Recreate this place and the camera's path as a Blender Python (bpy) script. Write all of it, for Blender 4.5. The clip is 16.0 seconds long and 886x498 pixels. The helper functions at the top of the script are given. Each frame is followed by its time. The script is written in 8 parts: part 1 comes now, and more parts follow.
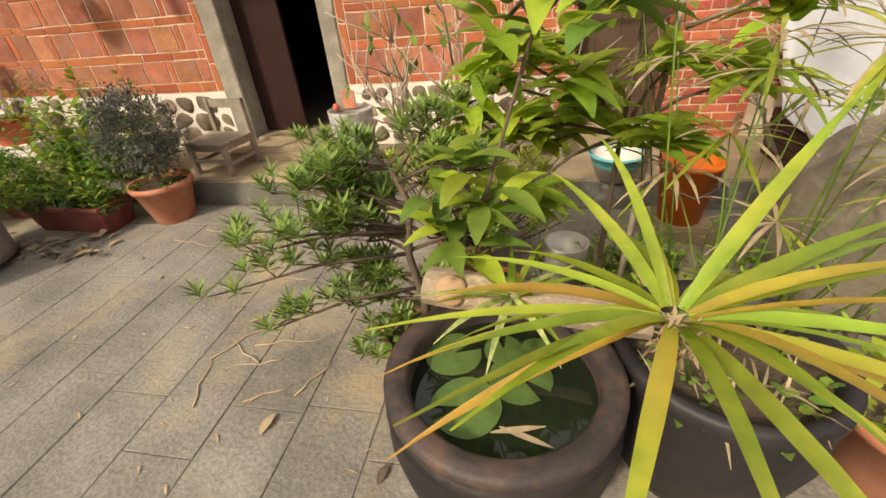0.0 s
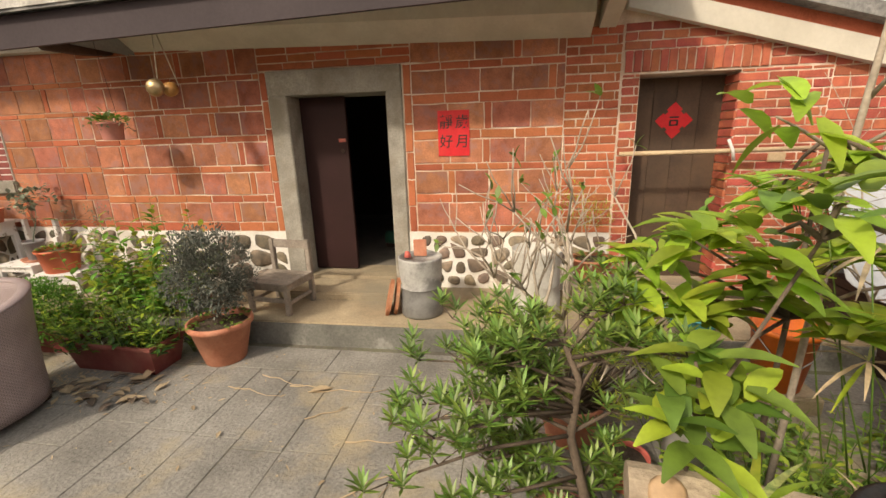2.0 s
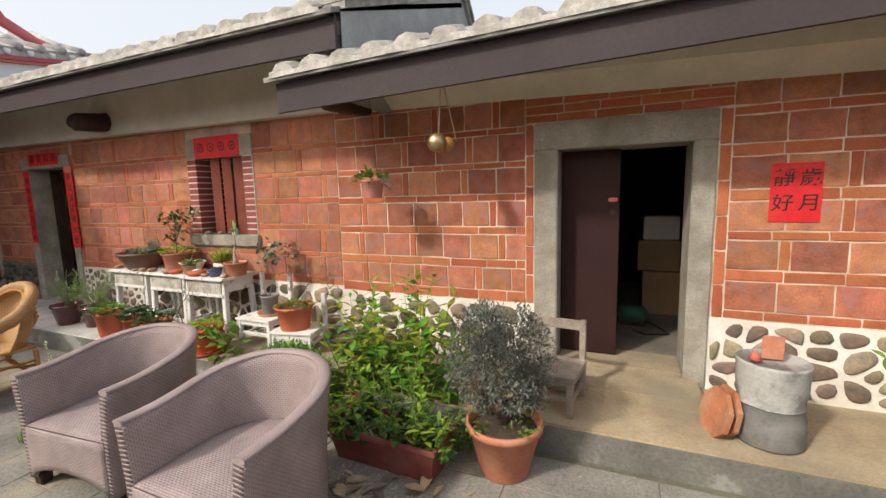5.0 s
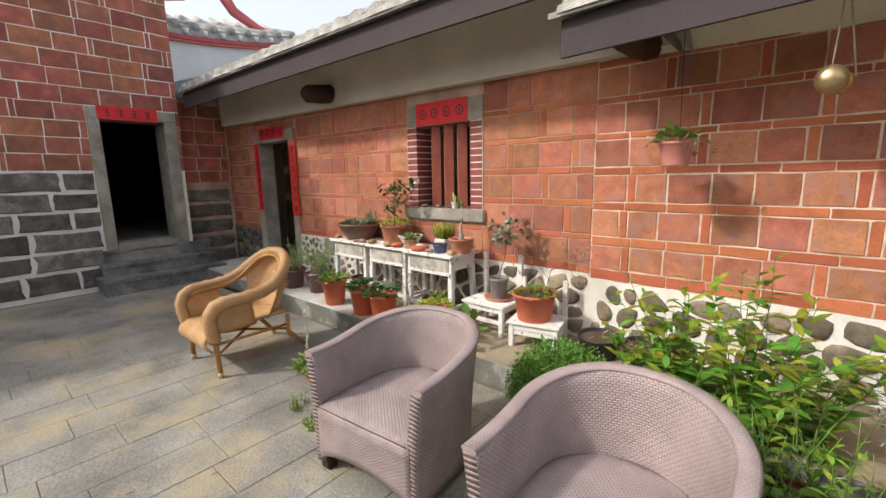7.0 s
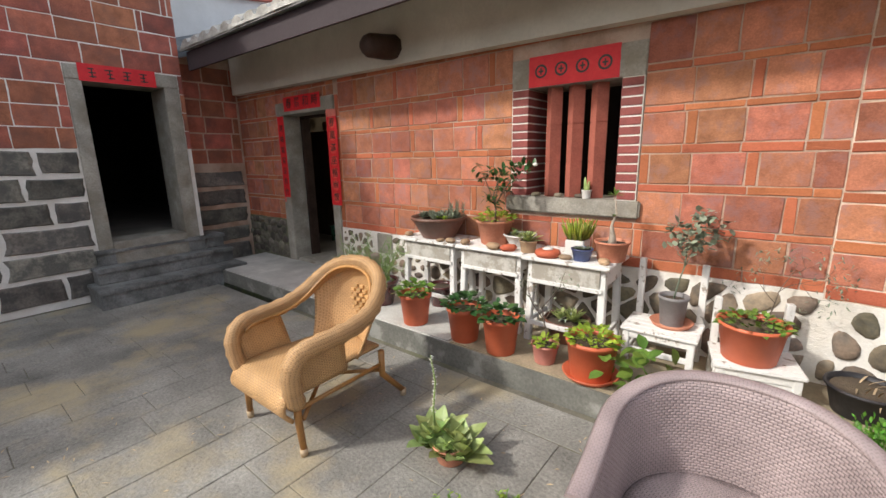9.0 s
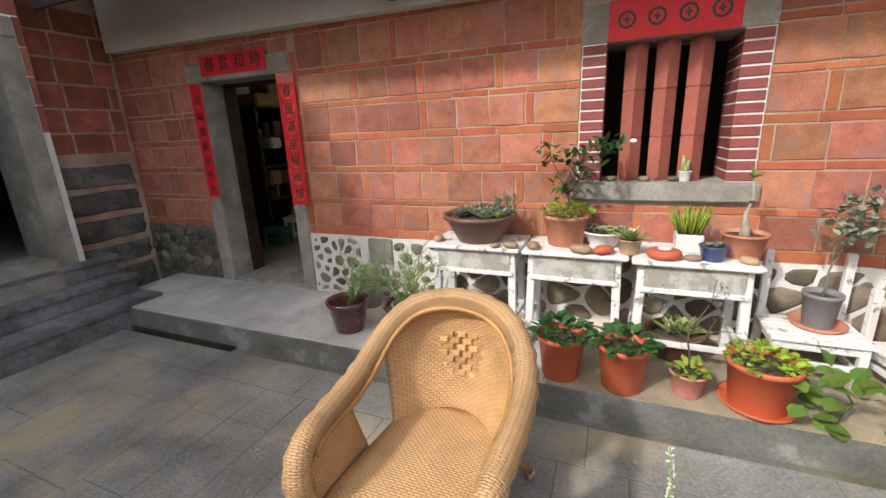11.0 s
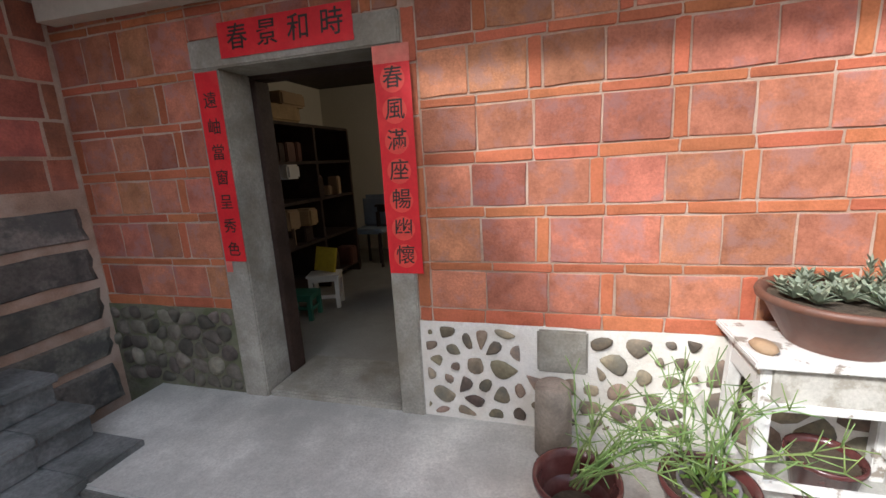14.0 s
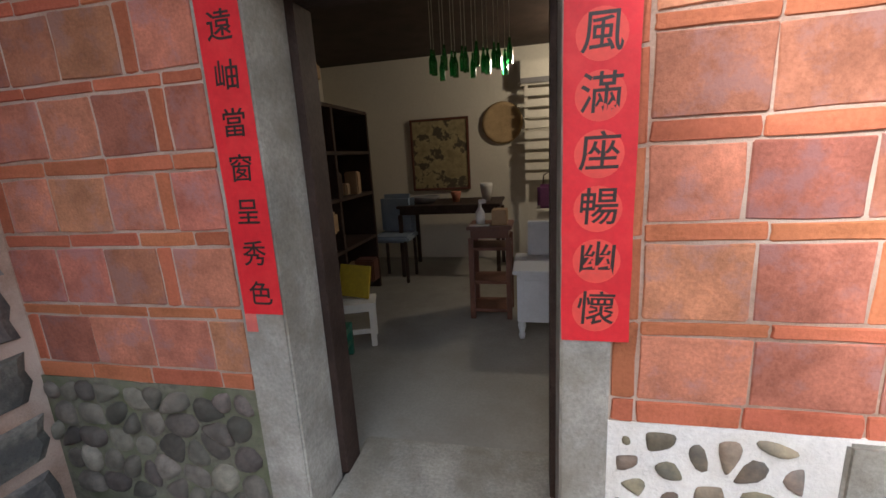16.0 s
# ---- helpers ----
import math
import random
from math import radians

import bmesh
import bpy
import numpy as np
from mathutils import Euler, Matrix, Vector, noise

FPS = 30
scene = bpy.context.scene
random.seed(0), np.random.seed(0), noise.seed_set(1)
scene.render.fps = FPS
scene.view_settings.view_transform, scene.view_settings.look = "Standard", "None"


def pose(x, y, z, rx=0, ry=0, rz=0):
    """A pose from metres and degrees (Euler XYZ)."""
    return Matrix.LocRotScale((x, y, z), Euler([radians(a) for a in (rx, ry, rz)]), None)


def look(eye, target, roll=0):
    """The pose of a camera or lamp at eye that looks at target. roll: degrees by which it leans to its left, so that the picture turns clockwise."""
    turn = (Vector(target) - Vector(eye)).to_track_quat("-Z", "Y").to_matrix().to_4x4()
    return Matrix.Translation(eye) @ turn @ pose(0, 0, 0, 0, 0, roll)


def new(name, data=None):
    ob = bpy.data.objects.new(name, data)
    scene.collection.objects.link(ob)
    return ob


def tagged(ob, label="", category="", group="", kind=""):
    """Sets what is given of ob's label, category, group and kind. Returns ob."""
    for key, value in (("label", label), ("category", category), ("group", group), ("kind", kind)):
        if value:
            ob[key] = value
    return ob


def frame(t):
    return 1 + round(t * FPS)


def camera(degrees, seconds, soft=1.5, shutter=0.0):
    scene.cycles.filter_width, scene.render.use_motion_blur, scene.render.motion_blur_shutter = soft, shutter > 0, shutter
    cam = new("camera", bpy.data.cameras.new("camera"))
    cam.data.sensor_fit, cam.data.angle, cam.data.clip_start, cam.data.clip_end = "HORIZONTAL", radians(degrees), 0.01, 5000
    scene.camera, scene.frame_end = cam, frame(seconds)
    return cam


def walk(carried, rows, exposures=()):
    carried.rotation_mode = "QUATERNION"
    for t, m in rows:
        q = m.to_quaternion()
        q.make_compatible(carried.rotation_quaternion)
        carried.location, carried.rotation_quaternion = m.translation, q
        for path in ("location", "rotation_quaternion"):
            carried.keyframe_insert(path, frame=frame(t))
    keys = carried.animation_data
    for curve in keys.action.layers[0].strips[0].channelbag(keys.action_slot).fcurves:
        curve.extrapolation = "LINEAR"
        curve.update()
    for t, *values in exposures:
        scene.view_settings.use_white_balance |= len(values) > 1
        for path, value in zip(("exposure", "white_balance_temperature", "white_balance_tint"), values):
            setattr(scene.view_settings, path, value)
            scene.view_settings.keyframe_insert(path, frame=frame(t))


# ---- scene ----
cam = camera(93.5, 16.0)
METRES, EYE, TILT, LEAN, TURN = 8.0, 1.5, 0.0, 0.0, 14.6
PATH = [
    (0, (1.643, -0.174, 1.373), (1.274, 1.474, 0.301), -5.3),
    (0.5, (1.494, -0.13, 1.384), (1.502, 1.54, 0.283), -5.4),
    (1, (1.355, -0.151, 1.402), (1.49, 1.545, 0.351), -4.4),
    (1.5, (1.183, -0.183, 1.44), (1.109, 1.633, 0.605), -3.0),
    (2, (1.029, -0.172, 1.527), (0.719, 1.733, 1.003), -1.8),
    (2.5, (0.872, -0.076, 1.598), (0.499, 1.865, 1.295), -1.2),
    (3, (0.693, 0.0, 1.616), (0.328, 1.953, 1.392), -1.3),
    (3.5, (0.4, -0.001, 1.599), (0.024, 1.954, 1.399), -1.6),
    (4, (0.15, 0.019, 1.567), (-0.279, 1.963, 1.371), -1.8),
    (4.5, (-0.107, 0.103, 1.573), (-0.666, 2.012, 1.363), -1.7),
    (5, (-0.425, 0.121, 1.582), (-1.209, 1.944, 1.327), -1.5),
    (5.2, (-0.568, 0.098, 1.566), (-1.436, 1.881, 1.303), -1.3),
    (7.3, (-1.862, 0.134, 1.536), (-3.162, 1.612, 1.183), -1.0),
    (7.5, (-2.023, 0.147, 1.535), (-3.322, 1.624, 1.174), -0.9),
    (8, (-2.41, 0.197, 1.545), (-3.706, 1.67, 1.158), -1.0),
    (8.5, (-2.809, 0.196, 1.559), (-4.079, 1.686, 1.15), -0.8),
    (9, (-3.19, 0.254, 1.548), (-4.408, 1.78, 1.114), -1.1),
    (9.2, (-3.352, 0.285, 1.545), (-4.541, 1.831, 1.102), -1.1),
    (11.3, (-4.917, 0.488, 1.563), (-5.589, 2.294, 1.028), -2.5),
    (11.5, (-5.063, 0.533, 1.548), (-5.689, 2.358, 1.022), -2.5),
    (12, (-5.395, 0.677, 1.539), (-5.938, 2.54, 1.056), -2.5),
    (12.5, (-5.724, 0.803, 1.539), (-6.221, 2.686, 1.085), -2.7),
    (13, (-5.996, 1.024, 1.538), (-6.483, 2.915, 1.103), -3.1),
    (13.5, (-6.235, 1.267, 1.526), (-6.753, 3.156, 1.125), -3.1),
    (14, (-6.528, 1.431, 1.563), (-7.073, 3.309, 1.146), -3.2),
    (14.5, (-6.76, 1.62, 1.529), (-7.307, 3.5, 1.125), -2.9),
    (15, (-6.978, 1.848, 1.536), (-7.508, 3.73, 1.115), -3.0),
    (15.5, (-7.245, 2.027, 1.549), (-7.723, 3.916, 1.1), -3.1),
    (16, (-7.456, 2.217, 1.537), (-7.892, 4.12, 1.104), -3.2),
]
walk(cam, [(t, look(eye, target, roll)) for t, eye, target, roll in PATH],
     [(0, 0.25, 8100, 12), (1.5, 0.25, 7900, 12), (3.5, 0.2, 7000, 10), (5.0, 0.27, 6800, 10), (8.0, 0.4, 6400, 10), (9.5, 0.42, 6300, 10),
      (12.0, 0.53, 6000, 10), (14.0, 0.82, 5900, 10), (15.0, 1.02, 5850, 10), (16.0, 1.45, 5800, 10)])

# ---- world, sun, exposure ----
SUN_WAY = Vector((0.6, 1.0, -0.95)).normalized()
world = bpy.data.worlds.new("sky")
scene.world = world
world.use_nodes = True
wn = world.node_tree.nodes
sky = wn.new("ShaderNodeTexSky")
sky.sky_type, sky.sun_disc = "NISHITA", False
sky.sun_elevation = math.asin(-SUN_WAY.z)
sky.sun_rotation = math.atan2(-SUN_WAY.x, -SUN_WAY.y)
sky.air_density, sky.dust_density, sky.ozone_density = 1.0, 7.0, 1.0
wn["Background"].inputs[1].default_value = 0.15
haze = wn.new("ShaderNodeMix")
haze.data_type, haze.inputs[0].default_value = "RGBA", 0.5
haze.inputs[7].default_value = (7.6, 7.9, 8.3, 1)
world.node_tree.links.new(sky.outputs[0], haze.inputs[6])
world.node_tree.links.new(haze.outputs[2], wn["Background"].inputs[0])
sun = new("sun", bpy.data.lights.new("sun", "SUN"))
sun.data.energy, sun.data.angle, sun.data.color = 2.5, radians(4.0), (1.0, 0.95, 0.87)
sun.matrix_world = look((0, 0, 20), Vector((0, 0, 20)) + SUN_WAY)


# ---- small builders ----
def ramp(nt, a, b, lo=0.3, hi=0.7):
    n = nt.nodes.new("ShaderNodeValToRGB")
    n.color_ramp.elements[0].position, n.color_ramp.elements[1].position = lo, hi
    n.color_ramp.elements[0].color, n.color_ramp.elements[1].color = (*a, 1), (*b, 1)
    return n


def mixed(nt, fac, a, b, kind="MIX"):
    n = nt.nodes.new("ShaderNodeMix")
    n.data_type, n.blend_type = "RGBA", kind
    for sock, v in ((n.inputs[0], fac), (n.inputs[6], a), (n.inputs[7], b)):
        if hasattr(v, "links") or hasattr(v, "is_linked"):
            nt.links.new(v, sock)
        elif isinstance(v, (int, float)):
            sock.default_value = v
        else:
            sock.default_value = (*v, 1)
    return n.outputs[2]


def noise_tex(nt, vec, scale, detail=4.0, rough=0.6):
    n = nt.nodes.new("ShaderNodeTexNoise")
    n.inputs["Scale"].default_value, n.inputs["Detail"].default_value = scale, detail
    n.inputs["Roughness"].default_value = rough
    nt.links.new(vec, n.inputs["Vector"])
    return n.outputs["Fac"]


def surface(name, base, vary=0.25, fine=60.0, coarse=4.0, stain=None, stain_amount=0.5, rough=0.8, bump=0.3,
            each=0.0, hue=0.0, metal=0.0, stain_scale=2.5, stain_lo=0.45, stain_hi=0.65, through_light=0.0, coat=0.0):
    """A surface with grain, patches, stains and, where asked, a tone of its own for every piece."""
    m = bpy.data.materials.new(name)
    m.use_nodes = True
    nt = m.node_tree
    bsdf = nt.nodes["Principled BSDF"]
    geo = nt.nodes.new("ShaderNodeNewGeometry")
    info = nt.nodes.new("ShaderNodeObjectInfo")
    rnd = nt.nodes.new("ShaderNodeMath")
    rnd.operation = "ADD"
    nt.links.new(info.outputs["Random"], rnd.inputs[0])
    nt.links.new(geo.outputs["Random Per Island"], rnd.inputs[1])
    shift = nt.nodes.new("ShaderNodeVectorMath")
    shift.operation = "MULTIPLY_ADD"
    comb = nt.nodes.new("ShaderNodeCombineXYZ")
    for k in range(3):
        nt.links.new(rnd.outputs[0], comb.inputs[k])
    nt.links.new(comb.outputs[0], shift.inputs[0])
    shift.inputs[1].default_value = (7.3, 3.1, 5.7) if each else (0, 0, 0)
    nt.links.new(geo.outputs["Position"], shift.inputs[2])
    vec = shift.outputs[0]
    f1, f2 = noise_tex(nt, vec, fine), noise_tex(nt, vec, coarse)
    dark, light = tuple(c * (1 - vary) for c in base), tuple(min(1, c * (1 + vary)) for c in base)
    r = ramp(nt, dark, light, 0.3, 0.7)
    nt.links.new(f2, r.inputs[0])
    r2 = ramp(nt, (1 - vary * 0.8,) * 3, (1 + vary * 0.4,) * 3, 0.3, 0.7)
    nt.links.new(f1, r2.inputs[0])
    col = mixed(nt, 1.0, r.outputs[0], r2.outputs[0], "MULTIPLY")
    if stain:
        f3 = noise_tex(nt, vec, stain_scale, 6.0, 0.65)
        r3 = ramp(nt, (0, 0, 0), (stain_amount,) * 3, stain_lo, stain_hi)
        nt.links.new(f3, r3.inputs[0])
        col = mixed(nt, r3.outputs[0], col, stain)
    if each:
        frac = nt.nodes.new("ShaderNodeMath")
        frac.operation = "FRACT"
        nt.links.new(rnd.outputs[0], frac.inputs[0])
        hsv = nt.nodes.new("ShaderNodeHueSaturation")
        for sock, lo, hi in (("Value", 1 - each, 1 + each * 0.8), ("Hue", 0.5 - hue, 0.5 + hue)):
            mr = nt.nodes.new("ShaderNodeMapRange")
            mr.inputs[3].default_value, mr.inputs[4].default_value = lo, hi
            nt.links.new(frac.outputs[0], mr.inputs[0])
            if sock == "Hue":
                sc = nt.nodes.new("ShaderNodeMath")
                sc.operation, sc.inputs[1].default_value = "MULTIPLY", 7.77
                fr = nt.nodes.new("ShaderNodeMath")
                fr.operation = "FRACT"
                nt.links.new(frac.outputs[0], sc.inputs[0])
                nt.links.new(sc.outputs[0], fr.inputs[0])
                nt.links.new(fr.outputs[0], mr.inputs[0])
            nt.links.new(mr.outputs[0], hsv.inputs[sock])
        nt.links.new(col, hsv.inputs["Color"])
        col = hsv.outputs[0]
    nt.links.new(col, bsdf.inputs["Base Color"])
    bsdf.inputs["Roughness"].default_value, bsdf.inputs["Metallic"].default_value = rough, metal
    bsdf.inputs["Coat Weight"].default_value = coat
    if bump:
        b = nt.nodes.new("ShaderNodeBump")
        b.inputs["Strength"].default_value, b.inputs["Distance"].default_value = bump, 0.01
        nt.links.new(f1, b.inputs["Height"])
        nt.links.new(b.outputs[0], bsdf.inputs["Normal"])
    if through_light:
        tr = nt.nodes.new("ShaderNodeBsdfTranslucent")
        nt.links.new(col, tr.inputs[0])
        ms = nt.nodes.new("ShaderNodeMixShader")
        ms.inputs[0].default_value = through_light
        nt.links.new(bsdf.outputs[0], ms.inputs[1])
        nt.links.new(tr.outputs[0], ms.inputs[2])
        nt.links.new(ms.outputs[0], nt.nodes["Material Output"].inputs[0])
    return m


def woven(name, light, dark, per_u, per_v, rough=0.5, bump=0.8, lift=0.3):
    """Woven strands over the mesh's UV, which is in metres."""
    m = bpy.data.materials.new(name)
    m.use_nodes = True
    nt = m.node_tree
    bsdf = nt.nodes["Principled BSDF"]
    uv = nt.nodes.new("ShaderNodeUVMap")
    sep = nt.nodes.new("ShaderNodeSeparateXYZ")
    nt.links.new(uv.outputs[0], sep.inputs[0])

    def fn(op, a, b=None):
        n = nt.nodes.new("ShaderNodeMath")
        n.operation = op
        for i, v in enumerate((a, b)):
            if v is None:
                continue
            if isinstance(v, (int, float)):
                n.inputs[i].default_value = v
            else:
                nt.links.new(v, n.inputs[i])
        return n.outputs[0]
    u, v = fn("MULTIPLY", sep.outputs[0], per_u * math.pi), fn("MULTIPLY", sep.outputs[1], per_v * math.pi)
    row = fn("FLOOR", fn("DIVIDE", v, math.pi))
    wave = fn("ABSOLUTE", fn("SINE", fn("ADD", u, fn("MULTIPLY", row, math.pi / 2))))
    across = fn("ABSOLUTE", fn("SINE", v))
    h = fn("MULTIPLY", fn("POWER", wave, 0.5), fn("POWER", across, 0.4))
    geo = nt.nodes.new("ShaderNodeNewGeometry")
    f = noise_tex(nt, geo.outputs["Position"], 6.0)
    r = ramp(nt, dark, light, 0.15, 0.15 + lift)
    nt.links.new(h, r.inputs[0])
    r2 = ramp(nt, (0.8,) * 3, (1.15,) * 3)
    nt.links.new(f, r2.inputs[0])
    nt.links.new(mixed(nt, 1.0, r.outputs[0], r2.outputs[0], "MULTIPLY"), bsdf.inputs["Base Color"])
    bsdf.inputs["Roughness"].default_value = rough
    b = nt.nodes.new("ShaderNodeBump")
    b.inputs["Strength"].default_value, b.inputs["Distance"].default_value = bump, 0.004
    nt.links.new(h, b.inputs["Height"])
    nt.links.new(b.outputs[0], bsdf.inputs["Normal"])
    return m


def mesh_of(name, verts, faces, mat, smooth=False, uvs=None):
    me = bpy.data.meshes.new(name)
    me.from_pydata([tuple(v) for v in verts], [], faces)
    if uvs is not None:
        layer = me.uv_layers.new(name="UVMap")
        loops = np.zeros(len(me.loops), dtype=np.int32)
        me.loops.foreach_get("vertex_index", loops)
        layer.data.foreach_set("uv", np.asarray(uvs, dtype=np.float32)[loops].ravel())
    me.materials.append(mat)
    if smooth:
        me.polygons.foreach_set("use_smooth", [True] * len(me.polygons))
    me.update()
    return me


def part(name, bm, material, parent=None, label="", smooth=False):
    """One mesh object out of a bmesh or ready mesh, under a thing or a part."""
    if isinstance(bm, bmesh.types.BMesh):
        me = bpy.data.meshes.new(name)
        bmesh.ops.recalc_face_normals(bm, faces=bm.faces[:])
        bm.to_mesh(me)
        bm.free()
        me.materials.append(material)
        if smooth:
            me.polygons.foreach_set("use_smooth", [True] * len(me.polygons))
    else:
        me = bm
    ob = new(name, me)
    ob.parent = parent
    if label:
        ob["label"] = label
    return ob


def thing(name, label, category, at=(0, 0, 0), turn=0.0, group="", kind=""):
    ob = new(name)
    ob.empty_display_size = 0.1
    ob.matrix_world = pose(*at, 0, 0, turn)
    return tagged(ob, label, category, group, kind)


def box(bm, x0, x1, y0, y1, z0, z1, bevel=0.0, jitter=0.0, rng=None):
    r = bmesh.ops.create_cube(bm, size=1.0)
    vs = r["verts"]
    for v in vs:
        v.co = Vector((x0 if v.co.x < 0 else x1, y0 if v.co.y < 0 else y1, z0 if v.co.z < 0 else z1))
        if jitter:
            v.co += Vector([rng.uniform(-jitter, jitter) for _ in range(3)])
    if bevel:
        es = list({e for v in vs for e in v.link_edges})
        bmesh.ops.bevel(bm, geom=es, offset=bevel, segments=2, affect="EDGES", clamp_overlap=True)
    return bm


def boxes(*specs, bevel=0.0):
    bm = bmesh.new()
    for s in specs:
        box(bm, *s, bevel=bevel)
    return bm


def lathe(profile, n=28, wobble=0.0, rng=None):
    """A turned body from (radius, height) pairs, bottom to top."""
    bm = bmesh.new()
    rings = []
    for r, z in profile:
        if r < 1e-5:
            rings.append([bm.verts.new((0, 0, z))])
        else:
            rings.append([bm.verts.new(((r + (rng.uniform(-wobble, wobble) if wobble else 0)) * math.cos(2 * math.pi * k / n),
                                        r * math.sin(2 * math.pi * k / n), z)) for k in range(n)])
    for a, b in zip(rings, rings[1:]):
        for k in range(n):
            j = (k + 1) % n
            if len(a) == 1 and len(b) == 1:
                continue
            if len(a) == 1:
                bm.faces.new((a[0], b[k], b[j]))
            elif len(b) == 1:
                bm.faces.new((a[k], a[j], b[0]))
            else:
                bm.faces.new((a[k], a[j], b[j], b[k]))
    return bm


def tube_data(V, F, pts, radii, n=6):
    """Adds a tapering tube along the points to the lists V and F."""
    base = len(V)
    pts = [Vector(p) for p in pts]
    side = None
    for i, p in enumerate(pts):
        d = (pts[min(i + 1, len(pts) - 1)] - pts[max(i - 1, 0)]).normalized()
        if side is None:
            side = d.cross(Vector((0.3, 0.2, 1)) if abs(d.z) < 0.9 else Vector((1, 0, 0))).normalized()
        side = (side - d * side.dot(d)).normalized()
        up = d.cross(side)
        r = radii[i] if isinstance(radii, (list, tuple)) else radii
        for k in range(n):
            a = 2 * math.pi * k / n
            V.append(p + side * (r * math.cos(a)) + up * (r * math.sin(a)))
    for i in range(len(pts) - 1):
        for k in range(n):
            j = (k + 1) % n
            F.append((base + i * n + k, base + i * n + j, base + (i + 1) * n + j, base + (i + 1) * n + k))
    F.append(tuple(base + k for k in reversed(range(n))))
    F.append(tuple(base + (len(pts) - 1) * n + k for k in range(n)))


def tube(name, pts, radii, mat, parent=None, n=8, label="", smooth=True):
    V, F = [], []
    tube_data(V, F, pts, radii, n)
    return part(name, mesh_of(name, V, F, mat, smooth), mat, parent, label)


def leaf_data(V, F, pos, way, length, width, droop=0.3, fold=0.25, n=4, roll=0.0, shape=1.0):
    """Adds one leaf: a folded, bending blade that starts at pos and goes off along way."""
    d = Vector(way).normalized()
    side = d.cross(Vector((0, 0, 1)))
    if side.length < 0.05:
        side = Vector((1, 0, 0))
    side.normalize()
    if roll:
        side.rotate(Matrix.Rotation(roll, 3, d))
    base, p = len(V), Vector(pos)
    for i in range(n + 1):
        f = i / n
        w = width * 0.5 * (math.sin(math.pi * min(0.97, 0.06 + 0.94 * f) ** shape) + 0.04)
        up = side.cross(d)
        V.append(p - side * w + up * (fold * w))
        V.append(p.copy())
        V.append(p + side * w + up * (fold * w))
        p = p + d * (length / n)
        d = (d + Vector((0, 0, -droop / n))).normalized()
    for i in range(n):
        a = base + 3 * i
        F.append((a, a + 1, a + 4, a + 3))
        F.append((a + 1, a + 2, a + 5, a + 4))


def sheet(name, fn, nu, nv, mat, parent=None, thick=0.0, label="", close_u=False):
    """A curved sheet fn(i/nu, j/nv) -> (place, uv in metres), made solid where thick is given."""
    V, U, F = [], [], []
    for i in range(nu + 1):
        for j in range(nv + 1):
            p, uv = fn(i / nu, j / nv)
            V.append(Vector(p))
            U.append(uv)
    for i in range(nu):
        for j in range(nv):
            a = i * (nv + 1) + j
            F.append((a, a + 1, a + nv + 2, a + nv + 1))
    me = mesh_of(name, V, F, mat, True, U)
    ob = part(name, me, mat, parent, label)
    if thick:
        s = ob.modifiers.new("thickness", "SOLIDIFY")
        s.thickness, s.offset = thick, 0
    return ob


# ---- materials ----
M_TILE = surface("brick_tile", (0.43, 0.17, 0.1), 0.26, 90, 9, (0.35, 0.18, 0.155), 0.75, 0.8, 0.4, each=0.26, hue=0.012, stain_scale=8, stain_lo=0.5, stain_hi=0.62)
M_THIN = surface("thin_brick", (0.45, 0.145, 0.07), 0.22, 90, 9, (0.36, 0.11, 0.06), 0.5, 0.8, 0.3, each=0.2, hue=0.008, stain_scale=9)
M_WHITEMORTAR = surface("white_lime_mortar", (0.8, 0.78, 0.74), 0.1, 90, 5, (0.6, 0.56, 0.48), 0.5, 0.95, 0.5, stain_scale=4)
M_MORTARWEST = surface("grey_mortar", (0.42, 0.285, 0.21), 0.22, 120, 6, (0.54, 0.44, 0.36), 0.8, 0.95, 0.5, stain_scale=2)
M_MORTAR = surface("pale_mortar", (0.6, 0.45, 0.34), 0.2, 120, 6, (0.74, 0.66, 0.56), 0.85, 0.95, 0.5, stain_scale=3)
M_LIME = surface("lime_plaster", (0.78, 0.755, 0.7), 0.1, 60, 3, (0.56, 0.5, 0.4), 0.45, 0.9, 0.6, stain_scale=4)
M_SMALL = surface("small_brick", (0.4, 0.1, 0.06), 0.25, 90, 8, (0.5, 0.16, 0.07), 0.6, 0.8, 0.25, each=0.25, hue=0.012, stain_scale=6)
M_WINE = surface("wine_brick", (0.26, 0.065, 0.055), 0.2, 90, 8, None, 0, 0.7, 0.2, each=0.15)
M_STONE = surface("river_stone", (0.25, 0.195, 0.135), 0.3, 50, 9, (0.1, 0.1, 0.09), 0.7, 0.75, 0.25, each=0.6, hue=0.035, stain_scale=8)
M_DARKSTONE = surface("dark_stone", (0.16, 0.138, 0.11), 0.4, 40, 6, (0.085, 0.08, 0.06), 0.5, 0.8, 0.4, each=0.65, hue=0.03, stain_scale=5)
M_DARKMORTAR = surface("mossy_mortar", (0.2, 0.19, 0.135), 0.35, 40, 5, (0.07, 0.09, 0.03), 0.8, 0.95, 0.8, stain_scale=5)
M_GREYSTONE = surface("dressed_granite", (0.34, 0.32, 0.275), 0.3, 70, 4, (0.2, 0.175, 0.13), 0.75, 0.85, 0.4, stain_scale=3)
M_CONCRETE = surface("terrace_concrete", (0.37, 0.3, 0.2), 0.26, 80, 2.5, (0.23, 0.205, 0.15), 0.75, 0.85, 0.35, stain_scale=1.6)
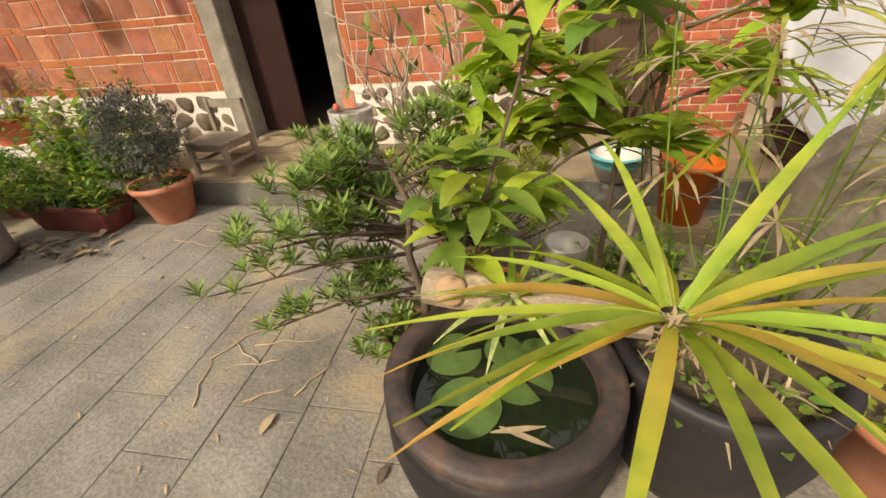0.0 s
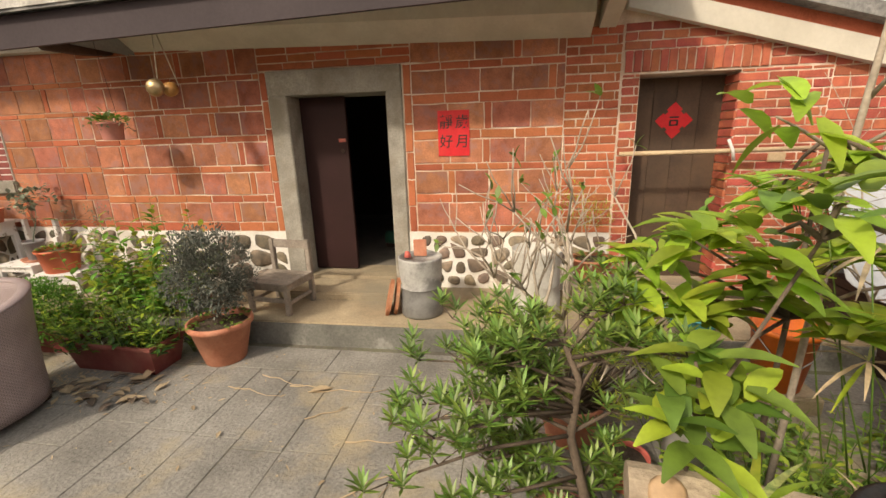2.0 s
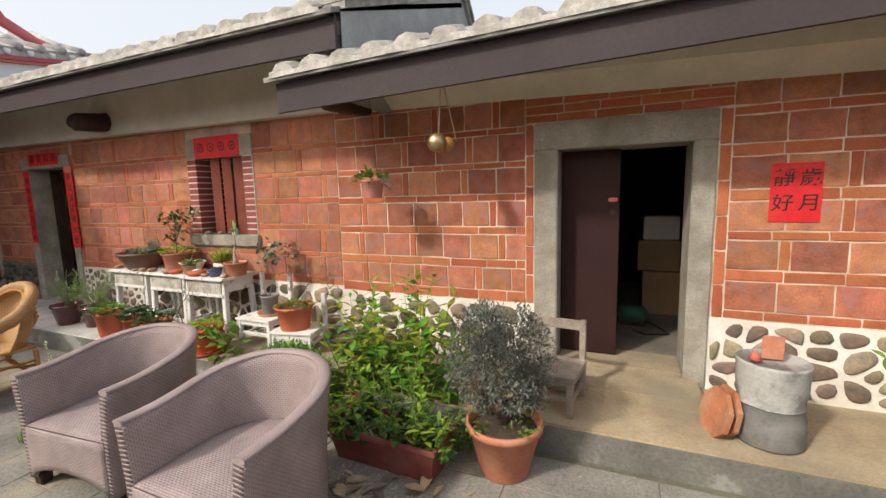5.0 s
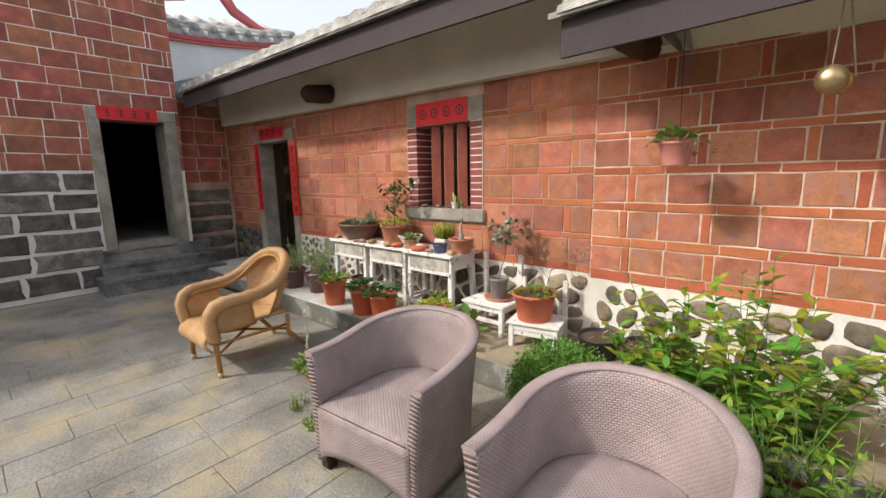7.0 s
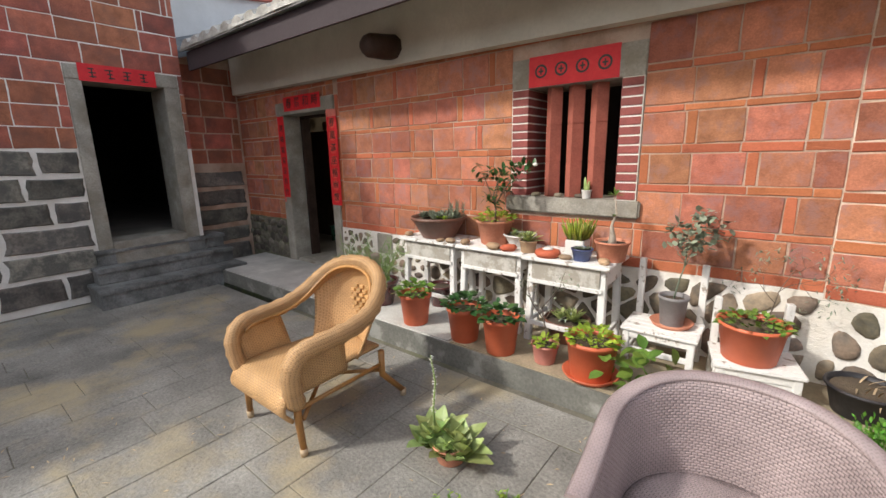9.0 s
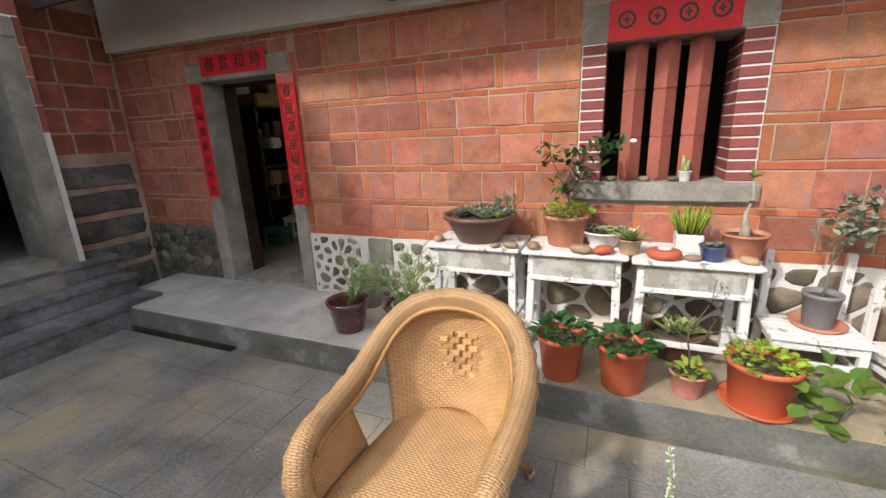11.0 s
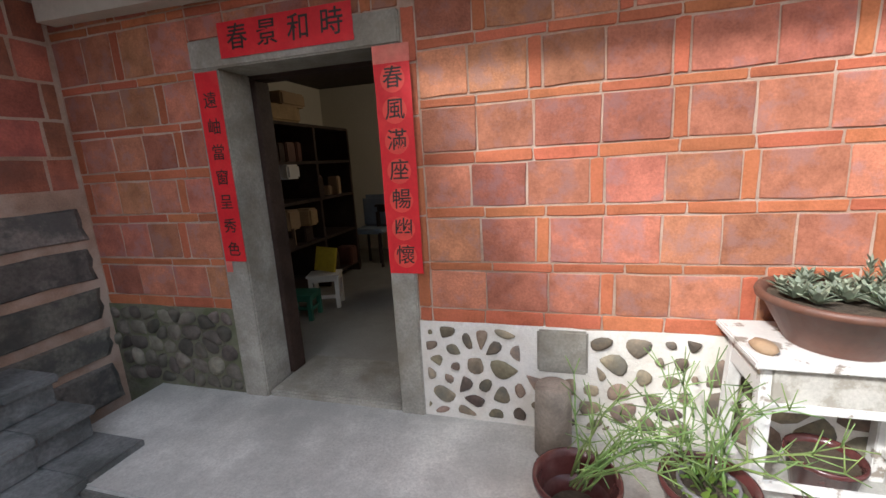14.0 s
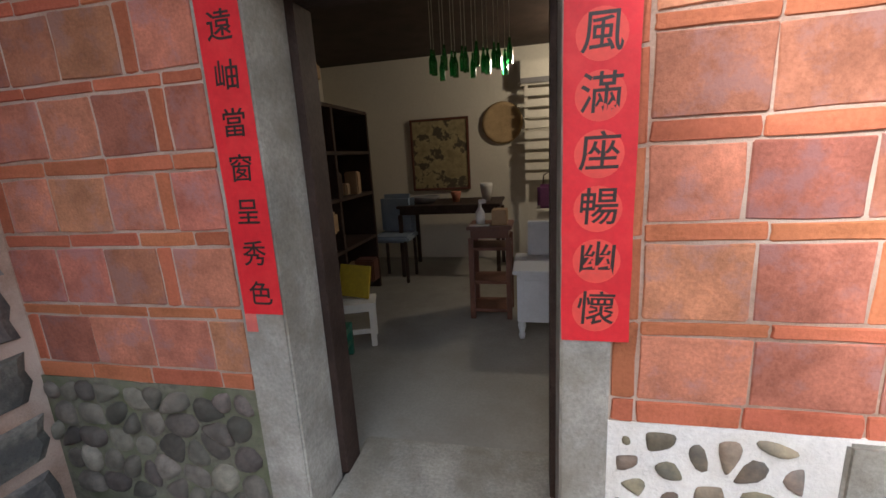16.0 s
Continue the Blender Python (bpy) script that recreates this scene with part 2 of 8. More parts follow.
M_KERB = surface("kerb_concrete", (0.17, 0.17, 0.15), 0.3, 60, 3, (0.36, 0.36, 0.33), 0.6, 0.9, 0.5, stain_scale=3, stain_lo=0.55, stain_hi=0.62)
M_SLAB = surface("paving_stone", (0.24, 0.23, 0.205), 0.42, 55, 1.6, (0.4, 0.33, 0.2), 0.8, 0.85, 0.7, stain_scale=0.9, stain_lo=0.5, stain_hi=0.64)
M_EARTH = surface("joint_earth", (0.15, 0.135, 0.105), 0.35, 40, 3, (0.11, 0.12, 0.05), 0.6, 0.95, 0.6)
M_FASCIA = surface("fascia_paint", (0.06, 0.048, 0.052), 0.15, 40, 1.5, None, 0, 0.7, 0.05)
M_DARKWOOD = surface("dark_wood", (0.05, 0.032, 0.025), 0.35, 60, 5, None, 0, 0.6, 0.3)
M_DOORWOOD = surface("door_paint", (0.034, 0.0145, 0.014), 0.2, 60, 3, (0.03, 0.014, 0.012), 0.5, 0.6, 0.12, stain_scale=4)
M_PLANK = surface("plank_wood", (0.075, 0.045, 0.028), 0.3, 60, 3, (0.12, 0.075, 0.045), 0.6, 0.7, 0.25, each=0.15)
M_ROOFLIME = surface("roof_lime", (0.44, 0.43, 0.4), 0.3, 50, 9, (0.26, 0.25, 0.22), 0.8, 0.95, 0.6, stain_scale=7)
M_ROOFTILE = surface("old_roof_tile", (0.2, 0.2, 0.195), 0.35, 50, 6, (0.42, 0.41, 0.38), 0.7, 0.9, 0.5, each=0.2, stain_scale=5)
M_GREYPLASTER = surface("grey_plaster", (0.3, 0.32, 0.33), 0.2, 40, 2, (0.2, 0.22, 0.23), 0.5, 0.85, 0.2)
M_WHITEWALL = surface("white_wall", (0.72, 0.73, 0.74), 0.06, 40, 1, (0.55, 0.56, 0.56), 0.3, 0.9, 0.1)
M_SOFFIT = surface("cream_plaster", (0.6, 0.57, 0.49), 0.1, 40, 2, (0.45, 0.42, 0.34), 0.4, 0.9, 0.2)
M_RED = surface("red_paper", (0.62, 0.012, 0.02), 0.1, 60, 5, (0.75, 0.06, 0.05), 0.3, 0.6, 0.1, stain_scale=9)
M_REDFADED = surface("faded_red_paper", (0.62, 0.14, 0.11), 0.15, 40, 9, (0.6, 0.3, 0.2), 0.5, 0.7, 0.1)
M_INK = surface("black_ink", (0.03, 0.018, 0.015), 0.1, 60, 5, None, 0, 0.5, 0)
M_REDTRIM = surface("red_trim", (0.4, 0.09, 0.1), 0.15, 40, 3, None, 0, 0.8, 0.1)
# near-black base colour stands in for the darkness of unlit rooms
M_BLACKROOM = surface("room_darkness", (0.035, 0.03, 0.026), 0.2, 30, 2, None, 0, 0.9, 0.1)
M_ROOMWHITE = surface("room_white", (0.64, 0.6, 0.51), 0.06, 30, 1, None, 0, 0.9, 0.05)
M_ROOMFLOOR = surface("room_floor", (0.29, 0.275, 0.24), 0.15, 60, 2, (0.2, 0.18, 0.15), 0.5, 0.6, 0.1)

M_STOREFLOOR = surface("store_floor", (0.2, 0.18, 0.15), 0.2, 60, 2, (0.1, 0.09, 0.08), 0.5, 0.8, 0.1)
for dull in (M_DOORWOOD, M_FASCIA, M_DARKWOOD, M_TILE, M_THIN):
    dull.node_tree.nodes["Principled BSDF"].inputs["Specular IOR Level"].default_value = 0.2

WALL_Y = 3.40
TERRACE = 0.18


# ---- walls ----
def pierced(name, x0, x1, y0, y1, z0, z1, holes, mat, label, along="x"):
    """A wall with rectangular holes (a0, a1, b0, b1) cut through it, as one mesh."""
    bm = bmesh.new()
    xs = sorted({x0, x1, *[h for o in holes for h in o[:2]]})
    for a, b in zip(xs, xs[1:]):
        cuts = sorted((o[2], o[3]) for o in holes if o[0] < (a + b) / 2 < o[1])
        z = z0
        for c, d in [*cuts, (z1, z1)]:
            if c > z + 1e-4:
                if along == "x":
                    box(bm, a, b, y0, y1, z, c)
                else:
                    box(bm, y0, y1, a, b, z, c)
            z = max(z, d)
    return tagged(part(name, bm, mat), label, "wall", kind="structure")


DOOR1, DOOR2, DOOR3 = (-1.05, 0.145, 0.0, 2.1), (2.0, 2.70, 0.2, 1.93), (-8.45, -7.25, 0.0, 2.25)
WINDOW = (-4.95, -3.95, 1.09, 2.27)
wall_a = pierced("wall_north_east", -2.9, 4.6, WALL_Y + 0.0045, 3.75, 0, 2.6, [DOOR1, DOOR2, (2.2, 2.9, 2.36, 2.6), (2.9, 3.6, 2.16, 2.6), (3.6, 4.6, 1.92, 2.6)], M_MORTAR,
                 "terracotta tile-brick wall with pale mortar on a river-stone base")
wall_b = pierced("wall_north_west", -9.6, -2.9, WALL_Y + 0.0045, 3.75, 0, 3.2, [DOOR3, WINDOW], M_MORTARWEST,
                 "terracotta tile-brick wall with pale mortar around a barred window")
DOOR4 = (1.44, 2.52, 0.0, 2.57)
wall_w = pierced("wall_west", -7.0, 2.57, -9.6, -9.1535, 0, 4.7, [DOOR4], M_WHITEMORTAR,
                 "tall wing wall of red tile brick over grey stone blocks", along="y")
wall_v = pierced("wall_west_corner", 2.57, WALL_Y + 0.006, -9.62, -9.4735, 0, 3.0, [], M_MORTARWEST,
                 "recessed wing corner of red tile brick over stone blocks", along="y")


def brick_mesh(name, w, h, mat, k=0, b=0.003, deep=0.03):
    """A hand-made brick: uneven outline, worn corners, a face that is not quite flat."""
    rng = random.Random(int(w * 1000) * 31 + int(h * 1000) + 977 * k)
    ring = []
    cut = min(0.004, w * 0.15, h * 0.15)
    for cx, cz, a, c in ((-1, -1, 0, 1), (1, -1, 1, 0), (1, 1, 0, 1), (-1, 1, 1, 0)):
        px, pz = cx * w / 2, cz * h / 2
        ends = [(px, pz - cz * cut), (px - cx * cut, pz)] if a == 0 else [(px - cx * cut, pz), (px, pz - cz * cut)]
        ring += ends
    full = []
    for i, p in enumerate(ring):
        full.append(p)
        q = ring[(i + 1) % 8]
        if i % 2:
            full.append(((p[0] + q[0]) / 2, (p[1] + q[1]) / 2))
    j = min(0.0035, h * 0.05)
    full = [(x + rng.uniform(-j, j), z + rng.uniform(-j, j)) for x, z in full]
    n, V = len(full), []
    for y, f in ((deep, 0), (b * 0.9, 0), (0, 1)):
        for x, z in full:
            V.append((x * (1 - f * 2 * b / w), y + (rng.uniform(-0.0012, 0.0012) if f else 0), z * (1 - f * 2 * b / h)))
    F = [tuple(2 * n + i for i in range(n))]
    for r in (0, n):
        F += [(r + i, r + (i + 1) % n, r + n + (i + 1) % n, r + n + i) for i in range(n)]
    return mesh_of(name, V, F, mat)


def free_spans(a, b, z0, z1, holes):
    spans = [(a, b)]
    for h in holes:
        if h[2] < z1 - 0.01 and h[3] > z0 + 0.01:
            spans = [s for p, q in spans for s in ((p, min(q, h[0])), (max(p, h[1]), q)) if s[1] - s[0] > 0.025]
    return spans


BRICKS = {}


def lay_brick(parent, wall_at, a, b, z0, z1, mat, rng, facing="y", gap=0.0095, name="brick"):
    w, h = b - a - gap, z1 - z0 - gap
    if w < 0.015 or h < 0.015:
        return
    key = (round(w / 0.03), round(h / 0.02), mat.name, rng.randrange(3))
    if key not in BRICKS:
        BRICKS[key] = brick_mesh(name, max(0.02, key[0] * 0.03), max(0.02, key[1] * 0.02), mat, key[3])
    ob = new(name, BRICKS[key])
    ob.parent = parent
    proud = rng.uniform(-0.003, 0.0015)
    sx, sz = w / max(0.02, key[0] * 0.03), h / max(0.02, key[1] * 0.02)
    if facing == "y":
        m = pose((a + b) / 2, wall_at + proud, (z0 + z1) / 2, 0, rng.uniform(-0.7, 0.7), 0)
    else:
        m = pose(wall_at - proud, (a + b) / 2, (z0 + z1) / 2, 0, 0, 90) @ pose(0, 0, 0, 0, rng.uniform(-0.7, 0.7), 0)
    ob.matrix_basis = m @ Matrix.Diagonal((sx, 1, sz, 1))


def lay_courses(parent, wall_at, a, b, courses, holes, rng, facing="y", tile=0.25, thin=0.27, mats=None, upright=0.22, gap=0.010):
    mt, mn = mats or (M_TILE, M_THIN)
    for z0, z1 in courses:
        for p, q in free_spans(a, b, z0, z1, holes):
            x = p
            flat = z1 - z0 < 0.1
            since = rng.randrange(4)
            while x < q - 0.01:
                if flat:
                    w, mat = thin * rng.uniform(0.85, 1.2), mn
                elif since > 2 and rng.random() < upright * 2.6:
                    w, mat, since = 0.062, mn, 0
                else:
                    w, mat = tile * rng.uniform(0.88, 1.15), mt
                since += 1
                if q - (x + w) < 0.05:
                    w = q - x
                lay_brick(parent, wall_at, x, x + w, z0, z1, mat, rng, facing, gap)
                x += w


def lay_small(parent, wall_at, a, b, z0, z1, holes, rng, length=0.2, height=0.062, mat=None):
    z, odd = z0, 0
    while z < z1 - 0.02:
        t = min(z + height, z1)
        for p, q in free_spans(a, b, z, t, holes):
            x = p
            first = length * (0.5 if odd else 1.0)
            while x < q - 0.005:
                w = first if x == p else length * rng.uniform(0.92, 1.06)
                if q - (x + w) < 0.03:
                    w = q - x
                lay_brick(parent, wall_at, x, x + w, z, t, mat or M_SMALL, rng)
                x += w
        z, odd = t, 1 - odd


def cell_outline(sites, i, reach):
    """The outline of the ground that lies nearer to one site than to any other."""
    cx, cz = sites[i]
    poly = [(cx - reach, cz - reach), (cx + reach, cz - reach), (cx + reach, cz + reach), (cx - reach, cz + reach)]
    for j, (px, pz) in enumerate(sites):
        if j == i or abs(px - cx) > 2 * reach or abs(pz - cz) > 2 * reach:
            continue
        mx, mz, nx, nz = (cx + px) / 2, (cz + pz) / 2, px - cx, pz - cz
        side = [(x - mx) * nx + (z - mz) * nz for x, z in poly]
        cut = []
        for k, p in enumerate(poly):
            q, d, e = poly[(k + 1) % len(poly)], side[k], side[(k + 1) % len(poly)]
            if d <= 0:
                cut.append(p)
            if d * e < 0:
                f = d / (d - e)
                cut.append((p[0] + (q[0] - p[0]) * f, p[1] + (q[1] - p[1]) * f))
        poly = cut
    return poly


def lay_stones(parent, wall_at, a, b, z0, z1, holes, rng, mat, dx=0.15, dz=0.11, gap=0.012, bulge=0.022, rough=0.32):
    """River stones packed into a wall foot, each an own shape that fills the room between its neighbours."""
    sites = []
    rows = max(1, round((z1 - z0) / dz))
    for r in range(-1, rows + 1):
        x = a - dx + (dx / 2 if r % 2 else 0)
        while x < b + dx:
            sites.append((x + rng.uniform(-rough, rough) * dx, z0 + (r + 0.5) * (z1 - z0) / rows + rng.uniform(-rough, rough) * dz))
            x += dx * rng.uniform(0.7, 1.35)
    for i, (cx, cz) in enumerate(sites):
        poly = cell_outline(sites, i, 2.2 * dx)
        poly = [(min(b, max(a, x)), min(z1, max(z0, z))) for x, z in poly]
        if len(poly) < 3 or not (a < cx < b and z0 < cz < z1):
            continue
        if any(h[0] - 0.02 < cx < h[1] + 0.02 and h[2] < cz < h[3] for h in holes):
            continue
        for _ in range(2):
            poly = [(p[0] + (q[0] - p[0]) * f, p[1] + (q[1] - p[1]) * f) for p, q in zip(poly, poly[1:] + poly[:1]) for f in (0.25, 0.75)]
        mx, mz = sum(p[0] for p in poly) / len(poly), sum(p[1] for p in poly) / len(poly)
        size = sum(math.hypot(x - mx, z - mz) for x, z in poly) / len(poly)
        g = gap * rng.uniform(0.7, 1.7)
        k = max(0.3, 1 - g / max(size, 0.02))
        ring = [((x - mx) * k, (z - mz) * k) for x, z in poly[::2]]
        for h in holes:
            ring = [(min(x, h[0] - mx) if mx < h[0] else max(x, h[1] - mx) if mx > h[1] else x, z) if h[2] < mz < h[3] else (x, z) for x, z in ring]
        n, V = len(ring), []
        deep = bulge * rng.uniform(0.5, 1.2)
        for f, y in ((1.0, 0.03), (1.0, 0.0), (0.93, -0.5 * deep), (0.72, -0.85 * deep), (0.38, -deep)):
            V += [(x * f, y, z * f) for x, z in ring]
        F = []
        for r in range(4):
            F += [(r * n + j, r * n + (j + 1) % n, (r + 1) * n + (j + 1) % n, (r + 1) * n + j) for j in range(n)]
        F.append(tuple(4 * n + j for j in range(n)))
        ob = new("stone", mesh_of("stone", V, F, mat, True))
        ob.parent = parent
        ob.matrix_basis = pose(mx, wall_at, mz)


def plinth(name, a, b, top, holes, mat, label, lo=0.0):
    """The plastered foot of a wall, a little proud of it, into which river stones are set."""
    V, F = [], []
    rng = random.Random(int(a * 10) + 77)
    for p, q in free_spans(a, b, lo, top, holes):
        n, base = max(2, int((q - p) / 0.12)), len(V)
        for k in range(n + 1):
            x, z = p + (q - p) * k / n, top + (0 if k in (0, n) else rng.uniform(-0.008, 0.008))
            V += [(x, WALL_Y - 0.001, lo), (x, WALL_Y + 0.02, lo), (x, WALL_Y + 0.02, z), (x, WALL_Y - 0.001, z)]
        for k in range(n):
            F += [(base + 4 * k + i, base + 4 * k + (i + 1) % 4, base + 4 * k + 4 + (i + 1) % 4, base + 4 * k + 4 + i) for i in range(4)]
        F += [tuple(base + i for i in range(4)), tuple(base + 4 * n + i for i in (3, 2, 1, 0))]
    bm = bmesh.new()
    me = mesh_of(name, V, F, mat)
    bm.from_mesh(me)
    bpy.data.meshes.remove(me)
    return tagged(part(name, bm, mat), label, "wall base", kind="structure")


plinth_a = plinth("plinth_east", -2.9, 1.86, 0.70, [DOOR1], M_LIME, "white plastered wall foot set with brown river stones")
plinth_b = plinth("plinth_west", -7.25, -2.9, 0.735, [], M_LIME, "white plastered wall foot set with grey and brown river stones")
plinth_c = plinth("plinth_corner", -9.48, -8.45, 0.74, [], M_DARKMORTAR, "dark mossy wall foot set with round stones")

# ---- courtyard, terrace, kerb, drain ----
ground = tagged(part("ground", boxes((-60, 60, -60, 60, -0.3, -0.16), (-60, -8.72, -60, 60, -0.161, -0.0045), (-7.38, 60, -60, 60, -0.161, -0.0045), (-8.72, -7.38, -60, 2.47, -0.161, -0.0045), (-8.72, -7.38, 2.555, 60, -0.161, -0.0045)), M_EARTH), "earth under and around the paved courtyard", "ground", kind="structure")
M_PALECONC = surface("pale_concrete", (0.58, 0.57, 0.53), 0.24, 80, 2.5, (0.36, 0.355, 0.33), 0.75, 0.7, 0.35, stain_scale=2.2)
terrace = tagged(part("terrace_east", boxes((-5.0, 4.6, 2.56, WALL_Y + 0.02, -0.1, TERRACE), bevel=0.012), M_CONCRETE),
                 "worn sandy concrete terrace along the house wall", "terrace", kind="structure")
tagged(part("terrace_west", boxes((-9.15, -5.0, 2.56, WALL_Y + 0.02, -0.1, TERRACE), bevel=0.012), M_PALECONC),
       "pale stained concrete terrace before the doorway", "terrace", kind="structure")
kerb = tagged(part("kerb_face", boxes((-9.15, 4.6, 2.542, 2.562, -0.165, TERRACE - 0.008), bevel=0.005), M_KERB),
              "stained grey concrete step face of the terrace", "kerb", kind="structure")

# near-black added lining: the deep channel's shade, with moss, put into the colour
M_DRAINSHADE = surface("shaded_mossy_concrete", (0.04, 0.042, 0.03), 0.4, 60, 8, (0.05, 0.075, 0.015), 0.8, 0.6, 0.6, stain_scale=6)
tagged(part("drain_lining", boxes((-8.655, -7.385, 2.534, 2.541, -0.16, 0.012), (-8.655, -7.385, 2.482, 2.534, -0.16, -0.12), bevel=0.002), M_DRAINSHADE),
       "drain along the terrace foot, deep shade put into its mossy lining", "drain", kind="structure")

# ---- door 1: granite frame, leaf ----
d1 = tagged(new("door_1"), "granite-framed doorway with one dark maroon leaf shut", "door", kind="structure")
part("frame_post", boxes((-1.05, -0.875, 3.385, 3.76, TERRACE - 0.02, 1.9), bevel=0.008), M_GREYSTONE, d1)
part("frame_post", boxes((0.005, 0.145, 3.385, 3.76, TERRACE - 0.02, 1.9), bevel=0.008), M_GREYSTONE, d1)
part("lintel", boxes((-1.05, 0.145, 3.38, 3.76, 1.9, 2.1), bevel=0.008), M_GREYSTONE, d1)
part("threshold", boxes((-0.875, 0.005, 3.40, 3.76, TERRACE - 0.02, 0.27), bevel=0.01), M_CONCRETE, d1)
leaf1 = part("door_leaf", boxes((-0.87, -0.44, 3.60, 3.64, 0.28, 1.895), bevel=0.004), M_DOORWOOD, d1, "dark maroon painted door leaf")
part("latch", boxes((-0.52, -0.455, 3.585, 3.60, 1.5, 1.53), bevel=0.003), M_REDFADED, leaf1)
part("latch_ring", lathe([(0.0, 0), (0.02, 0), (0.02, 0.008), (0.0, 0.008)], 12), M_DARKWOOD, leaf1).matrix_basis = pose(-0.49, 3.598, 1.42, 90, 0, 0)
step1 = tagged(part("door_step", boxes((-0.98, 0.1, 3.02, 3.40, TERRACE - 0.02, 0.245), bevel=0.015), M_CONCRETE), "low worn stone step before a doorway", "step", kind="structure")

# ---- door 2: planks ----
d2 = tagged(new("door_2"), "brown plank door under a brick soldier arch", "door", kind="structure")
for k in range(4):
    part("plank", boxes((2.0 + 0.175 * k + 0.001, 2.175 + 0.175 * k - 0.001, 3.62, 3.66, TERRACE, 1.92), bevel=0.003), M_PLANK, d2)
part("rail", boxes((2.0, 2.70, 3.66, 3.69, 1.0, 1.1)), M_PLANK, d2)
part("threshold", boxes((1.98, 2.72, 3.36, 3.75, TERRACE - 0.02, 0.26), bevel=0.01), M_CONCRETE, d2)

# ---- door 3: plastered frame ----
d3 = tagged(new("door_3"), "open doorway in a grey plastered stone frame", "door", kind="structure")
part("frame_post", boxes((-8.45, -8.28, 3.385, 3.63, TERRACE - 0.02, 2.10), bevel=0.008), M_GREYSTONE, d3)
part("frame_post", boxes((-7.39, -7.25, 3.385, 3.63, TERRACE - 0.02, 2.10), bevel=0.008), M_GREYSTONE, d3)
part("lintel", boxes((-8.45, -7.25, 3.38, 3.63, 2.10, 2.25), bevel=0.008), M_GREYSTONE, d3)
part("threshold", boxes((-8.278, -7.392, 3.40, 3.9, TERRACE - 0.02, 0.215), bevel=0.012), M_GREYSTONE, d3)
part("inner_head", boxes((-8.45, -7.25, 3.632, 3.76, 2.08, 2.25), bevel=0.004), M_DARKWOOD, d3, "dark wooden inner lintel")
for x0, x1 in ((-8.45, -8.255), (-7.41, -7.25)):
    part("inner_post", boxes((x0, x1, 3.632, 3.76, 0.217, 2.079), bevel=0.004), M_DARKWOOD, d3, "dark wooden inner door post")
part("door_leaf", boxes((-9.05, -8.34, 3.765, 3.80, 0.22, 2.1), bevel=0.004), M_DARKWOOD, d3, "dark wooden door leaf swung open inward")

# ---- door 4 in the wing, with its steps ----
d4 = tagged(new("door_4"), "dark doorway with grey stone frame above steps", "door", kind="structure")
part("frame_post", boxes((-9.6, -9.14, 1.44, 1.58, 0, 2.42), bevel=0.008), M_GREYSTONE, d4)
part("frame_post", boxes((-9.6, -9.14, 2.36, 2.52, 0, 2.42), bevel=0.008), M_GREYSTONE, d4)
part("lintel", boxes((-9.6, -9.14, 1.44, 2.52, 2.42, 2.57), bevel=0.008), M_GREYSTONE, d4)
part("threshold", boxes((-9.6, -9.1, 1.58, 2.36, 0, 0.65), bevel=0.01), M_GREYSTONE, d4)
steps = tagged(new("entrance_steps"), "three worn grey stone steps", "steps", kind="structure")
M_STEP = surface("step_stone", (0.21, 0.215, 0.21), 0.35, 60, 3, (0.06, 0.065, 0.06), 0.8, 0.8, 0.5, stain_scale=4)
for k, (x, z0, z1) in enumerate(((-8.66, -0.16, 0.215), (-8.93, 0.215, 0.395), (-9.115, 0.395, 0.575))):
    part("step", boxes((-9.15, x, 1.28 + 0.06 * k, 2.562, z0, z1 - 0.012), (-9.47, x - 0.02, 2.56, 2.85 - 0.02 * k, max(z0, 0.17), z1 - 0.014),
                       (-9.15, x + 0.022, 1.27 + 0.06 * k, 2.572, z1 - 0.05, z1), (-9.465, x + 0.022, 2.574, 2.86 - 0.02 * k, z1 - 0.05, z1 - 0.002), bevel=0.008), M_STEP, steps)

# ---- barred window ----
w1 = tagged(new("window_1"), "small window with terracotta bars and striped brick jambs", "window", kind="structure")
part("window_sill", boxes((-4.98, -3.92, 3.36, 3.76, 1.09, 1.215), bevel=0.012), M_GREYSTONE, w1, "weathered grey stone sill")
part("lintel", boxes((-4.95, -3.95, 3.39, 3.76, 2.05, 2.27), bevel=0.006), M_GREYSTONE, w1)
rw = random.Random(5)
for x0, x1 in ((-4.95, -4.80), (-4.10, -3.95)):
    part("jamb_plaster", boxes((x0 + 0.004, x1 - 0.004, 3.392, 3.76, 1.215, 2.05)), M_LIME, w1)
    for k in range(13):
        z = 1.215 + k * 0.835 / 13
        part("jamb_brick", boxes((x0 + (0.01 if x0 < -4.5 else 0.0), x1 - (0.0 if x0 < -4.5 else 0.01), 3.386, 3.755, z + 0.006, z + 0.0585), bevel=0.003), M_WINE, w1)
M_BAR = surface("window_bar_clay", (0.36, 0.11, 0.075), 0.2, 80, 5, None, 0, 0.8, 0.15)
for x in (-4.63, -4.455, -4.28):
    bm = boxes((-0.045, 0.045, -0.045, 0.045, 0, 0.27), (-0.045, 0.045, -0.045, 0.045, 0.277, 0.555), (-0.045, 0.045, -0.045, 0.045, 0.562, 0.835), (-0.04, 0.04, -0.04, 0.04, 0.01, 0.83))
    part("bar", bm, M_BAR, w1).matrix_basis = pose(x, 3.50, 1.215, 0, 0, 45)

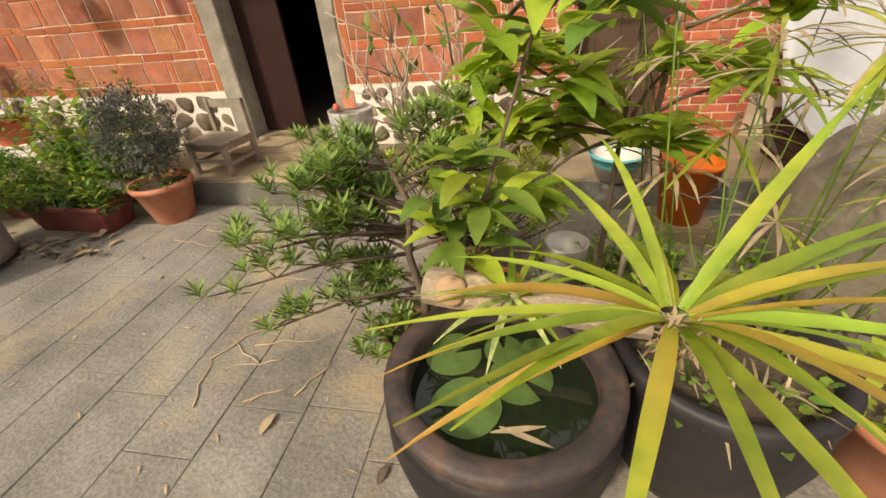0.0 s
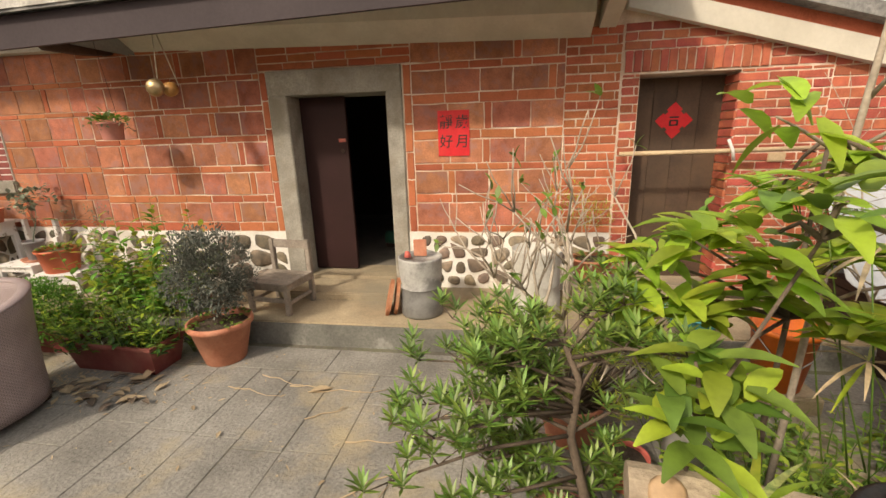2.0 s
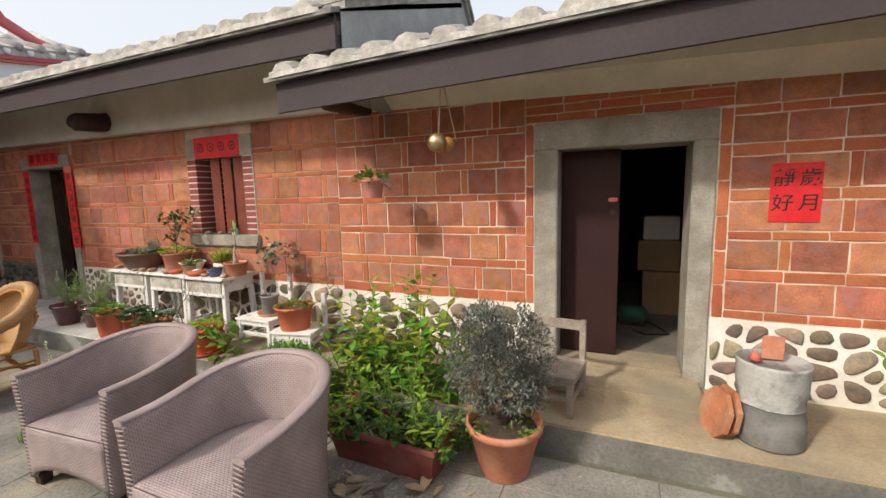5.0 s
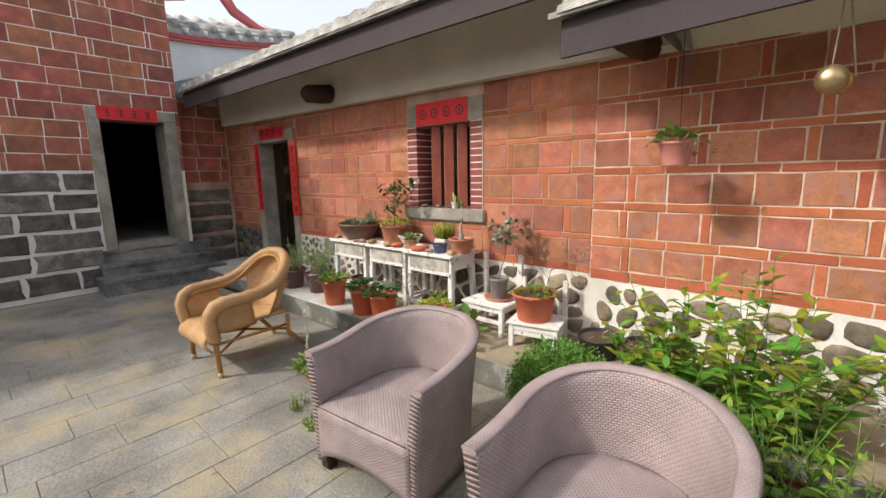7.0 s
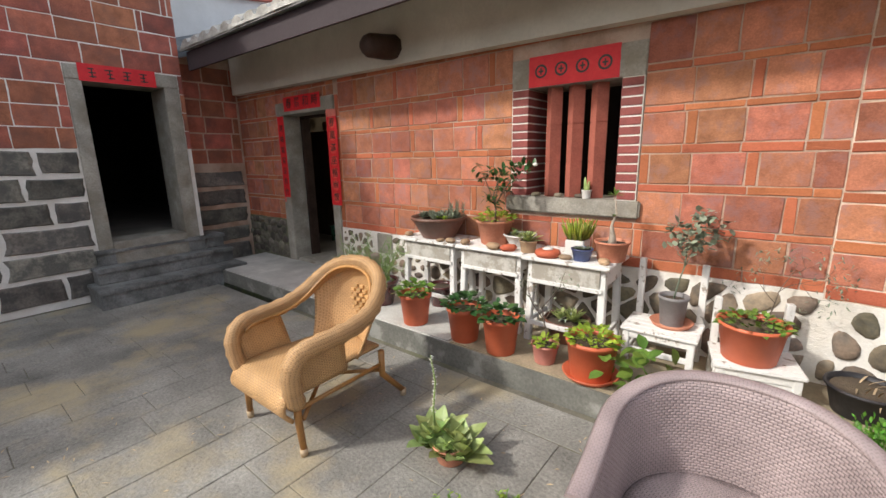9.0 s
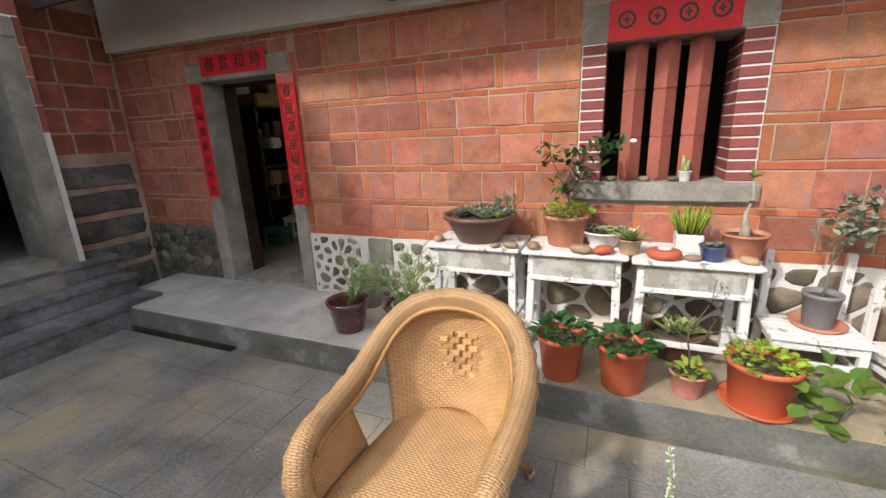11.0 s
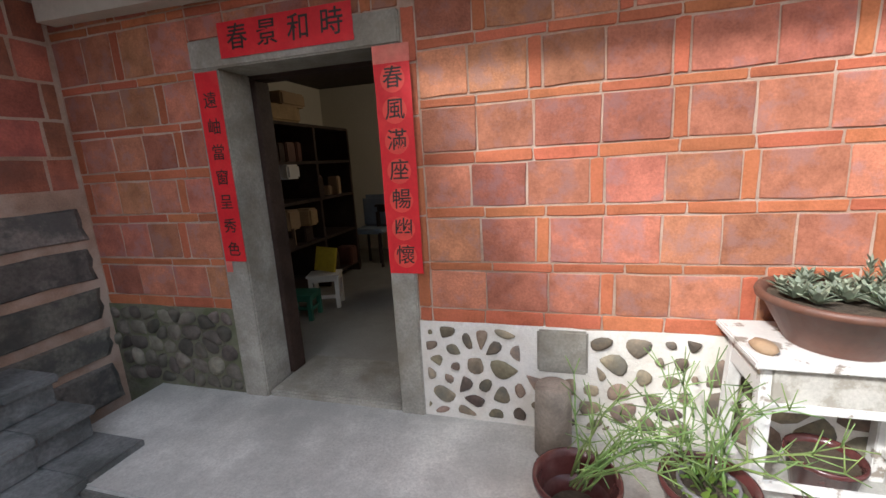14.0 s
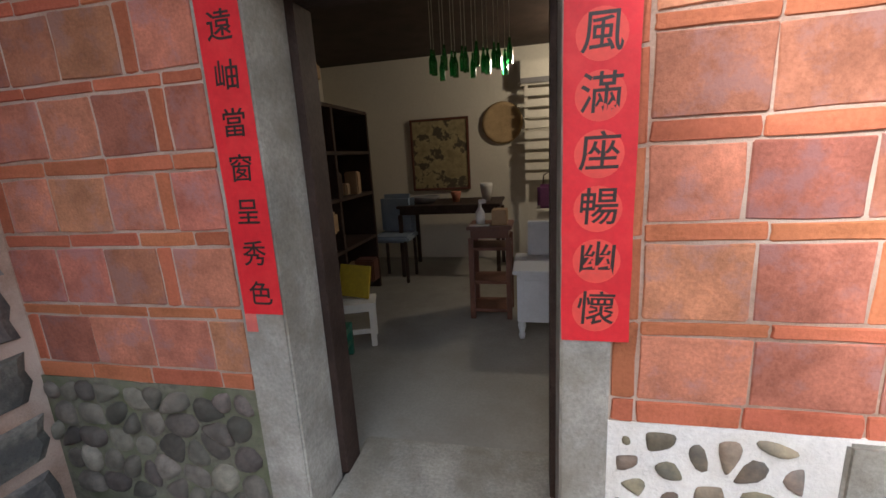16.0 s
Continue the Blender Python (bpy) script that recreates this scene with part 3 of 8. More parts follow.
# ---- roofs ----
def eave_roof(name, x0, x1, y_eave, z_left, z_right, y_ridge, rise, label, end_gap=0.0):
    """A tiled roof slope behind a painted fascia, with limed half-round rows whose ends show at the eave."""
    top = tagged(new(name), label, "roof", kind="structure")
    def zed(x):
        return z_left + (z_right - z_left) * (x - x0) / (x1 - x0)
    V, F = [], []
    for x in (x0, x1):
        z = zed(x)
        V += [(x, y_eave - 0.03, z + 0.0), (x, y_eave, z + 0.0), (x, y_eave, z + 0.215), (x, y_eave - 0.03, z + 0.215)]
    F = [(0, 1, 2, 3), (7, 6, 5, 4), (0, 4, 5, 1), (1, 5, 6, 2), (2, 6, 7, 3), (3, 7, 4, 0)]
    part("fascia", mesh_of("fascia", V, F, M_FASCIA), M_FASCIA, top, "dark brown painted fascia board")
    V, F = [], []
    for x in (x0 - 0.06, x1 + 0.02):
        z = zed(x)
        V += [(x, y_eave - 0.09, z + 0.215), (x, y_ridge, z + 0.215 + rise), (x, y_ridge, z + 0.27 + rise), (x, y_eave - 0.09, z + 0.25)]
    F = [(0, 1, 2, 3), (7, 6, 5, 4), (0, 4, 5, 1), (1, 5, 6, 2), (2, 6, 7, 3), (3, 7, 4, 0)]
    part("roof_deck", mesh_of("roof_deck", V, F, M_ROOFTILE), M_ROOFTILE, top)
    V, F = [], []
    for x in (x0 + 0.03, x1 - 0.03):
        z = zed(x)
        V += [(x, y_eave + 0.001, z + 0.10), (x, y_eave + 0.001, z + 0.20), (x, WALL_Y - 0.05, z + 0.42), (x, WALL_Y - 0.05, z + 0.34)]
    part("soffit", mesh_of("soffit", V, [(0, 1, 2, 3), (7, 6, 5, 4), (0, 4, 5, 1), (1, 5, 6, 2), (2, 6, 7, 3), (3, 7, 4, 0)], M_SOFFIT), M_SOFFIT, top)
    rng = random.Random(int(x0 * 7) + 3)
    x = x0 + 0.12
    slope = Vector((0, y_ridge - y_eave, rise)).normalized()
    while x < x1 - 0.05:
        w = rng.uniform(0.105, 0.125)
        z = zed(x) + 0.235
        V, F = [], []
        n = 7
        for s in (0.0, 0.22, 0.24, 1.3, 2.4, (y_ridge - y_eave) * 1.02):
            fat = (1.0 if s < 0.23 else 0.82)
            for i in range(n):
                a = math.pi * i / (n - 1)
                j = 1 + rng.uniform(-0.08, 0.08)
                p = Vector((x + math.cos(a) * w * fat * j, y_eave - 0.085, z)) + slope * s + Vector((0, 0, math.sin(a) * 0.105 * fat * j))
                V.append(p)
        for r in range(5):
            F += [(r * n + i, r * n + i + 1, (r + 1) * n + i + 1, (r + 1) * n + i) for i in range(n - 1)]
        F.append(tuple(range(n)))
        part("roof_tile", mesh_of("roof_tile", V, F, M_ROOFLIME, False), M_ROOFLIME, top)
        x += rng.uniform(0.235, 0.27)
    V, F = [], []
    for k in range(int((x1 - x0) / 0.13) + 1):
        x = x0 + 0.13 * k
        z = zed(x) + 0.235
        base = len(V)
        hh = rng.uniform(0.03, 0.06)
        V += [(x, y_eave - 0.10 + rng.uniform(-0.01, 0.01), z), (x, y_eave + 0.05, z), (x, y_eave + 0.05, z + hh + 0.03), (x, y_eave - 0.09, z + hh)]
        if k:
            F += [(base - 4 + i, base - 4 + (i + 1) % 4, base + (i + 1) % 4, base + i) for i in range(4)]
    part("eave_mortar", mesh_of("eave_mortar", V, F, M_ROOFLIME), M_ROOFLIME, top)
    return top


roof_a = eave_roof("roof_east", -2.85, 2.04, 2.68, 2.235, 2.35, 5.6, 1.05, "low tiled roof with limed tile ends and brown fascia")
roof_b = eave_roof("roof_west", -9.14, -2.30, 2.70, 2.655, 2.625, 5.2, 1.0, "older tiled roof with limed tile ends and brown fascia")
V = []
for x, z in ((-2.62, 2.33), (1.62, 2.2)):
    V += [(x, 3.20, z + 0.13), (x, WALL_Y + 0.01, z), (x, WALL_Y + 0.01, 2.75), (x, 3.20, 2.62)]
tagged(part("wall_plate_east", mesh_of("wall_plate_east", V, [(0, 1, 2, 3), (7, 6, 5, 4), (0, 4, 5, 1), (1, 5, 6, 2), (2, 6, 7, 3), (3, 7, 4, 0)], M_SOFFIT), M_SOFFIT),
       "cream plastered band under the eave", "trim", kind="structure")
V = []
for x, z in ((-9.38, 2.445), (-2.35, 2.355)):
    V += [(x, 3.30, z), (x, WALL_Y + 0.01, z), (x, WALL_Y + 0.01, 3.2), (x, 3.30, 3.1)]
tagged(part("wall_plate_west", mesh_of("wall_plate_west", V, [(0, 1, 2, 3), (7, 6, 5, 4), (0, 4, 5, 1), (1, 5, 6, 2), (2, 6, 7, 3), (3, 7, 4, 0)], M_SOFFIT), M_SOFFIT), "cream plastered band under the eave", "trim", kind="structure")


def bracket(x, y0, y1, z):
    """A dark round-nosed beam end that carries the eave."""
    V, F = [], []
    tube_data(V, F, [(x, y1, z + 0.06), (x, (y0 + y1) / 2, z + 0.02), (x, y0 + 0.05, z), (x, y0, z + 0.01)], [0.11, 0.11, 0.10, 0.06], 8)
    return tagged(part("eave_beam", mesh_of("eave_beam", V, F, M_DARKWOOD, True), M_DARKWOOD), "dark weathered beam end under the eave", "beam", kind="structure")


bracket(-6.17, 2.93, 3.45, 2.52)
bracket(-2.55, 2.8, 3.45, 2.36)
V = []
for x in (1.68, 1.8):
    V += [(x, 2.9, 2.44), (x, 3.42, 2.26), (x, 3.42, 2.6), (x, 2.9, 2.52)]
tagged(part("eave_corbel", mesh_of("eave_corbel", V, [(0, 1, 2, 3), (7, 6, 5, 4), (0, 4, 5, 1), (1, 5, 6, 2), (2, 6, 7, 3), (3, 7, 4, 0)], M_SOFFIT), M_SOFFIT), "cream plastered corbel under the eave end", "corbel", kind="structure")

# gable end of the west roof, with its rounded peak
V, F = [], []
prof = [(2.72, 2.9), (3.2, 3.1), (3.7, 3.31), (4.2, 3.55), (4.7, 3.83), (5.0, 3.95), (5.25, 3.91), (5.45, 3.72), (5.6, 3.45), (5.7, 3.1)]
for x in (-2.34, -2.28):
    V += [(x, y, 2.3) for y, z in prof] + [(x, y, z) for y, z in prof]
n = len(prof)
for s in (0, 2 * n):
    F += [(s + i, s + i + 1, s + n + i + 1, s + n + i) for i in range(n - 1)]
F += [(n + i, n + i + 1, 3 * n + i + 1, 3 * n + i) for i in range(n - 1)]
gable = tagged(part("gable_wall", mesh_of("gable_wall", V, F, M_GREYPLASTER), M_GREYPLASTER), "grey plastered gable with a rounded peak", "gable", kind="structure")
for lift, wide, th in ((0.0, 0.12, 0.05), (0.055, 0.17, 0.05), (0.11, 0.1, 0.05)):
    V, F = [], []
    for y, z in prof:
        V += [(-2.31 - wide, y, z + lift), (-2.31 + wide * 0.6, y, z + lift), (-2.31 + wide * 0.6, y, z + lift + th), (-2.31 - wide, y, z + lift + th)]
    for i in range(n - 1):
        F += [(4 * i + k, 4 * i + (k + 1) % 4, 4 * i + 4 + (k + 1) % 4, 4 * i + 4 + k) for k in range(4)]
    F += [(0, 1, 2, 3), tuple(4 * n - 4 + k for k in (3, 2, 1, 0))]
    part("capping", mesh_of("capping", V, F, M_ROOFTILE), M_ROOFTILE, gable, "dark old tile capping")

# sloping verge of the lean-to over the plank door
V, F = [], []
def bar_between(V, F, a, b, y0, y1, h0, h1):
    base = len(V)
    for x, z in (a, b):
        V += [(x, y0, z + h0), (x, y1, z + h0), (x, y1, z + h1), (x, y0, z + h1)]
    F += [(base + i, base + j, base + k, base + m) for i, j, k, m in ((0, 1, 2, 3), (7, 6, 5, 4), (0, 4, 5, 1), (1, 5, 6, 2), (2, 6, 7, 3), (3, 7, 4, 0))]
verge = tagged(new("verge_east"), "sloping limed verge with brick and stone coping", "trim", kind="structure")
for nm, h0, h1, y0, mat in (("lime_band", 0.0, 0.15, 3.33, M_SOFFIT), ("brick_band", 0.15, 0.24, 3.36, M_THIN), ("coping", 0.24, 0.33, 3.24, M_ROOFTILE)):
    V, F = [], []
    bar_between(V, F, (1.86, 2.38), (4.6, 1.62), y0, 3.75, h0, h1)
    part(nm, mesh_of(nm, V, F, mat), mat, verge)

M_WINGTILE = surface("wing_tile", (0.38, 0.125, 0.075), 0.3, 90, 6, (0.2, 0.085, 0.065), 0.7, 0.8, 0.3, each=0.28, hue=0.012, stain_scale=4)
M_BLOCK = surface("wall_block", (0.19, 0.175, 0.15), 0.4, 45, 4, (0.075, 0.075, 0.07), 0.8, 0.85, 0.7, each=0.5, hue=0.025, stain_scale=5, stain_lo=0.47, stain_hi=0.58)
BLOCKS = {}


def stone_block(k):
    if k not in BLOCKS:
        rng = random.Random(k + 40)
        V, F, n = [], [], 12
        ring = []
        for i in range(n):
            a = 2 * math.pi * (i + 0.5) / n
            c, s = math.cos(a), math.sin(a)
            q = 0.5 / max(abs(c), abs(s)) * 0.95
            ring.append((max(-0.5, min(0.5, c * q * rng.uniform(0.95, 1.1))), max(-0.5, min(0.5, s * q * rng.uniform(0.92, 1.1)))))
        for f, y in ((1, 0.03), (1, -0.002), (0.9, -0.02)):
            V += [(a * f, y, b * f) for a, b in ring]
        F = [tuple(2 * n + i for i in range(n))]
        for r in (0, n):
            F += [(r + i, r + (i + 1) % n, r + n + (i + 1) % n, r + n + i) for i in range(n)]
        BLOCKS[k] = mesh_of("block", V, F, M_BLOCK)
    return BLOCKS[k]


# ---- rooms behind the doors ----
def room(name, x0, x1, y0, y1, z0, z1, mats, label, front=None):
    t = 0.12
    for nm, spec, mat in (("floor_" + name, (x0, x1, y0, y1, z0 - 0.15, z0), mats[0]), ("ceiling_" + name, (x0, x1, y0, y1, z1, z1 + t), mats[2]),
                          ("wall_north_" + name, (x0 - t, x1 + t, y1, y1 + t, z0 - 0.15, z1 + t), mats[1]),
                          ("wall_left_" + name, (x0 - t, x0, y0, y1, z0 - 0.15, z1 + t), mats[1]), ("wall_right_" + name, (x1, x1 + t, y0, y1, z0 - 0.15, z1 + t), mats[1])):
        if nm != "wall_right_hall_wing":
            tagged(part(nm, boxes(spec), mat), label, nm.split("_")[0], kind="structure")


room("parlour", -10.2, -5.2, 3.751, 7.6, 0.2, 2.75, (M_ROOMFLOOR, M_ROOMWHITE, M_DARKWOOD), "dim whitewashed parlour behind the open doorway")
room("store", -2.6, 1.6, 3.751, 6.6, 0.26, 2.5, (M_STOREFLOOR, M_BLACKROOM, M_DARKWOOD), "store room behind the doorway, its gloom put into black walls")
room("hall_wing", -16.0, -9.61, 0.4, 3.7, 0.63, 2.8, (M_STOREFLOOR, M_BLACKROOM, M_DARKWOOD), "hall behind the stepped doorway, its gloom put into black walls")
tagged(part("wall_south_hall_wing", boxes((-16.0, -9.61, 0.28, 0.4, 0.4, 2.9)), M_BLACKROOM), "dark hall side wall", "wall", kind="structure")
tagged(part("wall_behind_window", boxes((-5.1, -2.62, 4.6, 4.7, 0, 2.9)), M_BLACKROOM), "room wall behind the barred window, coloured near-black for the gloom", "wall", kind="structure")

# ---- buildings and walls that close the place ----
M_ROOFPALE = surface("pale_roof_tile", (0.42, 0.41, 0.4), 0.25, 40, 6, (0.25, 0.25, 0.24), 0.6, 0.9, 0.4, stain_scale=5)
hall = tagged(new("main_hall"), "white-walled hall with a red-edged, upswept tiled roof", "building")
part("wall", boxes((-10.3, -10.08, 2.4, 5.15, 2.9, 4.1)), M_WHITEWALL, hall)


def edge_z(y):
    """Height of the hall's eave, which sweeps up towards its far corner."""
    d = max(0.0, y - 2.7)
    return 3.9 + 0.03 * d + 0.04 * d * d


def eave_strip(name, z0, z1, x0, mat, y0=0.6, y1=5.3, n=14):
    V, F = [], []
    for k in range(n + 1):
        y = y0 + (y1 - y0) * k / n
        V += [(-10.6, y, edge_z(y) + z0), (x0, y, edge_z(y) + z0), (x0, y, edge_z(y) + z1), (-10.6, y, edge_z(y) + z1)]
    for i in range(n):
        F += [(4 * i + k, 4 * i + (k + 1) % 4, 4 * i + 4 + (k + 1) % 4, 4 * i + 4 + k) for k in range(4)]
    F += [(0, 1, 2, 3), tuple(4 * n + k for k in (3, 2, 1, 0))]
    return part(name, mesh_of(name, V, F, mat), mat, hall)


eave_strip("red_edge", -0.01, 0.03, -10.0, M_REDFADED)
eave_strip("red_edge", 0.03, 0.1, -9.97, M_REDTRIM)
eave_strip("grey_edge", 0.1, 0.24, -9.99, M_ROOFPALE)
rhall = random.Random(13)
for k in range(15):
    y = 0.8 + k * 0.31
    V, F = [], []
    tube_data(V, F, [(-9.96, y, edge_z(y) + 0.25), (-10.8, y, edge_z(y) + 0.5), (-11.6, y, edge_z(y) + 0.85)], 0.07, 7)
    part("roof_tile", mesh_of("roof_tile", V, F, M_ROOFPALE, True), M_ROOFPALE, hall)
    V, F = [], []
    tube_data(V, F, [(-9.985, y + 0.15, edge_z(y) + 0.13), (-9.975, y + 0.15, edge_z(y) + 0.22)], [0.045, 0.05], 6)
    part("drip_tile", mesh_of("drip_tile", V, F, M_WHITEWALL, True), M_WHITEWALL, hall, "small white drip tile")
V, F = [], []
for k in range(11):
    y = 0.6 + 0.47 * k
    V += [(-9.97, y, edge_z(y) + 0.24), (-11.6, y, edge_z(y) + 0.82)]
for k in range(10):
    F.append((2 * k, 2 * k + 2, 2 * k + 3, 2 * k + 1))
part("roof", mesh_of("roof", V, F, M_ROOFPALE), M_ROOFPALE, hall).modifiers.new("thickness", "SOLIDIFY").thickness = 0.05
tube("verge", [(-9.95, 5.32, 4.3), (-10.25, 5.1, 4.42), (-10.6, 4.75, 4.62), (-10.9, 4.4, 4.95), (-11.1, 4.15, 5.5)], [0.07, 0.075, 0.085, 0.1, 0.13], M_REDTRIM, hall, 8, "dusty red upswept verge")
tube("ridge", [(-11.6, 0.6, 4.95), (-11.6, 2.6, 5.0), (-11.35, 3.6, 5.2), (-11.1, 4.2, 5.6)], [0.16, 0.16, 0.14, 0.1], M_REDTRIM, hall, 8)
wing = tagged(new("wing_roof"), "tiled roof edge on top of the wing wall", "roof", kind="structure")
part("eave", boxes((-9.7, -9.02, -7.0, 2.6, 4.7, 4.8), bevel=0.01), M_ROOFTILE, wing)
part("roof_slope", mesh_of("roof_slope", [(-9.04, -7.0, 4.81), (-9.04, 2.6, 4.81), (-12.0, 2.2, 5.6), (-12.0, -7.0, 5.6)], [(0, 1, 2, 3)], M_ROOFTILE), M_ROOFTILE, wing).modifiers.new("thickness", "SOLIDIFY").thickness = 0.06
link = tagged(new("roof_flashing"), "grey slate-coloured flashing slabs along the hall wall", "roof", kind="structure")
M_SLATE = surface("slate_slab", (0.2, 0.23, 0.26), 0.2, 60, 5, (0.12, 0.13, 0.14), 0.6, 0.8, 0.3, each=0.12, stain_scale=5)
for k in range(8):
    y0, y1 = 2.6 + 0.33 * k, 2.6 + 0.33 * (k + 1) - 0.012
    V = []
    for y in (y0, y1):
        z = 2.86 + 0.36 * (y - 2.6)
        V += [(-10.07, y, z), (-9.3, y, z - 0.05), (-9.3, y, z + 0.04), (-10.07, y, z + 0.27)]
    part("slab", mesh_of("slab", V, [(3, 2, 1, 0), (4, 5, 6, 7), (0, 1, 5, 4), (1, 2, 6, 5), (2, 3, 7, 6), (3, 0, 4, 7)], M_SLATE), M_SLATE, link)
# two unseen walls, added to hold low skylight and bounce off the house
tagged(part("wall_south", boxes((-9.6, 9, -7.2, -7.0, 0, 3.6)), M_WINGTILE), "unseen brick wall added in the south to block low sky", "wall", kind="structure")
tagged(part("wall_east", boxes((7.0, 7.2, -7.0, 3.4, 0, 2.6)), M_WINGTILE), "unseen brick wall added in the east to block low sky", "wall", kind="structure")


# ---- materials of the things ----
M_TERRA = surface("terracotta_pot", (0.5, 0.19, 0.11), 0.15, 60, 5, (0.58, 0.33, 0.22), 0.5, 0.75, 0.1, each=0.08, stain_scale=5)
M_ORANGE = surface("orange_plastic", (0.58, 0.13, 0.055), 0.08, 40, 4, (0.45, 0.13, 0.07), 0.4, 0.5, 0.04, each=0.08)
M_BROWNPOT = surface("brown_plastic", (0.15, 0.062, 0.038), 0.15, 40, 5, (0.16, 0.11, 0.09), 0.5, 0.5, 0.06, stain_scale=6)
M_GLAZE = surface("wine_glaze", (0.095, 0.03, 0.028), 0.2, 40, 6, (0.15, 0.085, 0.075), 0.4, 0.22, 0.06, stain_scale=5, coat=0.3)
M_JAR = surface("dark_jar_glaze", (0.014, 0.014, 0.017), 0.3, 40, 5, (0.045, 0.036, 0.036), 0.6, 0.55, 0.25, stain_scale=4)
M_JARRIM = surface("jar_rim", (0.04, 0.033, 0.033), 0.3, 50, 7, (0.13, 0.075, 0.055), 0.7, 0.6, 0.3, stain_scale=9)
M_GREYPOT = surface("grey_pot", (0.2, 0.19, 0.19), 0.12, 40, 4, None, 0, 0.6, 0.05)
M_WHITECLAY = surface("white_ceramic", (0.7, 0.69, 0.66), 0.06, 40, 4, (0.5, 0.47, 0.4), 0.3, 0.4, 0.04)
M_BLUECLAY = surface("blue_ceramic", (0.05, 0.07, 0.17), 0.12, 40, 4, None, 0, 0.35, 0.04)
M_PINK = surface("pink_plastic", (0.55, 0.22, 0.18), 0.1, 40, 4, None, 0, 0.55, 0.04)
M_PLANTER = surface("maroon_planter", (0.2, 0.045, 0.04), 0.15, 40, 4, (0.26, 0.13, 0.1), 0.5, 0.55, 0.08, stain_scale=4)
M_SOIL = surface("potting_soil", (0.07, 0.052, 0.036), 0.4, 60, 12, (0.13, 0.1, 0.06), 0.6, 0.95, 0.9)
M_WHITEWOOD = surface("peeling_white_paint", (0.72, 0.71, 0.68), 0.06, 80, 5, (0.26, 0.21, 0.16), 0.85, 0.75, 0.25, stain_scale=11, stain_lo=0.58, stain_hi=0.63)
M_GREYWOOD = surface("grey_old_wood", (0.31, 0.265, 0.22), 0.3, 70, 6, (0.17, 0.135, 0.11), 0.6, 0.85, 0.4, stain_scale=7)
M_GREYWOODWHITE = surface("half_bare_wood", (0.52, 0.5, 0.45), 0.15, 80, 5, (0.3, 0.27, 0.22), 0.8, 0.8, 0.3, stain_scale=9, stain_lo=0.45, stain_hi=0.55)
M_LOG = surface("bleached_log", (0.42, 0.34, 0.25), 0.3, 60, 6, (0.2, 0.15, 0.11), 0.7, 0.9, 0.6, stain_scale=8)
M_BARK = surface("pale_bark", (0.4, 0.34, 0.27), 0.25, 70, 8, None, 0, 0.9, 0.4)
M_DARKBARK = surface("dark_bark", (0.12, 0.09, 0.065), 0.3, 70, 8, None, 0, 0.9, 0.4)
M_ZINC = surface("weathered_barrel", (0.42, 0.42, 0.4), 0.18, 50, 3, (0.13, 0.13, 0.125), 0.85, 0.7, 0.2, stain_scale=3, stain_lo=0.48, stain_hi=0.6)
M_SACK = surface("pale_barrel", (0.55, 0.54, 0.49), 0.15, 50, 3, (0.25, 0.24, 0.21), 0.7, 0.75, 0.2, stain_scale=3, stain_lo=0.5, stain_hi=0.65)
M_BUCKET = surface("orange_bucket_plastic", (0.75, 0.17, 0.02), 0.08, 40, 4, None, 0, 0.45, 0.03)
M_BAMBOO = surface("bamboo_pole", (0.5, 0.38, 0.24), 0.2, 60, 5, None, 0, 0.6, 0.1)
M_WHITESHEET = surface("white_cover", (0.4, 0.43, 0.46), 0.1, 30, 2, (0.3, 0.32, 0.34), 0.5, 0.5, 0.1)
M_BRASS = surface("old_brass", (0.45, 0.33, 0.18), 0.2, 50, 6, None, 0, 0.35, 0.1, metal=0.8)
M_STRING = surface("string", (0.5, 0.46, 0.36), 0.1, 50, 6, None, 0, 0.9, 0)
M_PEBBLE = surface("smooth_pebble", (0.36, 0.24, 0.14), 0.2, 50, 6, (0.22, 0.17, 0.12), 0.5, 0.7, 0.15, each=0.25)
M_REDSTONE = surface("red_clay_stone", (0.48, 0.11, 0.05), 0.15, 50, 6, None, 0, 0.7, 0.1)
M_PETAL = surface("white_petal", (0.75, 0.72, 0.66), 0.08, 40, 4, None, 0, 0.6, 0.0)

M_LEAF = surface("green_leaf", (0.15, 0.26, 0.042), 0.25, 30, 6, None, 0, 0.5, 0.05, each=0.35, hue=0.02, through_light=0.25)
M_BRIGHT = surface("bright_leaf", (0.34, 0.48, 0.055), 0.2, 30, 6, None, 0, 0.45, 0.05, each=0.4, hue=0.025, through_light=0.4)
M_STRAP = surface("strap_leaf", (0.27, 0.37, 0.035), 0.25, 40, 5, (0.5, 0.36, 0.06), 0.6, 0.4, 0.05, each=0.3, hue=0.02, stain_scale=5, through_light=0.3)
M_YELLOW = surface("yellowing_leaf", (0.48, 0.36, 0.05), 0.25, 40, 5, (0.5, 0.26, 0.06), 0.6, 0.5, 0.05, each=0.25, hue=0.02, stain_scale=6, through_light=0.25)
M_DRY = surface("dry_leaf", (0.46, 0.36, 0.23), 0.25, 40, 5, (0.3, 0.21, 0.12), 0.5, 0.8, 0.05, each=0.25, through_light=0.15)
M_DARKLEAF = surface("dark_leaf", (0.04, 0.105, 0.025), 0.25, 30, 6, None, 0, 0.4, 0.05, each=0.35, hue=0.015, through_light=0.15)
M_NEEDLE = surface("podocarp_leaf", (0.16, 0.265, 0.05), 0.25, 30, 6, None, 0, 0.4, 0.05, each=0.5, hue=0.025, through_light=0.2)
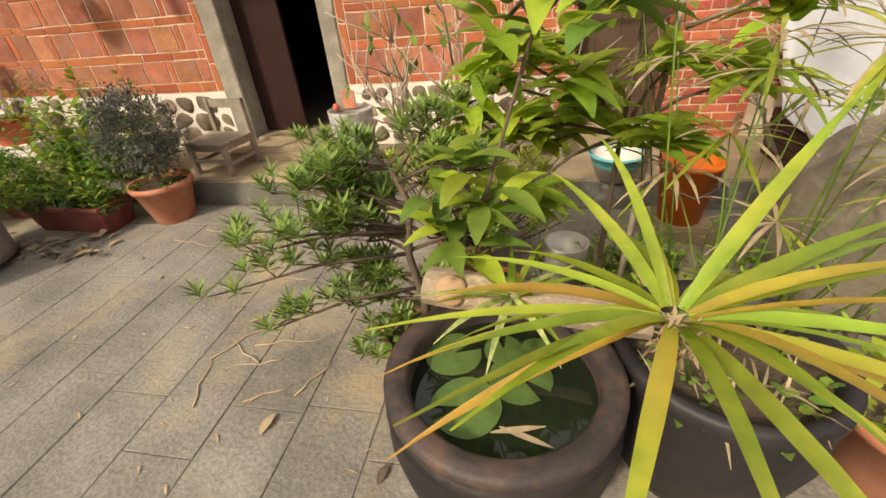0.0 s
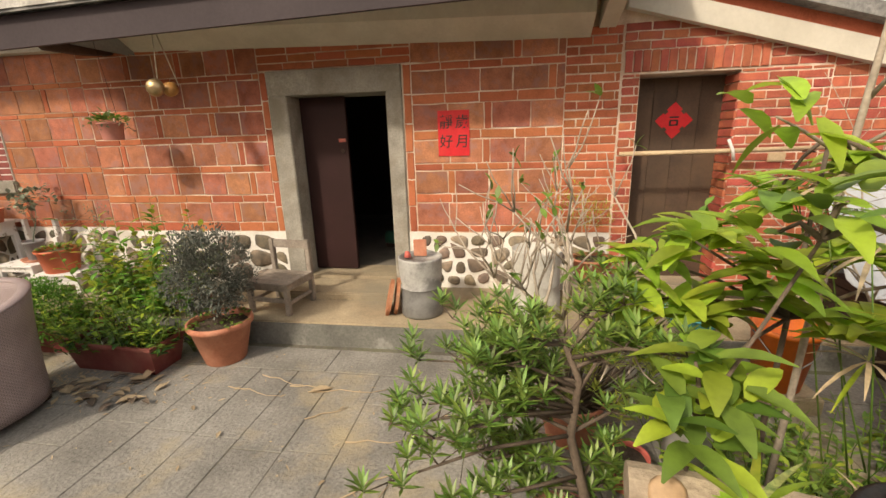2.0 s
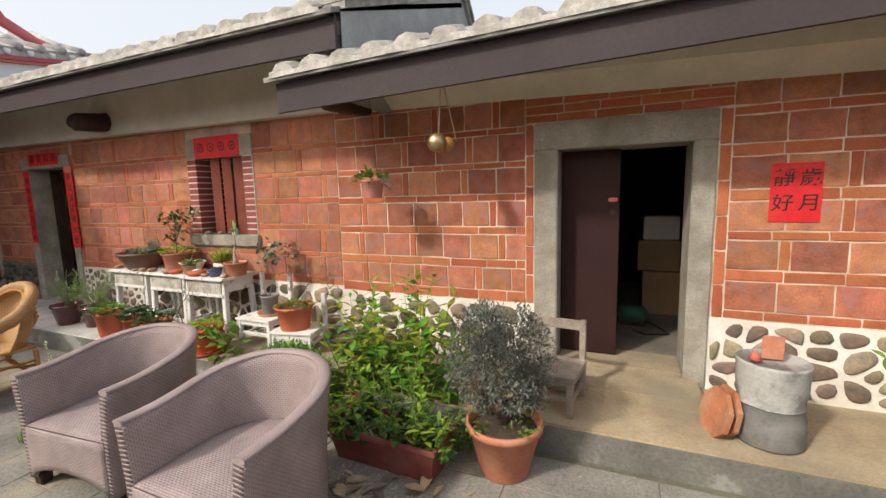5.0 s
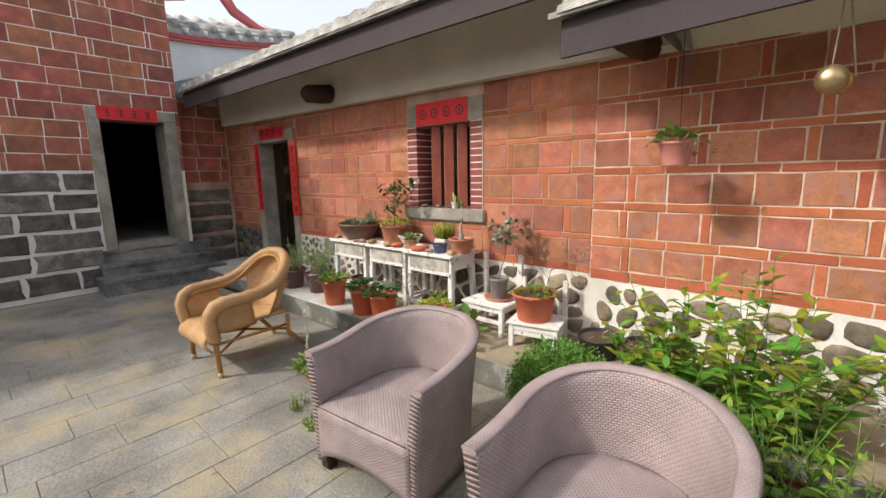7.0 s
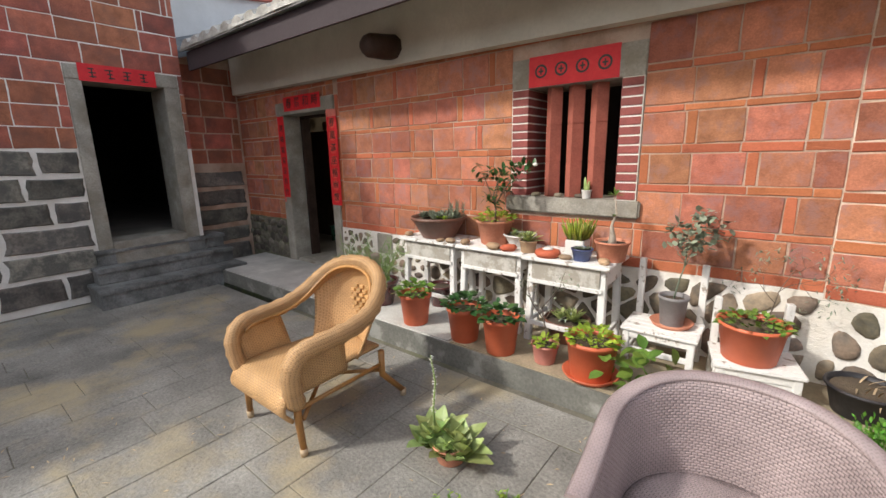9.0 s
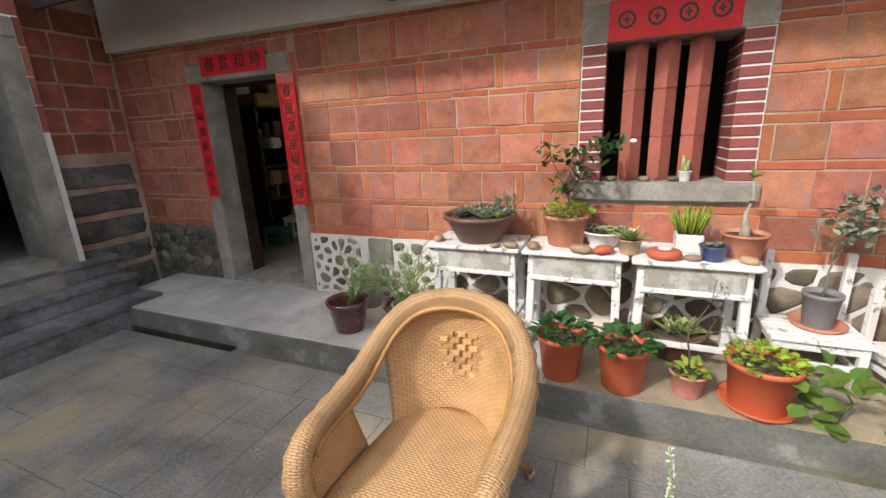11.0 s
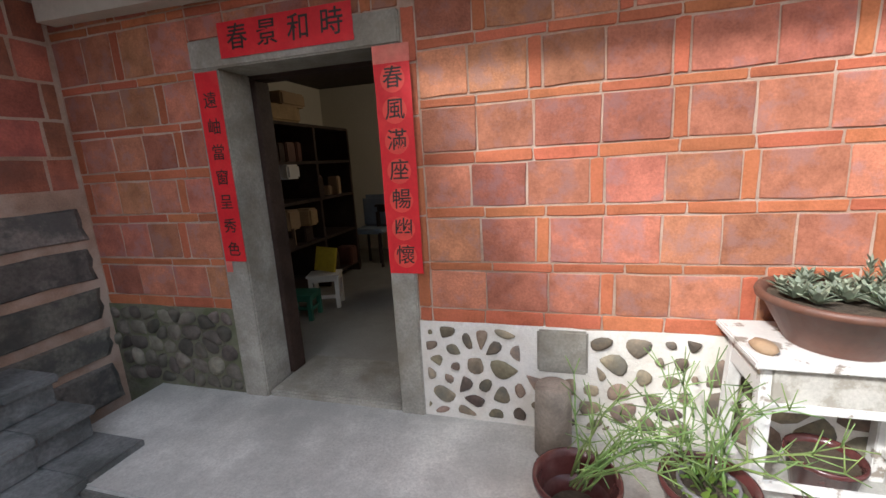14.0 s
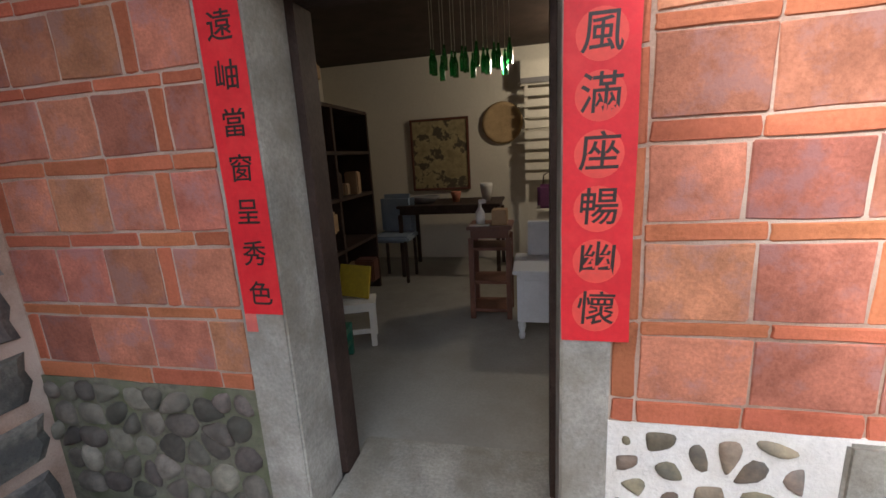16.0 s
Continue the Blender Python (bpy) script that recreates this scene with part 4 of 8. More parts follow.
M_BRIGHTNEEDLE = surface("bright_podocarp", (0.4, 0.48, 0.08), 0.25, 30, 6, None, 0, 0.5, 0.05, each=0.4, hue=0.02, through_light=0.25)
M_JUNIPER = surface("juniper_scale", (0.15, 0.165, 0.135), 0.25, 30, 6, None, 0, 0.6, 0.05, each=0.6, hue=0.06, through_light=0.1)
M_GREYLEAF = surface("grey_leaf", (0.23, 0.27, 0.19), 0.25, 30, 6, None, 0, 0.6, 0.05, each=0.4, hue=0.03, through_light=0.1)
M_SUCC = surface("succulent_leaf", (0.3, 0.38, 0.13), 0.2, 30, 6, None, 0, 0.45, 0.03, each=0.3, hue=0.03)
M_SPURGE = surface("spurge_stem", (0.2, 0.3, 0.09), 0.2, 30, 6, None, 0, 0.5, 0.03, each=0.3, hue=0.02)
M_OLDTILE = surface("old_floor_tile", (0.42, 0.165, 0.08), 0.25, 60, 6, (0.45, 0.3, 0.2), 0.5, 0.85, 0.2, each=0.1, stain_scale=9)
M_VARIEG = surface("variegated_leaf", (0.4, 0.45, 0.16), 0.3, 90, 25, (0.08, 0.16, 0.05), 0.8, 0.45, 0.03, each=0.2, stain_scale=30)
M_HERB = surface("parsley_leaf", (0.12, 0.3, 0.035), 0.25, 30, 6, None, 0, 0.5, 0.05, each=0.4, hue=0.015, through_light=0.25)
M_DEADLEAF = surface("dead_leaf", (0.2, 0.16, 0.11), 0.3, 40, 8, (0.1, 0.08, 0.05), 0.5, 0.85, 0.1, each=0.3)
M_FAR = surface("far_foliage", (0.07, 0.11, 0.05), 0.3, 3, 0.5, None, 0, 0.7, 0.0, each=0.4, hue=0.02, through_light=0.1)

M_TUB = woven("mauve_weave", (0.36, 0.29, 0.285), (0.09, 0.065, 0.065), 44, 92, 0.45, 0.9)
M_TUBRIM = woven("mauve_rim", (0.33, 0.265, 0.26), (0.2, 0.15, 0.15), 45, 130, 0.45, 0.35)
M_RATTAN = woven("rattan_weave", (0.55, 0.33, 0.145), (0.24, 0.115, 0.042), 34, 92, 0.45, 0.9)
M_RATTANROLL = woven("rattan_roll", (0.5, 0.3, 0.135), (0.2, 0.1, 0.04), 26, 150, 0.45, 0.9)
M_DIAMOND = surface("pale_cane_splint", (0.58, 0.36, 0.16), 0.2, 60, 8, None, 0, 0.45, 0.1, each=0.25)
M_CANE = surface("cane_leg", (0.42, 0.21, 0.06), 0.25, 40, 6, (0.22, 0.1, 0.03), 0.4, 0.45, 0.1)


# ---- chairs ----
def tub_chair(at, turn):
    top = thing("tub_chair", "mauve-brown woven plastic tub chair on the paving", "armchair", at, turn, "woven tub chairs")
    R, FY = 0.335, -0.34
    straight = 0.36
    total = 2 * straight + math.pi * R

    def path(s):
        d = s * total
        if d < straight:
            return Vector((-R, FY + d, 0)), Vector((-1, 0, 0))
        d -= straight
        if d < math.pi * R:
            a = math.pi - d / R
            return Vector((R * math.cos(a), FY + straight + R * math.sin(a), 0)), Vector((math.cos(a), math.sin(a), 0))
        d -= math.pi * R
        return Vector((R, FY + straight - d, 0)), Vector((1, 0, 0))

    def rim_z(s):
        f = 1 - abs(2 * s - 1)
        g = max(0, min(1, (f - 0.1) / 0.8))
        return 0.645 + 0.10 * g * g * (3 - 2 * g)

    def shell(u, v):
        p, nrm = path(u)
        z0 = 0.05
        z = z0 + (rim_z(u) - z0) * v
        q = p + nrm * (0.045 * v * v - 0.02)
        return (q.x, q.y, z), (u * total, v * (rim_z(u) - z0))
    sheet("shell", shell, 56, 12, M_TUB, top, 0.055, "woven mauve-brown shell")
    V, F, U = [], [], []
    k = 8
    for i in range(61):
        u = i / 60
        p, nrm = path(u)
        c = p + nrm * 0.025 + Vector((0, 0, rim_z(u)))
        for j in range(k):
            a = 2 * math.pi * j / k
            V.append(c + nrm * (0.033 * math.cos(a)) + Vector((0, 0, 0.015 * math.sin(a))))
            U.append((u * total, 0.2 * j / k))
    for i in range(60):
        F += [(i * k + j, i * k + (j + 1) % k, (i + 1) * k + (j + 1) % k, (i + 1) * k + j) for j in range(k)]
    for start in (0, 60 * k):
        F.append(tuple(len(V) + j for j in range(k)))
        V += [V[start + j] + Vector((0, -0.001, 0)) for j in range(k)]
        U += [(0.0111, 0.00385)] * k
    part("rim", mesh_of("rim", V, F, M_TUBRIM, True, U), M_TUBRIM, top)
    sheet("apron", lambda u, v: ((-0.31 + 0.62 * u, FY + 0.01 - 0.012 * math.sin(math.pi * u), 0.06 + 0.09 * math.sin(math.pi * u) ** 0.6 * (1 - v) + 0.30 * v * 1.0), (0.62 * u, 0.3 * v)),
          16, 6, M_TUB, top, 0.03, "woven front apron")

    def seat(u, v):
        w = 0.30 if v < 0.5 else 0.30 * math.sqrt(max(0.02, 1 - ((v - 0.5) / 0.52) ** 2))
        return ((-w + 2 * w * u, FY + 0.0 + 0.66 * v, 0.365 + 0.014 * math.sin(math.pi * u) * math.sin(math.pi * v) - 0.01 * (v < 0.05)), (0.6 * u, 0.66 * v))
    sheet("seat", seat, 14, 14, M_TUB, top, 0.03, "woven seat")
    for x, y in ((-0.30, -0.30), (0.30, -0.30), (-0.2, 0.24), (0.2, 0.24)):
        part("foot", boxes((x - 0.03, x + 0.03, y - 0.03, y + 0.03, 0.0, 0.075), bevel=0.006), M_DARKWOOD, top)
    return top


tub_chair((-2.04, 1.45, 0), 0)
tub_chair((-3.18, 1.57, 0), 5)


def wicker_chair(at, turn):
    top = thing("wicker_armchair", "honey-coloured rattan armchair with rolled arms", "armchair", at, turn)
    half = [(-0.27, -0.335, 0.30), (-0.295, -0.365, 0.42), (-0.305, -0.37, 0.53), (-0.315, -0.31, 0.605), (-0.325, -0.15, 0.61), (-0.335, 0.02, 0.62), (-0.33, 0.16, 0.67), (-0.295, 0.26, 0.755), (-0.22, 0.33, 0.83), (-0.115, 0.365, 0.865)]
    pts = half + [(0, 0.375, 0.875)] + [(-x, y, z) for x, y, z in reversed(half)]
    fine = []
    for a, b in zip(pts, pts[1:]):
        for f in (0, 0.25, 0.5, 0.75):
            fine.append(Vector(a).lerp(Vector(b), f))
    fine.append(Vector(pts[-1]))
    for _ in range(4):
        fine = [fine[0]] + [(fine[i - 1] + 2 * fine[i] + fine[i + 1]) / 4 for i in range(1, len(fine) - 1)] + [fine[-1]]
    V, F, U = [], [], []
    k, run = 12, 0.0
    side = None
    for i, p in enumerate(fine):
        d = (fine[min(i + 1, len(fine) - 1)] - fine[max(i - 1, 0)]).normalized()
        if i:
            run += (p - fine[i - 1]).length
        inward = (Vector((0, 0.0, p.z)) - p)
        inward = (inward - d * inward.dot(d)).normalized()
        up = d.cross(inward)
        r = 0.046 + 0.004 * math.sin(run * 95)
        for j in range(k):
            a = 2 * math.pi * j / k
            V.append(p + inward * (r * math.cos(a)) + up * (1.15 * r * math.sin(a)))
            U.append((0.29 * j / k, run))
    for i in range(len(fine) - 1):
        F += [(i * k + j, i * k + (j + 1) % k, (i + 1) * k + (j + 1) % k, (i + 1) * k + j) for j in range(k)]
    F += [tuple(range(k)), tuple((len(fine) - 1) * k + j for j in range(k))]
    part("rolled_arm_and_back_rim", mesh_of("rolled_rim", V, F, M_RATTANROLL, True, U), M_RATTANROLL, top, "thick wrapped rattan roll")
    V, F = [], []
    braid = [p + (Vector((0, 0.0, p.z - 0.12)) - p).normalized() * 0.055 for p in fine[10:-10]]
    tube_data(V, F, braid, 0.011, 6)
    part("braid", mesh_of("braid", V, F, M_CANE, True), M_CANE, top)
    n = len(fine)
    back = fine[26:n - 26]

    def back_fn(u, v):
        f = u * (len(back) - 1)
        i = min(int(f), len(back) - 2)
        p = back[i].lerp(back[i + 1], f - i)
        low = Vector((p.x * 0.72, 0.30 - 0.25 * (p.x / 0.36) ** 2, 0.36))
        q = p.lerp(low, v)
        q.y += 0.05 * math.sin(math.pi * v) * (1 - (p.x / 0.4) ** 2)
        return q, (p.x * 1.0, q.z)
    sheet("backrest", back_fn, 32, 14, M_RATTAN, top, 0.014, "upright-woven rattan backrest")
    V, F = [], []
    for r in range(7):
        m = 6 - abs(r - 3)
        for c in range(m):
            x, z = (c - (m - 1) / 2) * 0.056, 0.53 + r * 0.03
            b = len(V)
            yy = 0.365 + (z - 0.56) * 0.1 - 0.3 * x * x
            for dx, dz in ((-0.017, -0.009), (0.017, -0.009), (0.017, 0.009), (-0.017, 0.009)):
                V.append((x + dx, yy - 0.012, z + dz))
            for dx, dz in ((-0.02, -0.011), (0.02, -0.011), (0.02, 0.011), (-0.02, 0.011)):
                V.append((x + dx, yy + 0.012, z + dz))
            F += [(b, b + 1, b + 2, b + 3)] + [(b + i, b + (i + 1) % 4, b + 4 + (i + 1) % 4, b + 4 + i) for i in range(4)]
    part("diamond_weave", mesh_of("diamond_weave", V, F, M_DIAMOND), M_DIAMOND, top, "raised diamond weave")
    for sx in (-1, 1):
        def arm_fn(u, v, sx=sx):
            a = Vector((sx * (0.305 + 0.02 * u), -0.35 + 0.30 * u, 0.59))
            b = Vector((sx * 0.28, -0.31 + 0.30 * u, 0.36))
            return a.lerp(b, v), (0.3 * u, 0.28 * v)
        sheet("arm_panel", arm_fn, 6, 8, M_RATTAN, top, 0.02)

    def seat_fn(u, v):
        w = 0.275
        if v < 0.25:
            f = v / 0.25
            return (-w + 2 * w * u, -0.36 - 0.05 * math.sin(math.pi * f), 0.215 + 0.155 * f), (2 * w * u, 0.2 * f)
        f = (v - 0.25) / 0.75
        ww = w - 0.06 * f
        return (-ww + 2 * ww * u, -0.355 + 0.66 * f, 0.372 + 0.012 * math.sin(math.pi * f)), (2 * w * u, 0.2 + 0.66 * f)
    sheet("seat", seat_fn, 10, 20, M_RATTAN, top, 0.02, "woven rattan seat with a rounded front")
    for x, y, x2, y2 in ((-0.27, -0.33, -0.285, -0.325), (0.27, -0.33, 0.285, -0.325), (-0.26, 0.28, -0.30, 0.42), (0.26, 0.28, 0.30, 0.42)):
        leg = tube("leg", [(x, y, 0.36), (x, y, 0.2), (x2, y2, 0.035)], [0.02, 0.021, 0.018], M_CANE, top)
        tube("ferrule", [(x2, y2, 0.045), (x2, y2, 0.0)], [0.023, 0.02], M_BAMBOO, leg)
    for a, b in (((-0.27, -0.3, 0.2), (0, 0.02, 0.24)), ((0.27, -0.3, 0.2), (0, 0.02, 0.24)), ((-0.26, 0.3, 0.22), (0, 0.0, 0.24)), ((0.26, 0.3, 0.22), (0, 0.0, 0.24)), ((-0.27, -0.32, 0.27), (-0.26, 0.29, 0.27)), ((0.27, -0.32, 0.27), (0.26, 0.29, 0.27))):
        tube("stretcher", [a, b], 0.012, M_CANE, top)
    return top


wicker_chair((-5.28, 1.62, 0), 0)


def old_desk(x0, x1, y0=2.955, y1=3.37, zt=0.832):
    top = thing("school_desk", "small old school desk in peeling white paint", "desk", ((x0 + x1) / 2, (y0 + y1) / 2, TERRACE), 0, "white school desks")
    w, d, h = (x1 - x0) / 2, (y1 - y0) / 2, zt - TERRACE
    part("desktop", boxes((-w, w, -d, d, h - 0.028, h), bevel=0.006), M_WHITEWOOD, top)
    for sx in (-1, 1):
        for sy in (-1, 1):
            bm = bmesh.new()
            box(bm, -0.024, 0.024, -0.024, 0.024, 0, h - 0.03, 0.004)
            leg = part("leg", bm, M_WHITEWOOD, top)
            leg.matrix_basis = pose(sx * (w - 0.045), sy * (d - 0.05), 0, sy * 2.0, -sx * 1.5, 0)
    part("apron", boxes((-w + 0.07, w - 0.07, -d + 0.035, -d + 0.05, h - 0.17, h - 0.03), bevel=0.002), M_GREYWOODWHITE, top, "bare weathered drawer front")
    part("apron_rail", boxes((-w + 0.05, w - 0.05, -d + 0.026, -d + 0.05, h - 0.195, h - 0.165), bevel=0.003), M_WHITEWOOD, top)
    part("apron", boxes((-w + 0.07, w - 0.07, d - 0.05, d - 0.035, h - 0.17, h - 0.03), bevel=0.002), M_WHITEWOOD, top)
    for sx in (-1, 1):
        part("side_apron", boxes((sx * (w - 0.045) - 0.008, sx * (w - 0.045) + 0.008, -d + 0.05, d - 0.05, h - 0.15, h - 0.03), bevel=0.002), M_WHITEWOOD, top)
        part("side_stretcher", boxes((sx * (w - 0.04) - 0.012, sx * (w - 0.04) + 0.012, -d + 0.05, d - 0.05, 0.13, 0.165), bevel=0.003), M_WHITEWOOD, top)
    part("stretcher", boxes((-w + 0.05, w - 0.05, -d + 0.03, -d + 0.05, 0.13, 0.165), bevel=0.003), M_WHITEWOOD, top)
    return top



old_desk(-5.885, -5.24, 2.965)
old_desk(-5.225, -4.6, 2.955, 3.36)
old_desk(-4.585, -3.955, 2.91, 3.36)


def school_chair(at, turn, mat, label, w=0.36, d=0.34, seat=0.25, back=0.52, slats=3, name="wooden_chair", category="chair"):
    top = thing(name, label, category, at, turn)
    for sx in (-1, 1):
        for y, h in ((-d / 2 + 0.025, seat - 0.02), (d / 2 - 0.025, back)):
            part("leg", boxes((sx * (w / 2 - 0.025) - 0.02, sx * (w / 2 - 0.025) + 0.02, y - 0.02, y + 0.02, 0, h), bevel=0.004), mat, top)
        part("side_stretcher", boxes((sx * (w / 2 - 0.025) - 0.01, sx * (w / 2 - 0.025) + 0.01, -d / 2 + 0.045, d / 2 - 0.045, 0.08, 0.11), bevel=0.003), mat, top)
        part("seat_rail", boxes((sx * (w / 2 - 0.02) - 0.01, sx * (w / 2 - 0.02) + 0.01, -d / 2 + 0.03, d / 2 - 0.03, seat - 0.07, seat - 0.02), bevel=0.003), mat, top)
    part("stretcher", boxes((-w / 2 + 0.04, w / 2 - 0.04, -d / 2 + 0.015, -d / 2 + 0.035, 0.1, 0.135), bevel=0.003), mat, top)
    part("seat_rail", boxes((-w / 2 + 0.04, w / 2 - 0.04, -d / 2 + 0.012, -d / 2 + 0.03, seat - 0.07, seat - 0.02), bevel=0.003), mat, top)
    n = 5
    for k in range(n):
        y = -d / 2 - 0.01 + (d - 0.03) * k / n
        part("seat_board", boxes((-w / 2 - 0.008, w / 2 + 0.008, y + 0.002, y + (d - 0.03) / n - 0.002, seat - 0.02, seat), bevel=0.003), mat, top)
    if slats:
        part("back_rail", boxes((-w / 2 + 0.01, w / 2 - 0.01, d / 2 - 0.035, d / 2 - 0.017, back - 0.075, back - 0.005), bevel=0.004), mat, top)
    return top


school_chair((-0.84, 2.86, TERRACE), -8, M_GREYWOOD, "small grey weathered wooden chair beside the doorway", 0.4, 0.38, 0.27, 0.54)
school_chair((-3.66, 3.14, TERRACE), 0, M_WHITEWOOD, "old white-painted school chair used as plant stand", 0.42, 0.36, 0.27, 0.66, 0)
school_chair((-3.18, 3.08, TERRACE), 12, M_WHITEWOOD, "old white-painted school chair with worn seat", 0.40, 0.36, 0.21, 0.5, 0)
school_chair((1.72, 3.12, TERRACE), 0, M_GREYWOOD, "low dark wooden bench carrying a flowerpot", 0.46, 0.34, 0.21, 0.19, 0, "wooden_bench", "bench")


# ---- pots ----
def pot(top, r, h, mat, name="pot", taper=0.72, rim=0.12, label="", soil=True, wall=None):
    t = wall or max(0.006, r * 0.07)
    rl = r * 1.06
    ob = part(name, lathe([(0, 0.0), (r * taper, 0.0), (r * (taper + 0.02), 0.006), (r * 0.985, h * (1 - rim)), (rl, h * (1 - rim) + 0.003), (rl * 1.015, h * (1 - rim / 2)), (rl, h), (rl - t, h), (r - t * 1.2, h * (1 - rim)), (r * 0.9 - t, h * 0.6)], 30), mat, top, label, True)
    if soil:
        part("soil", lathe([(0, h * 0.87), (r * 0.5, h * 0.875), (r - t * 1.3, h * 0.86), (r - t * 1.5, h * 0.8), (0, h * 0.78)], 20, 0.004, random.Random(int(r * 999))), M_SOIL, top)
    return ob


def leaves(top, mat, data, name="foliage", label=""):
    return tagged(part(name, mesh_of(name, data[0], data[1], mat, True), mat, top, label), label, kind="stuff")


def ball_dir(rng, low=-1.0):
    while True:
        v = Vector((rng.uniform(-1, 1), rng.uniform(-1, 1), rng.uniform(low, 1)))
        if 0.1 < v.length < 1:
            return v.normalized()


def groundcover(top, z, r, n, rng, mat, size=0.03, height=0.06, name="foliage"):
    """Small rounded leaves on short stalks that fill and overhang a pot."""
    V, F = [], []
    for _ in range(n):
        a, q = rng.uniform(0, 2 * math.pi), math.sqrt(rng.random()) * r * 1.12
        p = Vector((q * math.cos(a), q * math.sin(a), z + height * rng.uniform(0.25, 1.1) * (1.1 - (q / r) ** 2 * 0.6)))
        d = Vector((math.cos(a) * (0.4 + q / r), math.sin(a) * (0.4 + q / r), rng.uniform(0.1, 0.9)))
        s = size * rng.uniform(0.6, 1.3)
        leaf_data(V, F, p, d + ball_dir(rng) * 0.5, s, s * 0.8, 0.5, 0.2, 3, rng.uniform(-0.5, 0.5), 0.8)
    return leaves(top, mat, (V, F), name)


def rosette(V, F, at, rng, r=0.04, n=18, wide=0.35, rise=0.6, droop=0.1):
    for k in range(n):
        a = k * 2.4
        f = k / n
        d = Vector((math.cos(a) * (1 - 0.6 * f), math.sin(a) * (1 - 0.6 * f), rise * (0.35 + 1.3 * f)))
        leaf_data(V, F, at, d, r * (1 - 0.35 * f) * rng.uniform(0.85, 1.1), r * wide, droop, 0.35, 3, 0, 0.8)


def branches(rng, base, way, length, radius, depth, spread=0.6, up=0.15, out=None, tips=None, split=(2, 3)):
    """Recursive twigs: lists of tubes and of their tips."""
    out = [] if out is None else out
    tips = [] if tips is None else tips
    pts, p, d = [Vector(base)], Vector(base), Vector(way).normalized()
    for _ in range(3):
        d = (d + ball_dir(rng) * 0.22 + Vector((0, 0, up * 0.3))).normalized()
        p = p + d * (length / 3)
        pts.append(p)
    out.append((pts, [radius, radius * 0.9, radius * 0.78, radius * 0.66]))
    if depth == 0:
        tips.append((p, d))
    else:
        for _ in range(rng.randint(*split)):
            q = pts[rng.choice((2, 3, 3))]
            branches(rng, q, d + ball_dir(rng) * spread + Vector((0, 0, up)), length * rng.uniform(0.6, 0.85), radius * 0.6, depth - 1, spread, up, out, tips, split)
    return out, tips


def twigs(top, tubes, mat, name="branchwork", n=5):
    V, F = [], []
    for pts, r in tubes:
        tube_data(V, F, pts, r, n)
    return part(name, mesh_of(name, V, F, mat, True), mat, top)


# ---- terrace pots by the desks ----
rg = random.Random(51)
for x, y, n, mat in ((-5.45, 2.70, 110, M_LEAF), (-4.93, 2.68, 110, M_DARKLEAF), (-4.6, 2.66, 100, M_DARKLEAF)):
    t = thing("potted_plant", "orange plastic flowerpot of low green leaves", "potted plant", (x, y, TERRACE), rg.uniform(0, 90), "orange pots along the terrace edge")
    pot(t, 0.13, 0.265, M_ORANGE, taper=0.76)
    groundcover(t, 0.25, 0.13, n, rg, mat, 0.052, 0.09)
t = thing("potted_plant", "small pink plastic pot with a leafy sprout", "potted plant", (-4.28, 2.7, TERRACE))
pot(t, 0.088, 0.135, M_PINK, taper=0.75)
groundcover(t, 0.125, 0.075, 40, rg, M_BRIGHT, 0.04, 0.05)
V, F = [], []
tb, tips = branches(random.Random(4), (0, 0.02, 0.12), (0.1, 0.1, 1), 0.26, 0.006, 2, 0.9, 0.1)
twigs(t, tb, M_DARKBARK, "stemwork")
for p, d in tips:
    for _ in range(9):
        leaf_data(V, F, p + ball_dir(rg) * 0.05, ball_dir(rg), 0.028, 0.01, 0.1, 0.1, 2)
leaves(t, M_GREYLEAF, (V, F), "twig_leaves")
t = thing("potted_plant", "large orange pot on a saucer with bright clover leaves", "potted plant", (-3.97, 2.7, TERRACE))
pot(t, 0.152, 0.255, M_ORANGE, taper=0.8)
part("saucer", lathe([(0, 0), (0.15, 0), (0.175, 0.03), (0.165, 0.03), (0.14, 0.008), (0, 0.008)], 28), M_ORANGE, t, "", True)
groundcover(t, 0.24, 0.145, 170, rg, M_BRIGHT, 0.034, 0.06)
t = thing("trailing_plant", "trailing squash-like leaves beside the orange pot", "plant", (-3.68, 2.64, TERRACE))
V, F = [], []
for _ in range(40):
    p = Vector((rg.uniform(-0.2, 0.22), rg.uniform(-0.14, 0.14), rg.uniform(0.0, 0.26)))
    leaf_data(V, F, p, ball_dir(rg, -0.2), 0.09, 0.08, 0.4, 0.2, 3)
leaves(t, M_LEAF, (V, F))
tube("stem", [(0, 0, 0), (0.05, 0.02, 0.12), (-0.04, 0, 0.25)], 0.005, M_LEAF, t)
